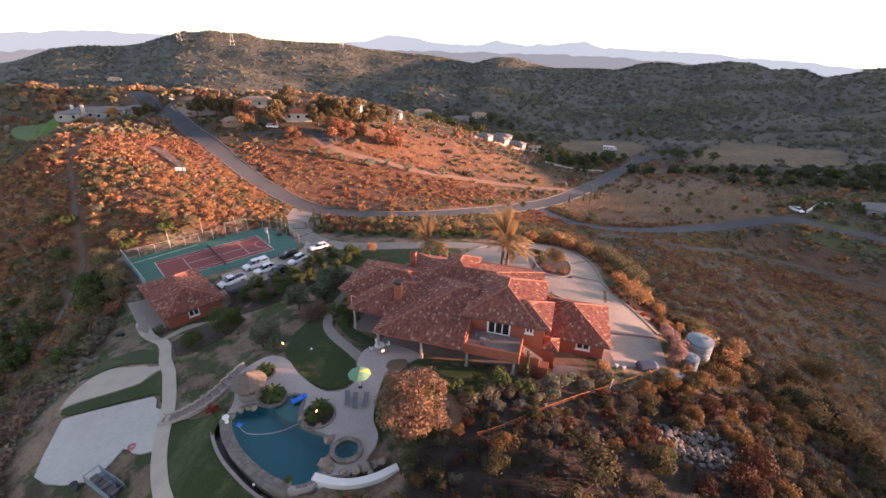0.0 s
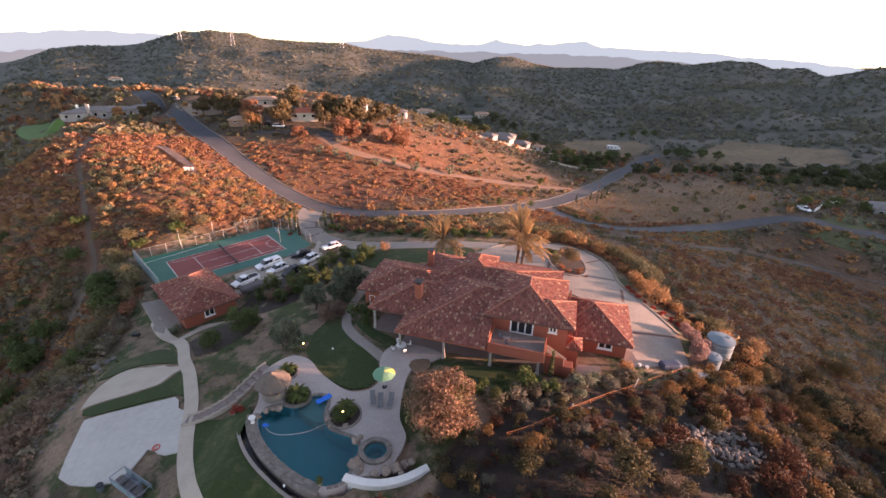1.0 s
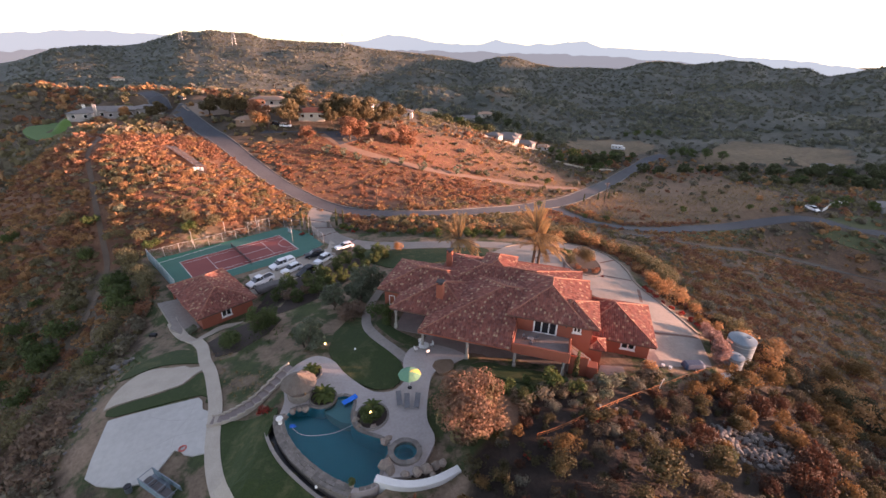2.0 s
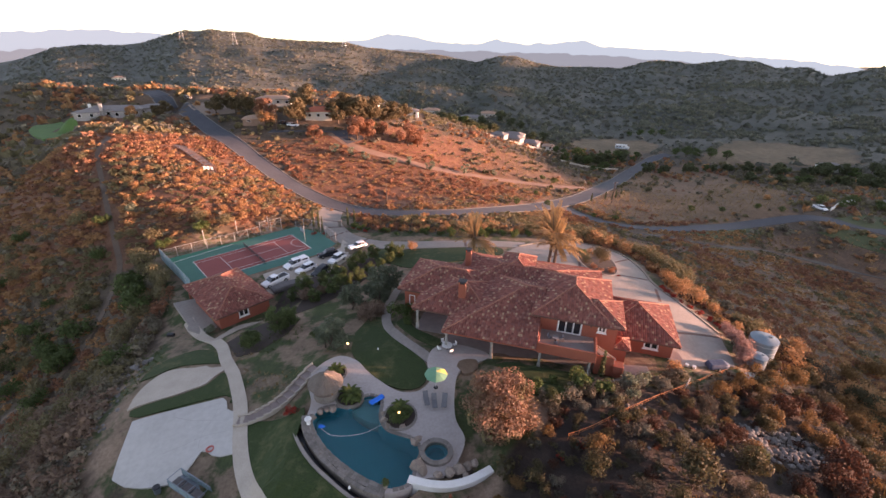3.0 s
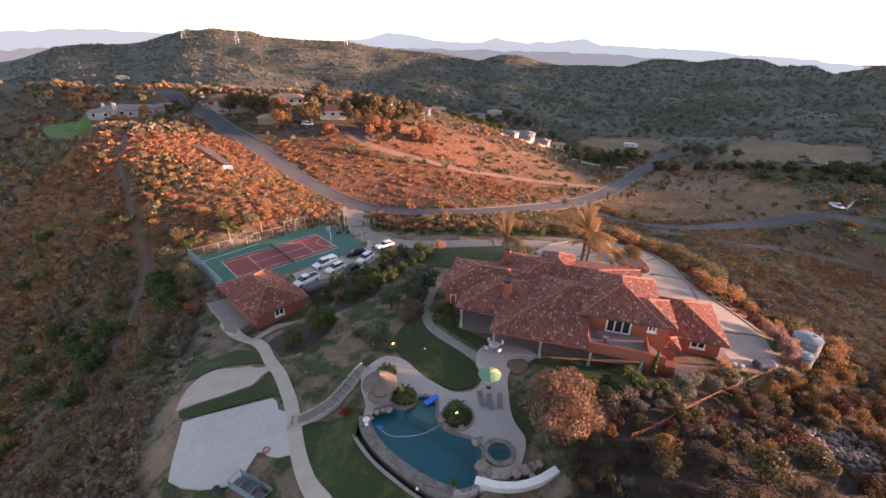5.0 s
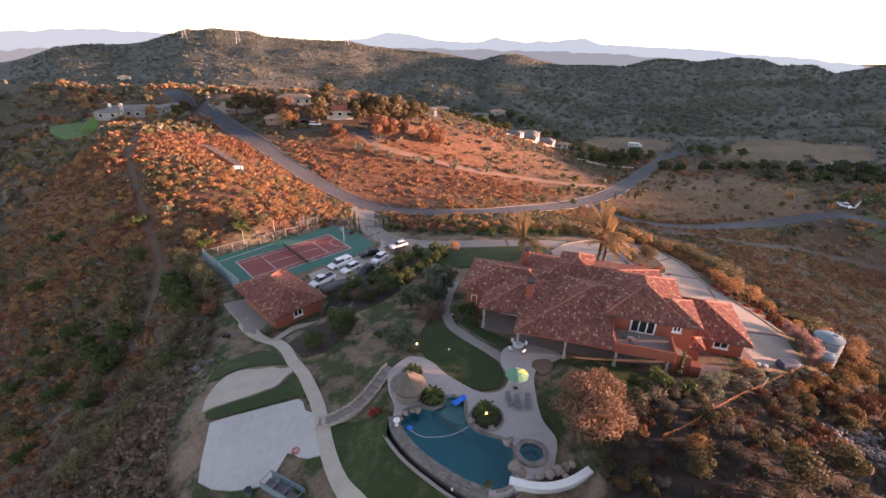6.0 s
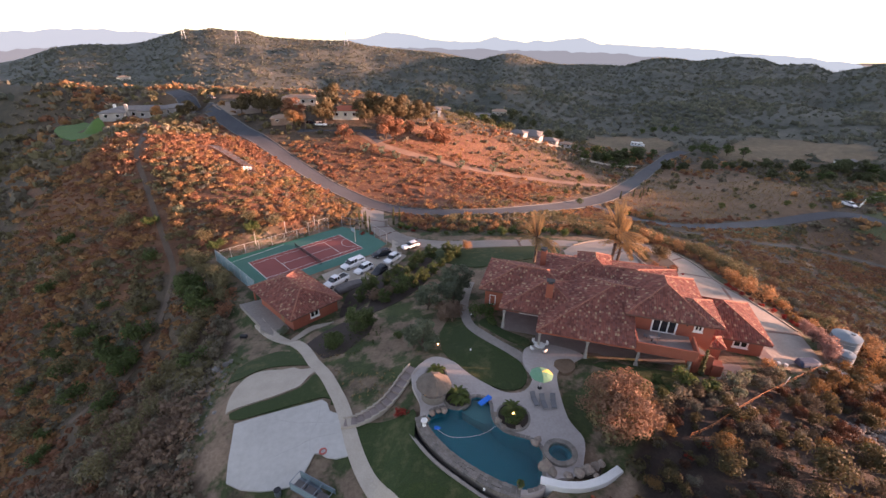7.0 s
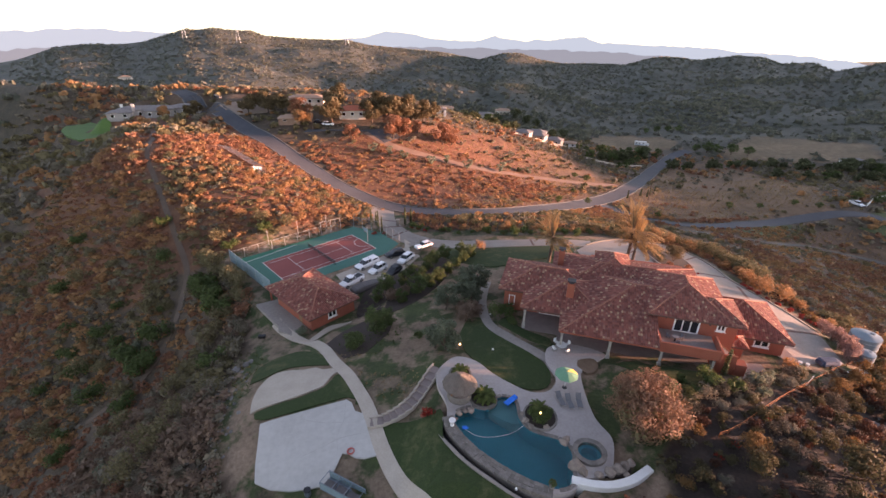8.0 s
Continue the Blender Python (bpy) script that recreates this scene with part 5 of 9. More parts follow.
# thatched shelter
THATCH = rough_mat("palm_thatch", (0.10, 0.080, 0.066), (0.21, 0.170, 0.142), 1.4, 10, 0.95, 0.9, 0.06)
pal = thing("thatched_shelter", pose(-23.6, 41.6, DECK_Z), "round thatched shelter on timber posts", "shelter")
rng = random.Random(11)
for tier in range(5):
    bm = bmesh.new()
    r0, r1 = 2.15 * (1 - tier / 5.2), 2.15 * (1 - (tier + 1.5) / 5.2)
    z0, z1 = 2.0 + tier * 0.26, 2.0 + (tier + 1.5) * 0.26
    seg = 44
    lo = [bm.verts.new((r0 * math.cos(k * math.tau / seg) * rng.uniform(0.95, 1.04), r0 * math.sin(k * math.tau / seg) * rng.uniform(0.95, 1.04), z0 + rng.uniform(-0.09, 0.05))) for k in range(seg)]
    hi = [bm.verts.new((max(r1, 0.05) * math.cos(k * math.tau / seg), max(r1, 0.05) * math.sin(k * math.tau / seg), z1)) for k in range(seg)]
    for k in range(seg):
        bm.faces.new((lo[k], lo[(k + 1) % seg], hi[(k + 1) % seg], hi[k]))
    part("thatch", bm, THATCH, pal, "grey-brown palm thatch")
for k in range(4):
    a = math.tau * (k + 0.5) / 4
    part("post", rod((1.4 * math.cos(a), 1.4 * math.sin(a), 0), (1.4 * math.cos(a), 1.4 * math.sin(a), 2.1), 0.09), TIMBER, pal)
part("counter", ring_plate(oval(0, 0, 1.5, 1.5, 24), [oval(0, 0, 1.05, 1.05, 24)], 0.0, 1.0), STONE, pal)

# umbrella, loungers, float, tables
def cloth(name, a, b):
    return rough_mat(name, a, b, 2.0, 8, 0.9, 0.1)


GREEN_CLOTH, YELLOW_CLOTH, GREY_CLOTH = cloth("green_cloth", (0.11, 0.26, 0.16), (0.16, 0.33, 0.21)), cloth("yellow_cloth", (0.60, 0.46, 0.10), (0.70, 0.55, 0.16)), cloth("grey_sling", (0.12, 0.12, 0.13), (0.20, 0.20, 0.21))
BLUE_FOAM = cloth("blue_foam", (0.0, 0.14, 0.62), (0.01, 0.20, 0.75))
umb = thing("patio_umbrella", pose(-10.3, 43.3, DECK_Z), "green patio umbrella with one yellow panel", "umbrella")
part("pole", rod((0, 0, 0), (0, 0, 2.55), 0.03), WHITE, umb)
part("base", rod((0, 0, 0), (0, 0, 0.1), 0.3, 0.26, 14), DARK_METAL, umb)
for k in range(8):
    a, b = math.tau * k / 8, math.tau * (k + 1) / 8
    bm = bmesh.new()
    p = [(0, 0, 2.62), (0.75 * math.cos(a), 0.75 * math.sin(a), 2.45), (0.75 * math.cos(b), 0.75 * math.sin(b), 2.45), (1.45 * math.cos(a), 1.45 * math.sin(a), 2.12), (1.38 * math.cos((a + b) / 2), 1.38 * math.sin((a + b) / 2), 2.14), (1.45 * math.cos(b), 1.45 * math.sin(b), 2.12)]
    v = [bm.verts.new(q) for q in p]
    bm.faces.new((v[0], v[1], v[2])); bm.faces.new((v[1], v[3], v[4])); bm.faces.new((v[1], v[4], v[2])); bm.faces.new((v[2], v[4], v[5]))
    part("canopy_panel", bm, YELLOW_CLOTH if k in (0,) else GREEN_CLOTH, umb, "yellow canopy panel" if k == 0 else "green canopy panel")


def lounger(x, y, turn):
    t = thing("sun_lounger", pose(x, y, DECK_Z, 0, 0, turn), "grey sling sun lounger on the pool deck", "lounger", "loungers by the umbrella")
    part("bed", block(-0.32, 0.32, -1.0, 0.35, 0.30, 0.36, bevel=0.02), GREY_CLOTH, t)
    bm = block(-0.32, 0.32, 0, 0.75, 0, 0.06)
    bmesh.ops.transform(bm, matrix=pose(0, 0.35, 0.31, 42), verts=bm.verts)
    part("backrest", bm, GREY_CLOTH, t)
    for px in (-0.3, 0.3):
        for py in (-0.9, 0.3):
            part("leg", rod((px, py, 0), (px, py, 0.31), 0.025, None, 6), STEEL, t)
    return t


for x, y, a in ((-11.4, 41.0, 12), (-10.4, 40.6, 6), (-9.2, 40.7, -4)):
    lounger(x, y, a)
fl = thing("pool_float", pose(-17.4, 40.9, DECK_Z + 0.07, 0, 0, 42), "bright blue foam pool float", "float")
part("float_body", block(-0.95, 0.95, -0.36, 0.36, 0, 0.13, bevel=0.06), BLUE_FOAM, fl)
part("pillow", block(0.62, 0.98, -0.3, 0.3, 0.11, 0.24, bevel=0.05), BLUE_FOAM, fl)


def garden_table(name, m, r, label, chairs=4, mat=None):
    t = thing(name, m, label, "table")
    part("tabletop", rod((0, 0, 0.68), (0, 0, 0.72), r, r, 22), mat or WHITE, t)
    part("pedestal", rod((0, 0, 0), (0, 0, 0.68), 0.12, 0.07, 10), DARK_METAL, t)
    for k in range(chairs):
        a = math.tau * (k + 0.3) / chairs
        c = thing("patio_chair", m @ pose((r + 0.45) * math.cos(a), (r + 0.45) * math.sin(a), 0, 0, 0, math.degrees(a) - 90), "pale metal patio chair at the round table", "chair", "patio chairs")
        part("seat", block(-0.24, 0.24, -0.24, 0.24, 0.42, 0.46, bevel=0.02), mat or WHITE, c)
        part("backrest", block(-0.24, 0.24, 0.2, 0.25, 0.46, 0.92, bevel=0.02), mat or WHITE, c)
        for px in (-0.2, 0.2):
            for py in (-0.2, 0.2):
                part("leg", rod((px, py, 0), (px, py, 0.42), 0.02, None, 5), DARK_METAL, c)


garden_table("garden_table", pose(-8.9, 51.0, DECK_Z + 0.0), 0.75, "round white garden table on the terrace", 4)
garden_table("balcony_table", house.matrix_basis @ pose(5.6, 0.6, UPPER), 0.45, "small round white table on the balcony", 3, GREY_CLOTH)
# planters with soil
for x, y, rx, ry in ((-23.4, 45.4, 1.25, 1.3), (-20.7, 41.2, 1.5, 1.4), (-14.3, 38.5, 1.75, 1.9)):
    b = thing("planting_bed", pose(x, y, 0), "round planting bed edged with stone on the deck", "planting bed", "beds in the pool deck")
    part("soil", slab(oval(0, 0, rx, ry), 7.2, DECK_Z + 0.1), SOIL, b, "dark soil")
    part("edging", ring_plate(oval(0, 0, rx + 0.22, ry + 0.22), [oval(0, 0, rx, ry)], 7.2, DECK_Z + 0.2), STONE, b, "low stone edging")
# stairs from the garden path up to the deck
stair = thing("garden_steps", pose(0, 0, 0), "long shallow garden steps with pale side walls", "steps", kind="structure")
SL = bend([(-34.4, 40.0), (-32.7, 40.1), (-31.2, 40.7), (-29.7, 41.7), (-28.5, 43.2), (-27.5, 45.0), (-26.4, 46.9)], 0.75)
z_lo, z_hi = ground_z(-34.4, 40.2) + 0.12, DECK_Z
for i in range(len(SL) - 1):
    a, b = SL[i], SL[i + 1]
    d = Vector((b[0] - a[0], b[1] - a[1], 0)).normalized()
    n = Vector((-d.y, d.x, 0))
    z = z_lo + (z_hi - z_lo) * (i + 0.5) / (len(SL) - 1)
    A, B = Vector((a[0], a[1], 0)) - d * 0.02, Vector((b[0], b[1], 0)) + d * 0.02
    part("step", slab([((p + n * s).x, (p + n * s).y) for p, s in ((A, -0.66), (B, -0.66), (B, 0.66), (A, 0.66))], z - 1.2, z), FLOOR_TILE, stair)
    for s in (-0.76, 0.76):
        part("side_wall", slab([((p + n * (s + o)).x, (p + n * (s + o)).y) for p, o in ((A - d * 0.2, -0.08), (B + d * 0.2, -0.08), (B + d * 0.2, 0.08), (A - d * 0.2, 0.08))], z - 1.2, z + 0.2), GRAVEL, stair)

# ---- vehicles ----
CAR_WHITE, cwn, cwl, cwb = shade("white_car_paint", 0.25)
cwb.inputs["Base Color"].default_value = (0.88, 0.88, 0.89, 1)
CAR_BLACK, cbn, cbl, cbb = shade("black_car_paint", 0.22)
cbb.inputs["Base Color"].default_value = (0.012, 0.014, 0.02, 1)
RUBBER = rough_mat("tyre_rubber", (0.012, 0.012, 0.012), (0.025, 0.025, 0.025), 4.0, 5, 0.9)
RED_LENS, rln, rll, rlb = shade("red_lens", 0.2)
rlb.inputs["Base Color"].default_value = (0.35, 0.01, 0.01, 1)
HEAD_LENS, hln, hll, hlb = shade("clear_lens", 0.1)
hlb.inputs["Base Color"].default_value = (0.6, 0.62, 0.62, 1)


def loft(stations, bm=None):
    """A body through cross-sections: (x, half width, z low, z high, shoulder)."""
    bm = bm or bmesh.new()
    rings = []
    for x, w, z0, z1, sh in stations:
        zs = z0 + (z1 - z0) * sh
        prof = [(-w * 0.94, z0), (-w, zs * 0.5 + z0 * 0.5), (-w * 0.985, zs), (-w * 0.80, z1 - 0.02), (-w * 0.5, z1), (w * 0.5, z1), (w * 0.80, z1 - 0.02), (w * 0.985, zs), (w, zs * 0.5 + z0 * 0.5), (w * 0.94, z0)]
        rings.append([bm.verts.new((x, y, z)) for y, z in prof])
    for a, b in zip(rings[:-1], rings[1:]):
        for k in range(10):
            bm.faces.new((a[k], a[(k + 1) % 10], b[(k + 1) % 10], b[k]))
    bm.faces.new(rings[0][::-1])
    bm.faces.new(rings[-1])
    bmesh.ops.recalc_face_normals(bm, faces=bm.faces)
    return bm


def wheels(t, xs, y, r):
    for x in xs:
        for s in (-1, 1):
            tyre = part("wheel", rod((x, s * (y - 0.13), r), (x, s * (y + 0.09), r), r, r, 16), RUBBER, t)
            part("rim", rod((x, s * (y - 0.1), r), (x, s * (y + 0.1), r), r * 0.62, r * 0.55, 12), STEEL, tyre)


def car(kind, m, paint, label, category):
    """kind: pickup, canopy (pickup with a covered bed), suv or hatch; the nose points along -x."""
    t = thing("car" if kind in ("suv", "hatch") else "pickup_truck", m, label, category, "vehicles in the parking court")
    big = kind in ("pickup", "canopy")
    ln, w, belt, top = (5.8, 1.0, 1.15, 1.92) if big else (4.75, 0.95, 1.02, 1.72) if kind == "suv" else (4.4, 0.9, 0.93, 1.48)
    h = ln / 2
    part("body", loft([(-h, w * 0.86, 0.42, 0.78, 0.7), (-h + 0.12, w * 0.95, 0.34, 0.92, 0.75), (-h + 1.0, w, 0.32, belt - 0.06, 0.82), (-h + 1.45, w, 0.32, belt, 0.85), (h - 0.5, w, 0.32, belt + 0.02, 0.85), (h - 0.1, w * 0.97, 0.36, belt, 0.8), (h, w * 0.9, 0.45, belt - 0.1, 0.8)]), paint, t)
    c0, c1 = -h + 1.35, (0.55 if kind == "pickup" else h - 0.25)
    if kind == "canopy":
        c1 = 0.75
    g0, g1 = c0 + 0.75, (c1 - 0.12 if big else c1 - 0.45)
    part("glasshouse", loft([(c0, w * 0.86, belt - 0.02, belt + 0.03, 0.5), (g0, w * 0.80, belt - 0.02, top - 0.07, 0.85), ((g0 + g1) / 2, w * 0.81, belt - 0.02, top - 0.04, 0.85), (g1, w * 0.80, belt - 0.02, top - 0.07, 0.85), (c1, w * 0.86, belt - 0.02, belt + 0.05, 0.5)]), DARK_GLASS, t, "dark car windows")
    part("roof_panel", loft([(g0 - 0.08, w * 0.66, top - 0.09, top - 0.04, 0.5), (g0 + 0.2, w * 0.72, top - 0.06, top, 0.5), (g1 - 0.1, w * 0.72, top - 0.06, top, 0.5), (g1 + 0.06, w * 0.66, top - 0.1, top - 0.05, 0.5)]), paint, t)
    for x in ((g0 + g1) / 2 - 0.05, g1 - 0.04):
        for s in (-1, 1):
            part("pillar", rod((x, s * w * 0.90, belt - 0.02), (x, s * w * 0.74, top - 0.05), 0.055, None, 6), paint, t)
    if kind == "canopy":
        part("bed_canopy", loft([(0.85, w * 0.93, belt, top - 0.06, 0.85), (h - 0.35, w * 0.93, belt, top - 0.06, 0.85), (h - 0.08, w * 0.92, belt, top - 0.3, 0.8)]), paint, t, "white canopy over the load bed")
        for s in (-1, 1):
            part("canopy_window", block(1.1, h - 0.5, s * w * 0.935 - 0.015, s * w * 0.935 + 0.015, belt + 0.2, top - 0.25), DARK_GLASS, t)
    if kind == "pickup":
        part("load_bed", block(0.75, h - 0.12, -w * 0.84, w * 0.84, belt - 0.02, belt + 0.035), DARK_METAL, t, "dark open load bed")
        for s in (-1, 1):
            part("bed_rail", block(0.7, h - 0.06, s * w * 0.90 - 0.05, s * w * 0.90 + 0.05, belt - 0.05, belt + 0.16, bevel=0.02), paint, t)
        part("tailgate", block(h - 0.14, h - 0.05, -w * 0.86, w * 0.86, belt - 0.05, belt + 0.15, bevel=0.02), paint, t)
    if kind == "suv":
        for s in (-1, 1):
            part("roof_rail", rod((g0 + 0.2, s * w * 0.66, top + 0.06), (g1 - 0.2, s * w * 0.66, top + 0.06), 0.025, None, 6), DARK_METAL, t)
    for s in (-1, 1):
        part("headlight", block(-h - 0.01, -h + 0.12, s * w * 0.68 - 0.15, s * w * 0.68 + 0.15, 0.66, 0.80, bevel=0.02), HEAD_LENS, t)
        part("tail_light", block(h - 0.10, h + 0.01, s * w * 0.80 - 0.08, s * w * 0.80 + 0.08, 0.72, 0.98, bevel=0.02), RED_LENS, t)
        part("mirror", block(c0 + 0.42, c0 + 0.58, s * (w + 0.09) - 0.1, s * (w + 0.09) + 0.1, belt + 0.02, belt + 0.16, bevel=0.03), paint, t)
    part("bumper", block(-h - 0.06, -h + 0.1, -w * 0.85, w * 0.85, 0.36, 0.58, bevel=0.04), DARK_METAL if big else paint, t)
    wheels(t, (-h + 0.95, h - 1.05), w - 0.06, 0.39 if big else 0.35)
    return t


PZ = 0.09
car("pickup", pose(-44.7, 80.9, PZ, 0, 0, 52), CAR_WHITE, "white pickup truck with an open dark bed", "truck")
car("canopy", pose(-42.7, 88.7, PZ, 0, 0, 48), CAR_WHITE, "white pickup truck with a covered bed", "truck")
car("suv", pose(-39.9, 86.6, PZ, 0, 0, 53), CAR_WHITE, "white sport utility car parked by the court", "car")
car("suv", pose(-36.4, 85.4, PZ, 0, 0, 62), CAR_BLACK, "glossy black sport utility car parked by shrubs", "car")
car("suv", pose(-36.9, 94.0, PZ, 0, 0, 30), CAR_BLACK, "black sport utility car beside the court fence", "car")
car("suv", pose(-34.2, 91.6, PZ, 0, 0, 60), CAR_WHITE, "white sport utility car at the end of the row", "car")
car("hatch", pose(-30.3, 96.6, ground_z(-30.3, 96.6) + 0.1, 0, 0, 38), CAR_WHITE, "white hatchback parked beside the drive", "car")
# covered boat on a trailer
COVER = rough_mat("grey_cover", (0.085, 0.075, 0.075), (0.16, 0.145, 0.145), 0.9, 6, 0.85, 0.5, 0.05)
boat = thing("boat_trailer", pose(-40.9, 78.6, PZ, 0, 0, 41), "boat under a dark grey cover on a trailer", "boat")
part("cover", loft([(-3.6, 0.95, 0.7, 1.35, 0.7), (-3.0, 1.15, 0.65, 1.6, 0.7), (-0.8, 1.2, 0.6, 1.75, 0.6), (1.4, 1.1, 0.6, 1.55, 0.6), (2.9, 0.6, 0.75, 1.35, 0.6), (3.6, 0.08, 1.0, 1.25, 0.6)]), COVER, boat, "taut dark grey cover")
part("hull", loft([(-3.5, 0.9, 0.55, 0.95, 0.6), (0.0, 1.0, 0.45, 0.95, 0.6), (2.6, 0.5, 0.55, 1.0, 0.6), (3.5, 0.06, 0.8, 1.05, 0.6)]), CAR_BLACK, boat)
for s in (-0.35, 0.35):
    part("trailer_rail", rod((-3.3, s * 2, 0.42), (4.6, s * 0.2, 0.42), 0.05), STEEL, boat)
wheels(boat, (-1.2,), 1.05, 0.33)
# far vehicles
car("suv", pose(-74.5, 191.8, ground_z(-74.5, 191.8) + 0.1, 0, 0, 175), CAR_WHITE, "small white car parked on the hilltop drive", "car")
car("suv", pose(-78.3, 192.6, ground_z(-78.3, 192.6) + 0.1, 0, 0, 170), CAR_BLACK, "dark car parked on the hilltop drive", "car")
car("suv", pose(-134.0, 222.5, ground_z(-134.0, 222.5) + 0.1, 0, 0, 150), CAR_BLACK, "dark car at the top of the road", "car")
car("pickup", pose(143.5, 172.0, ground_z(143.5, 172.0) + 0.1, 0, 0, 100), CAR_WHITE, "white pickup truck at a field gate", "truck")

# ---- plants ----
def np_mesh(name, verts, quads, mat):
    me = bpy.data.meshes.new(name)
    nv, nq = len(verts), len(quads)
    me.vertices.add(nv)
    me.vertices.foreach_set("co", np.asarray(verts, np.float32).ravel())
    me.loops.add(nq * 4)
    me.loops.foreach_set("vertex_index", np.asarray(quads, np.int32).ravel())
    me.polygons.add(nq)
    me.polygons.foreach_set("loop_start", np.arange(nq, dtype=np.int32) * 4)
    me.polygons.foreach_set("loop_total", np.full(nq, 4, np.int32))
    me.update(calc_edges=True)
    me.materials.append(mat)
    return me


def leaf_cloud(seed, blobs, n, size, droop=0.0, fill=0.35, up=0.25):
    """n leaf tufts, each a bent four-cornered blade, over and inside a set of blobs (x, y, z, rx, ry, rz)."""
    r = np.random.default_rng(seed)
    b = np.array(blobs, float)
    share = b[:, 3] * b[:, 4] + b[:, 4] * b[:, 5] + b[:, 3] * b[:, 5]
    pick = r.choice(len(b), n, p=share / share.sum())
    d = r.normal(size=(n, 3))
    d[:, 2] += up
    d /= np.linalg.norm(d, axis=1)[:, None]
    rad = np.where(r.random(n) < fill, r.uniform(0.4, 0.95, n), r.uniform(0.88, 1.12, n))
    c = b[pick, :3] + d * b[pick, 3:] * rad[:, None]
    nrm = d + r.normal(size=(n, 3)) * 0.4
    nrm /= np.linalg.norm(nrm, axis=1)[:, None]
    t = np.cross(nrm, r.normal(size=(n, 3)))
    t /= np.linalg.norm(t, axis=1)[:, None]
    t[:, 2] -= droop
    s = np.cross(nrm, t)
    L = (size * r.uniform(0.6, 1.4, n))[:, None]
    W = L * r.uniform(0.45, 0.8, n)[:, None]
    v = np.stack([c - t * L, c + s * W - nrm * L * 0.15, c + t * L, c - s * W - nrm * L * 0.15], 1).reshape(-1, 3)
    return v, np.arange(n * 4).reshape(n, 4)


LEAF = {
    "sage": leaf_mat("sage_leaf", (0.095, 0.085, 0.060), (0.235, 0.205, 0.150)),
    "olive": leaf_mat("olive_leaf", (0.074, 0.067, 0.036), (0.22, 0.185, 0.098)),
    "gold": leaf_mat("gold_leaf", (0.19, 0.105, 0.050), (0.43, 0.245, 0.118)),
    "rust": leaf_mat("rust_leaf", (0.13, 0.064, 0.040), (0.34, 0.165, 0.098)),
    "green": leaf_mat("green_leaf", (0.026, 0.044, 0.014), (0.095, 0.13, 0.042)),
    "dark": leaf_mat("dark_leaf", (0.030, 0.040, 0.020), (0.105, 0.118, 0.056)),
    "grey": leaf_mat("grey_leaf", (0.080, 0.098, 0.064), (0.22, 0.245, 0.17)),
    "bronze": leaf_mat("bronze_leaf", (0.095, 0.058, 0.040), (0.28, 0.160, 0.105), (0.10, 0.082, 0.042), 0.35, through=0.3),
    "pink": leaf_mat("pink_blossom", (0.11, 0.058, 0.050), (0.40, 0.26, 0.225)),
    "red": leaf_mat("red_blossom", (0.16, 0.020, 0.018), (0.34, 0.050, 0.035)),
    "straw": leaf_mat("straw", (0.16, 0.105, 0.05), (0.36, 0.25, 0.13)),
    "palm": leaf_mat("palm_leaf", (0.17, 0.105, 0.048), (0.40, 0.255, 0.115)),
    # far sage and olive leaves, paled and greyed in place of distance haze
    "far_sage": leaf_mat("hazed_sage_leaf", (0.105, 0.110, 0.090), (0.180, 0.178, 0.146), through=0.5),
    "far_olive": leaf_mat("hazed_olive_leaf", (0.084, 0.092, 0.072), (0.145, 0.150, 0.114), through=0.5),
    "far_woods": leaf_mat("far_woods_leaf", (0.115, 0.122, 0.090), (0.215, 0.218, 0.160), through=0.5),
    "olive_tree": leaf_mat("olive_tree_leaf", (0.052, 0.066, 0.042), (0.150, 0.172, 0.118)),
    "hill": leaf_mat("hill_tree_leaf", (0.050, 0.042, 0.022), (0.16, 0.122, 0.065)),
    "garden": leaf_mat("garden_tree_leaf", (0.028, 0.043, 0.017), (0.105, 0.138, 0.050)),
    "umber": leaf_mat("umber_leaf", (0.098, 0.066, 0.050), (0.265, 0.182, 0.132)),
    # near-bank leaves, all but green, darkened in colour in place of shade
    "bank_gold": leaf_mat("shaded_gold_leaf", (0.080, 0.046, 0.018), (0.210, 0.124, 0.050)),
    "bank_olive": leaf_mat("shaded_olive_leaf", (0.026, 0.024, 0.013), (0.090, 0.078, 0.038)),
    "bank_rust": leaf_mat("shaded_rust_leaf", (0.029, 0.013, 0.009), (0.088, 0.040, 0.024)),
    "bank_sage": leaf_mat("shaded_sage_leaf", (0.029, 0.026, 0.020), (0.084, 0.076, 0.057)),
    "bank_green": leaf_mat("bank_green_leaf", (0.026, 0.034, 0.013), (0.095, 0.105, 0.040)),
    "shadegrey": leaf_mat("shaded_grey_leaf", (0.063, 0.066, 0.052), (0.168, 0.168, 0.139)),
    "cycad": leaf_mat("cycad_leaf", (0.035, 0.055, 0.015), (0.11, 0.14, 0.04)),
}
BARK = rough_mat("bark", (0.07, 0.05, 0.038), (0.17, 0.125, 0.095), 2.0, 8, 0.95, 0.9, 0.06)


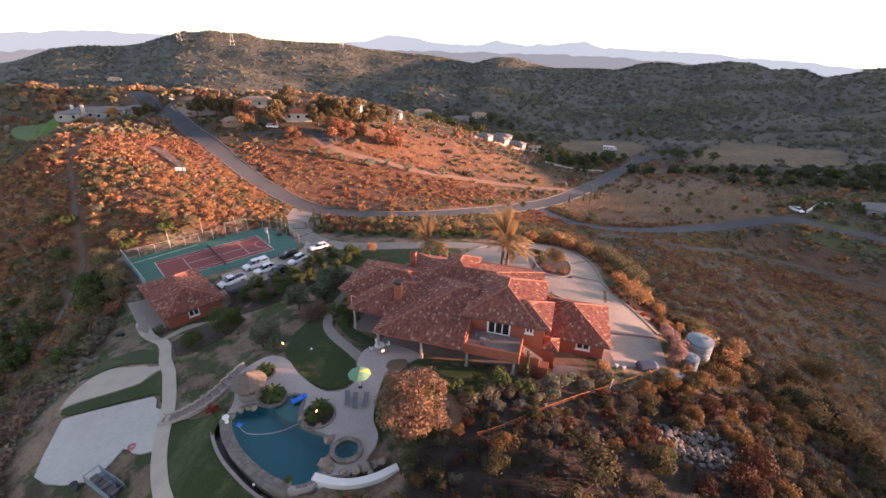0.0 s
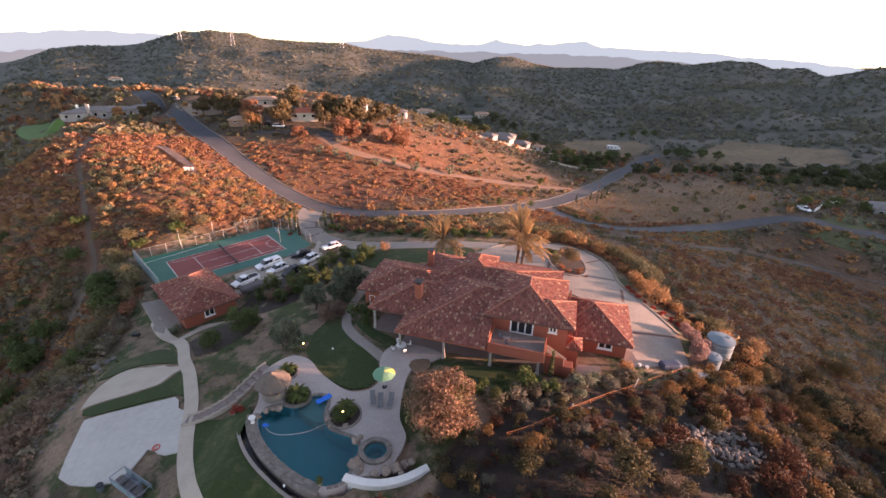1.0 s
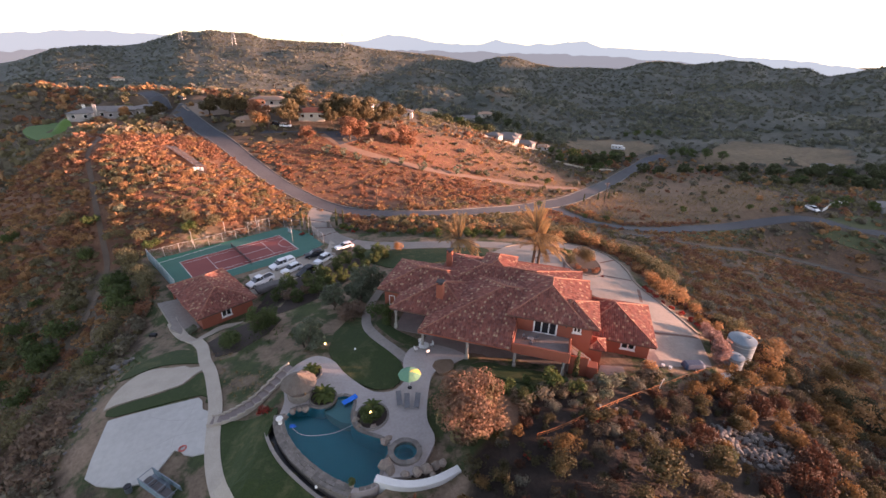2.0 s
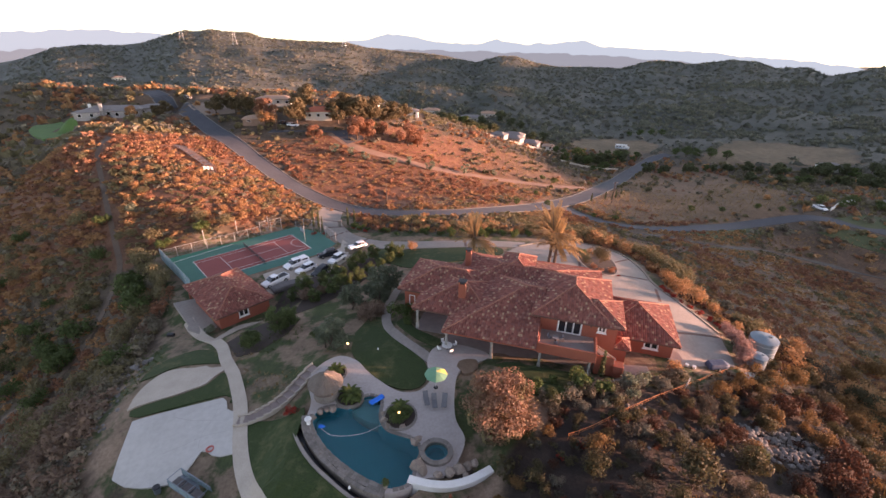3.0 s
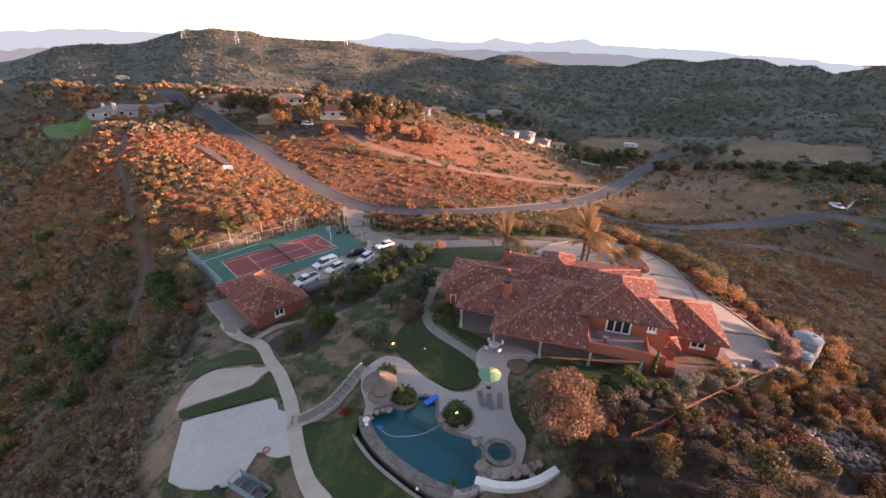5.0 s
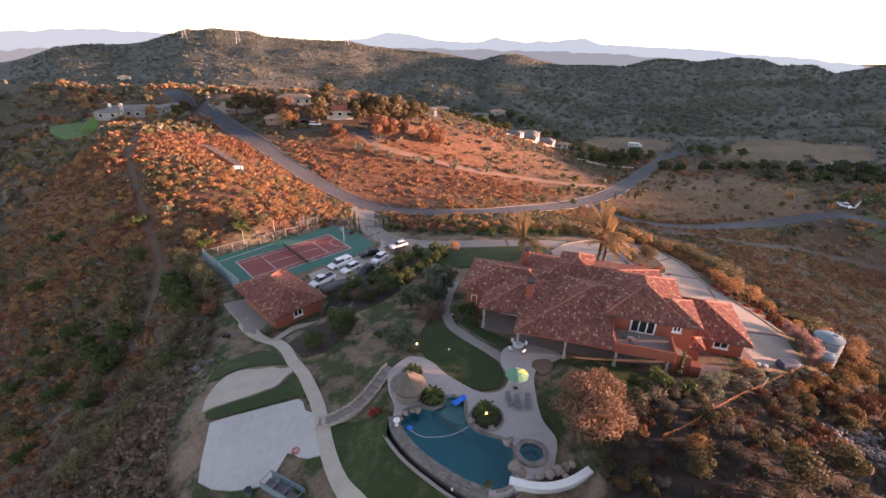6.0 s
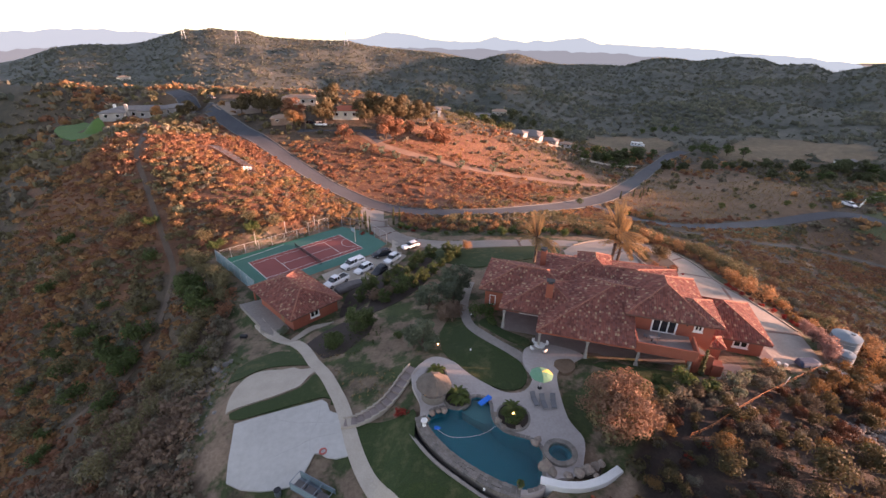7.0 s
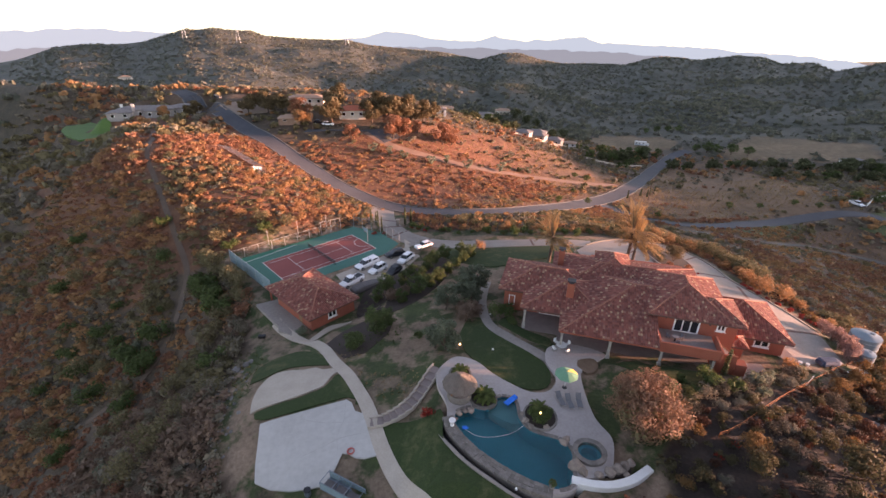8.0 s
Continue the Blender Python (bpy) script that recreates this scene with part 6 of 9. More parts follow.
def crown_blobs(seed, h, w, base, count, flat=0.7, lump=1.0):
    """Clumps of a crown: smaller blobs scattered in a larger one, with gaps between."""
    r = random.Random(seed)
    out = []
    for k in range(count):
        a, rr, zz = r.uniform(0, math.tau), math.sqrt(r.random()), r.uniform(-1, 1)
        k2 = math.sqrt(max(0.05, 1 - zz * zz * 0.8))
        s = r.uniform(0.22, 0.38) * lump
        out.append((math.cos(a) * rr * k2 * w * 0.78, math.sin(a) * rr * k2 * w * 0.78, base + (h - base) * (0.5 + zz * 0.40), w * s, w * s, w * s * flat))
    return out


def tree(name, seed, h, w, base, leaf, label, n=900, size=0.20, count=16, category="tree", trunk=0.16, droop=0.0, flat=0.75, limbs=5, lump=1.0):
    """A tree: tapered trunk, limbs, and a crown of many leaf tufts."""
    t = thing(name, pose(0, 0, 0), label, category)
    r = random.Random(seed)
    lean = (r.uniform(-0.2, 0.2), r.uniform(-0.2, 0.2))
    top = base + (h - base) * 0.45
    bm = tube([(0, 0, -0.3), (lean[0] * 0.3, lean[1] * 0.3, base * 0.5), (lean[0], lean[1], base + 0.1), (lean[0] * 1.5, lean[1] * 1.5, top)], [trunk * 1.25, trunk, trunk * 0.8, trunk * 0.35])
    part("trunk", bm, BARK, t, soft=True)
    blobs = crown_blobs(seed, h, w, base, count, flat, lump)
    bm = bmesh.new()
    for k in range(limbs):
        b = blobs[k]
        tube([(lean[0], lean[1], base * 0.85), ((lean[0] + b[0]) * 0.55, (lean[1] + b[1]) * 0.55, (base + b[2]) * 0.55), (b[0], b[1], b[2])], [trunk * 0.55, trunk * 0.35, trunk * 0.12], 5, bm)
    part("branchwork", bm, BARK, t)
    v, q = leaf_cloud(seed, blobs, n, size, droop)
    ob = new("crown", np_mesh("crown", v, q, LEAF[leaf]))
    ob.parent = t
    return t


def bush(seed, h, w, leaf, label, n=500, size=0.14, count=9, category="shrub", group="", name="shrub", droop=0.0):
    """A shrub with stems and leaf tufts down to the ground."""
    t = thing(name, pose(0, 0, 0), label, category, group)
    r = random.Random(seed)
    bm = bmesh.new()
    blobs = []
    for k in range(count):
        a, rr = r.uniform(0, math.tau), math.sqrt(r.random()) * w * 0.62
        s = w * r.uniform(0.28, 0.46)
        z = max(s * 0.55, h * (0.42 + 0.3 * r.random()) * (1 - 0.35 * (rr / w) ** 2))
        blobs.append((math.cos(a) * rr, math.sin(a) * rr, z, s, s, min(s, h * 0.38)))
        if k < 5:
            tube([(0, 0, -0.2), (math.cos(a) * rr * 0.5, math.sin(a) * rr * 0.5, z * 0.6), (math.cos(a) * rr, math.sin(a) * rr, z)], [0.05, 0.035, 0.015], 5, bm)
    part("branchwork", bm, BARK, t)
    v, q = leaf_cloud(seed, blobs, n, size, droop)
    v[:, 2] = np.maximum(v[:, 2], -0.1)
    ob = new("foliage", np_mesh("foliage", v, q, LEAF[leaf]))
    ob.parent = t
    return t


def put(t, x, y, size=1.0, turn=0.0, z=None, label="", group=""):
    c = copy_thing(t, pose(x, y, ground_z(x, y) - 0.05 if z is None else z, 0, 0, turn))
    c.scale = (size, size, size)
    return tagged(c, label, group=group)


def drop(t):
    """Takes away the pattern from which the copies were made."""
    for o in (*t.children_recursive, t):
        bpy.data.objects.remove(o)


def palm(h, seed, label, fronds=46, reach=3.3):
    t = thing("palm_tree", pose(0, 0, 0), label, "palm tree")
    r = random.Random(seed)
    bm = bmesh.new()
    pts, rad = [], []
    for k in range(15):
        f = k / 14
        pts.append((0.15 * math.sin(f * 2), 0, -0.3 + (h + 0.3) * f))
        rad.append((0.34 if k % 2 else 0.29) + (0.12 if f > 0.9 else 0) - 0.05 * f)
    tube(pts, rad, 10, bm)
    part("trunk", bm, BARK, t, "rough ringed palm trunk")
    top = Vector(pts[-1])
    verts, quads = [], []
    stalk = bmesh.new()
    for k in range(fronds):
        a, el = math.tau * k * 0.381966, radians(-30 + 112 * ((k * 0.618 + 0.3 * r.random()) % 1.0))
        ln = reach * r.uniform(0.85, 1.15)
        line, p, e = [top], Vector(top), el
        for s in range(7):
            p = p + Vector((math.cos(a) * math.cos(e), math.sin(a) * math.cos(e), math.sin(e))) * (ln / 7)
            e = max(e - radians(r.uniform(3, 7) * (0.3 + 0.3 * s)) * (0.8 if el > 0.9 else 1.25), -1.45)
            line.append(Vector(p))
        tube(line, [0.05, 0.045, 0.04, 0.034, 0.028, 0.022, 0.016, 0.01], 4, stalk)
        side = Vector((-math.sin(a), math.cos(a), 0))
        for s in range(26):
            f = 0.7 + 6.2 * s / 26
            i = min(int(f), 6)
            q = line[i].lerp(line[i + 1], f - i)
            fw = (line[i + 1] - line[i]).normalized()
            l2 = 0.10 * reach * math.sin(math.pi * (0.18 + 0.72 * s / 26)) + 0.1
            for sg in (-1, 1):
                out = (side * sg * 0.85 + fw * 0.55 + Vector((0, 0, r.uniform(-0.35, 0.25)))).normalized()
                b = len(verts)
                w = fw * 0.075
                verts += [q - w, q + out * l2 * 0.5 - w * 1.3 + Vector((0, 0, 0.02)), q + out * l2, q + out * l2 * 0.5 + w * 1.3]
                quads.append((b, b + 1, b + 2, b + 3))
    part("crownshaft", stalk, BARK, t)
    ob = new("fronds", np_mesh("fronds", np.array([tuple(v) for v in verts]), np.array(quads), LEAF["palm"]))
    ob.parent = t
    return t


p1 = palm(5.6, 3, "date palm with golden drooping fronds", 52, 5.2)
p1.matrix_basis = pose(-3.4, 83.5, ground_z(-3.4, 83.5))
p2 = palm(7.6, 4, "tall date palm with golden upright fronds", 58, 6.2)
p2.matrix_basis = pose(11.9, 81.5, ground_z(11.9, 81.5))
p3 = palm(5.2, 5, "second date palm close beside the taller one", 38, 5.6)
p3.matrix_basis = pose(12.8, 80.9, ground_z(12.8, 80.9))
for x, y in ((12.3, 81.2),):
    tagged(part("tree_ring", ring_plate(oval(x, y, 1.7, 1.7, 20), [oval(x, y, 1.45, 1.45, 20)], ground_z(x, y) - 0.3, ground_z(x, y) + 0.22), STONE, None), "low stone ring round a palm", "planter", "palm rings")
    tagged(part("ring_soil", slab(oval(x, y, 1.45, 1.45, 20), ground_z(x, y) - 0.3, ground_z(x, y) + 0.16), SOIL, None), "dark soil inside the palm ring", "soil", kind="structure")

# the large bronze-leaved tree by the spa
big = tree("tree", 21, 6.8, 4.8, 0.8, "bronze", "broad round tree with bronze leaves by the pool", 15000, 0.115, 95, trunk=0.28, flat=0.9, limbs=9, lump=0.62)
big.matrix_basis = pose(-3.2, 37.0, 7.0)
big.scale = (1.12, 1.12, 1.08)
inner = leaf_cloud(22, crown_blobs(22, 5.6, 3.6, 0.8, 16), 1700, 0.2)
ob = new("inner_leaves", np_mesh("inner_leaves", inner[0], inner[1], LEAF["olive"]))
ob.parent = big

# olive trees, dark fruit trees, shrubs of the garden
olive = tree("olive_tree", 31, 4.4, 2.1, 0.6, "olive_tree", "silvery grey-green olive tree on the slope", 2600, 0.13, 22)
for k, (x, y, s) in enumerate(((-25.2, 52.2, 1.15), (-26.8, 53.2, 0.9), (-25.2, 65.0, 1.15), (-21.8, 68.6, 1.3), (-19.4, 71.0, 1.25), (-20.6, 66.6, 1.0))):
    put(olive, x, y, s, k * 77, group="olive trees")
drop(olive)
fruit = tree("fruit_tree", 41, 4.2, 2.1, 0.3, "garden", "dense dark green fruit tree in the garden", 2400, 0.13, 36, lump=0.85)
for k, (x, y, s) in enumerate(((-36.3, 60.2, 1.15), (-34.8, 62.0, 0.8), (-36.6, 75.2, 1.0), (-30.3, 72.6, 1.0), (-28.8, 83.6, 0.85), (-26.5, 77.4, 0.75), (-25.3, 89.4, 0.8), (-19.5, 88.6, 0.8), (-21.6, 91.0, 0.75), (-22.9, 83.4, 0.6), (-32.4, 81.8, 0.65), (-33.6, 77.6, 0.75), (-27.6, 87.0, 0.75), (-33.2, 70.0, 0.7), (-28.2, 75.0, 0.8), (-24.6, 80.4, 0.7), (-30.4, 79.0, 0.8), (-21.2, 86.0, 0.65), (-38.2, 72.6, 0.7))):
    put(fruit, x, y, s, k * 53, label="dense dark green fruit tree by the parking court" if k > 1 else "", group="fruit trees")
drop(fruit)
shadow_shrub = bush(47, 2.3, 2.0, "umber", "dark purplish-brown shrub among the garden trees", 1500, 0.13, 14)
for k, (x, y, s) in enumerate(((-21.6, 60.8, 1.1), (-20.4, 62.8, 1.0), (-35.2, 72.0, 1.0), (-33.0, 73.6, 0.8), (-22.8, 63.6, 0.8))):
    put(shadow_shrub, x, y, s, k * 61, group="dark garden shrubs")
drop(shadow_shrub)
citrus = bush(45, 2.9, 1.9, "garden", "rounded green citrus bush on dark soil", 2400, 0.12, 16, name="citrus_bush")
for k, (x, y, s) in enumerate(((-39.6, 56.2, 1.05), (-29.5, 56.5, 0.45))):
    put(citrus, x, y, s, k * 40)
drop(citrus)
agave = bush(46, 1.0, 1.2, "grey", "low blue-green agave clump by the outbuilding", 700, 0.15, 9, name="agave_clump", category="agave")
put(agave, -50.3, 64.0, 1.0)
drop(agave)
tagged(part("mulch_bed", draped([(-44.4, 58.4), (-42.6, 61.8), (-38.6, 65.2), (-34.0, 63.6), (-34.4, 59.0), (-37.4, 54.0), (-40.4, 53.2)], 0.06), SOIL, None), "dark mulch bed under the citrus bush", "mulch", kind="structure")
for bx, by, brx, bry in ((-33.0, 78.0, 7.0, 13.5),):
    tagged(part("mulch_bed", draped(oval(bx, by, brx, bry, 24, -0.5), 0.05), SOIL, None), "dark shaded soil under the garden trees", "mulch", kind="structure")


def cypress(seed, h):
    t = thing("cypress_tree", pose(0, 0, 0), "slim dark cypress tree beside the gate", "cypress", "cypress trees at the gate")
    part("trunk", tube([(0, 0, -0.2), (0, 0, h * 0.8)], [0.1, 0.03]), BARK, t)
    v, q = leaf_cloud(seed, [(0, 0, h * (0.12 + 0.11 * k), 0.34 * (1 - (k / 9) ** 2), 0.34 * (1 - (k / 9) ** 2), h * 0.1) for k in range(8)], 420, 0.16, 0, 0.2)
    ob = new("foliage", np_mesh("foliage", v, q, LEAF["dark"]))
    ob.parent = t
    return t


cyp = cypress(51, 5.4)
for k, (x, y, s) in enumerate(((-45.0, 111.2, 1.0), (-43.0, 109.6, 1.05), (-41.9, 108.6, 0.85), (-36.1, 113.5, 1.0), (-34.6, 114.9, 0.9), (-44.0, 112.6, 0.8))):
    put(cyp, x, y, s, k * 31)
drop(cyp)

# shrubs of the foreground and along the drive: a few patterns, copied
KINDS = [("bush_sage", bush(61, 1.5, 1.25, "sage", "grey-green sage bush on the dry bank", 470, 0.108, 11, "sagebrush", name="sagebrush")), ("bush_gold", bush(62, 2.0, 1.5, "gold", "golden dry brush on the sunlit bank", 540, 0.108, 12, "dry bush", name="dry_bush")), ("bush_olive", bush(63, 1.9, 1.6, "olive", "olive-green chaparral bush on the dry bank", 540, 0.114, 12)),
         ("bush_rust", bush(64, 1.4, 1.2, "rust", "rust-brown dry bush on the bank", 470, 0.106, 11, "dry bush", name="dry_bush")), ("bush_grey", bush(65, 1.2, 1.1, "grey", "pale grey saltbush on the bank", 430, 0.106, 10, "sagebrush", name="sagebrush")), ("bush_green", bush(66, 2.2, 1.5, "green", "fresh green rounded shrub", 640, 0.13, 12))]
PAT = dict(KINDS)
rng = random.Random(77)
# planted rows: kind, line, spacing, size
for kind, line, gap, s0, label, grp in (
        ("bush_green", [(-34.5, 112.5), (-31.0, 109.0), (-26.0, 106.0), (-18.0, 104.2), (-8.0, 103.2), (3.0, 103.2), (11.0, 104.5)], 2.2, 0.85, "clipped green hedge shrub along the drive", "hedge beside the drive"),
        ("bush_sage", [(41.0, 104.0), (44.5, 95.0), (45.0, 86.0), (45.0, 78.0), (46.5, 71.0), (50.0, 65.0), (56.0, 60.0)], 3.0, 1.25, "grey-green sage bush beyond the forecourt", "brush round the forecourt"),
        ("bush_rust", [(48.0, 92.0), (48.5, 82.0), (49.5, 74.0), (53.0, 67.0), (60.0, 61.0)], 3.2, 1.3, "rust-brown dry bush beyond the forecourt", "brush round the forecourt"),
        ("bush_gold", [(50.0, 61.0), (54.0, 58.5), (60.0, 55.5), (66.0, 53.0)], 2.6, 1.5, "golden sunlit brush on the slope edge", "brush on the slope edge"),
        ("bush_olive", [(-67.1, 79.9), (-68.6, 75.2), (-68.3, 67.1), (-68.1, 60.1), (-66.7, 51.4), (-65.9, 45.3), (-66.7, 40.9)], 2.6, 1.35, "olive-green chaparral bush on the western bank", "bushes on the western bank"),
        ("bush_sage", [(-65.0, 74.0), (-65.3, 66.0), (-64.6, 58.0), (-63.0, 50.0), (-62.0, 43.0)], 3.4, 1.0, "grey-green sage bush on the western bank", "bushes on the western bank"),
        ("bush_green", [(-95.7, 77.0), (-85.6, 68.9), (-85.9, 80.4), (-94.3, 66.8), (-111.1, 84.7)], 9.0, 1.9, "broad green shrub on the western slope", "shrubs on the western slope"),
        ("bush_gold", [(-33.0, 116.5), (-29.0, 112.5), (-24.0, 109.0), (-16.0, 107.0), (-6.0, 106.2), (5.0, 106.4), (13.0, 107.0)], 2.3, 0.9, "golden sunlit brush along the drive", "brush beside the drive"),
        ("bush_olive", [(-24.0, 112.5), (-14.0, 110.5), (-3.0, 110.5), (8.0, 111.0), (18.0, 112.0)], 3.2, 1.1, "olive-green chaparral bush by the drive", "brush beside the drive"),
        ("bush_gold", [(17.0, 105.0), (25.0, 105.6), (32.0, 103.0), (36.2, 96.0), (36.8, 88.0), (36.4, 80.0), (36.6, 73.5), (38.8, 68.5), (41.2, 63.5)], 3.4, 1.3, "golden sunlit brush along the forecourt", "brush round the forecourt"),
        ("bush_olive", [(20.0, 107.5), (30.0, 108.0), (37.0, 103.0), (40.5, 95.0), (41.0, 86.0), (40.5, 78.0), (42.0, 71.0), (45.5, 65.0)], 2.5, 1.6, "olive-green chaparral bush by the forecourt", "brush round the forecourt"),
        ("bush_gold", [(44.0, 60.5), (48.0, 58.0), (53.0, 55.0), (59.0, 52.0), (66.0, 49.0)], 1.8, 1.6, "golden sunlit brush on the slope edge", "brush on the slope edge"),
        ("bush_olive", [(-66.5, 76.5), (-69.0, 80.0), (-72.0, 83.5), (-75.0, 87.0), (-79.0, 90.5), (-82.0, 94.0)], 2.4, 1.45, "dense olive-green bush below the court fence", "bushes below the court"),
        ("bush_green", [(-70.0, 74.5), (-73.5, 78.5), (-77.0, 82.5), (-81.0, 87.0)], 3.0, 1.6, "dense green bush below the court fence", "bushes below the court"),
        ("bush_sage", [(22.5, 47.5), (18.5, 45.8), (14.5, 43.5), (11.0, 42.0), (7.5, 40.6), (4.0, 40.2), (1.8, 41.0)], 1.7, 0.95, "grey-green garden shrub under the house", "shrubs under the house"),
        ("bush_grey", [(16.5, 44.2), (13.5, 42.2), (10.0, 41.0)], 1.9, 1.0, "pale grey garden shrub under the house", "shrubs under the house"),
        ("bush_green", [(6.0, 42.3), (9.5, 43.2), (2.0, 42.6)], 2.4, 0.85, "fresh green shrub under the balcony", "shrubs under the house")):
    pts = bend(line, gap)
    for x, y in pts:
        put(PAT[kind], x + rng.uniform(-1.1, 1.1), y + rng.uniform(-1.1, 1.1), s0 * rng.uniform(0.5, 1.4), rng.uniform(0, 360), label=label, group=grp)
for x, y, s, kind, label in ((22.6, 49.2, 1.0, "bush_gold", "yellow-green shrub below the garage window"), (21.4, 82.4, 0.85, "bush_rust", "low rust-coloured shrub on the drive island"), (22.6, 80.4, 0.75, "bush_rust", "low rust-coloured shrub on the drive island"), (24.4, 80.6, 0.8, "bush_rust", "low rust-coloured shrub on the drive island"), (25.8, 82.2, 0.7, "bush_rust", "low rust-coloured shrub on the drive island"), (21.3, 85.6, 0.9, "bush_olive", "low olive shrub on the drive island"), (21.6, 88.8, 0.95, "bush_olive", "low olive shrub on the drive island"), (21.8, 91.8, 0.85, "bush_green", "low green shrub on the drive island"), (21.4, 94.6, 0.7, "bush_rust", "low rust-coloured shrub on the drive island"), (24.6, 93.6, 0.8, "bush_gold", "low golden shrub on the drive island"), (26.8, 89.6, 0.7, "bush_gold", "low golden shrub on the drive island"),
                             (-17.0, 93.4, 1.1, "bush_gold", "round golden shrub on the lawn by the drive"), (-1.2, 79.8, 0.8, "bush_gold", "golden shrub behind the house"), (-8.5, 80.0, 0.9, "bush_sage", "pale shrub behind the house"), (5.5, 84.5, 0.7, "bush_rust", "rust shrub behind the house"), (-11.5, 79.4, 0.8, "bush_gold", "golden shrub behind the house"),
                             (-16.2, 59.6, 1.5, "bush_green", "dark green shrub beside the veranda"), (-14.9, 57.2, 0.7, "bush_green", "dark green shrub beside the veranda"), (12.6, 47.4, 0.6, "bush_green", "small green shrub by the stair"), (14.8, 48.3, 0.55, "bush_gold", "small potted shrub by the door")):
    put(PAT[kind], x, y, s, rng.uniform(0, 360), label=label)
tagged(part("island_kerb", ribbon(ISLAND + ISLAND[:1], 0.17, 0.26, 0.3, 2), CONCRETE, None), "pale kerb round the drive island", "kerb", kind="structure")
tagged(part("island_soil", draped(scaled(ISLAND, -0.1), 0.2, 0.3), SOIL, None), "dark soil of the drive island", "soil", kind="structure")
round_shrub = bush(79, 4.4, 2.8, "hill", "large round olive-brown shrub on the drive island", 2800, 0.11, 20)
round_shrub.matrix_basis = pose(24.3, 86.2, ground_z(24.3, 86.2))
tagged(part("forecourt_kerb", ribbon(bend([(8.0, 95.0), (13.5, 99.3), (19.0, 102.5), (25.6, 103.5), (30.2, 102.2), (33.4, 97.3), (34.1, 90.6), (33.4, 83.6), (32.5, 79.2), (32.7, 74.4), (34.3, 67.3), (35.8, 60.5)], 1.2), 0.3, 0.22, 0.4, 2), rough_mat("worn_tan_kerb", (0.17, 0.14, 0.11), (0.29, 0.24, 0.19), 0.3, 9), None), "pale beige kerb along the forecourt", "kerb", kind="structure")
# bougainvillea and red flowers along the forecourt
boug = bush(81, 2.9, 1.6, "pink", "tall pink-flowering hedge bush by the tanks", 1500, 0.10, 14, name="flowering_bush")
for k, (x, y, s) in enumerate(((37.0, 60.4, 0.95), (36.7, 58.3, 1.1), (36.3, 56.2, 1.15), (35.6, 54.3, 1.05), (35.0, 52.8, 0.9))):
    put(boug, x, y, s, k * 70, group="pink hedge by the tanks")
drop(boug)
redb = bush(82, 0.8, 0.8, "red", "low red-flowering bush along the drive edge", 260, 0.09, 6, name="flowering_bush")
for k, (x, y) in enumerate(bend([(32.6, 75.5), (33.2, 72.0), (34.6, 68.5), (36.2, 65.0), (37.2, 62.5)], 1.3)):
    put(redb, x + 0.4, y, rng.uniform(0.75, 1.15), k * 50, group="red flowers along the drive")
for x, y, s in ((-27.4, 39.4, 1.3), (-34.2, 110.6, 1.0), (-32.4, 109.2, 0.9), (-30.4, 107.6, 0.9), (11.6, 37.8, 0.8), (5.0, 33.6, 0.8), (2.6, 32.2, 0.7), (-43.6, 106.6, 1.1), (-41.2, 106.8, 0.8), (26.5, 84.0, 0.6), (25.7, 79.0, 0.6)):
    put(redb, x, y, s, x * 10, label="low red-flowering bush among the garden plants", group="red flowers")
drop(redb)
# cycads and small palms in the pool beds
cyc_blob = thing("cycad", pose(0, 0, 0), "bushy green cycad in a pool bed", "cycad", "cycads in the pool beds")
v_, q_ = [], []
rc = random.Random(9)
for k in range(34):
    a, el = math.tau * k * 0.381966, radians(rc.uniform(5, 75))
    p, e = Vector((0, 0, 0.35)), el
    for s in range(6):
        nx_ = p + Vector((math.cos(a) * math.cos(e), math.sin(a) * math.cos(e), math.sin(e))) * 0.22
        side = Vector((-math.sin(a), math.cos(a), 0)) * (0.13 * math.sin(math.pi * (0.2 + 0.75 * s / 6)) + 0.02)
        b = len(v_)
        v_ += [p - side, nx_ - side * 0.9, nx_ + side * 0.9, p + side]
        q_.append((b, b + 1, b + 2, b + 3))
        p, e = nx_, e - radians(17)
part("trunk", rod((0, 0, -0.1), (0, 0, 0.45), 0.16, 0.13), BARK, cyc_blob)
ob = new("fronds", np_mesh("fronds", np.array([tuple(v) for v in v_]), np.array(q_), LEAF["cycad"]))
ob.parent = cyc_blob
for k, (x, y, s) in enumerate(((-23.5, 45.5, 1.0), (-20.6, 41.3, 1.25), (-14.3, 39.3, 1.15), (-20.0, 40.8, 0.8), (-23.0, 46.0, 0.8))):
    put(cyc_blob, x, y, s, k * 60, z=DECK_Z + 0.1)
drop(cyc_blob)
for x, y, s in ((-14.4, 37.6, 0.75), (-15.0, 38.6, 0.6), (-13.7, 38.3, 0.65), (-20.9, 41.8, 0.5), (-23.6, 44.6, 0.5)):
    put(PAT["bush_green"], x, y, s, x * 30, z=DECK_Z, label="low dark green shrub in a pool bed", group="shrubs in the pool beds")

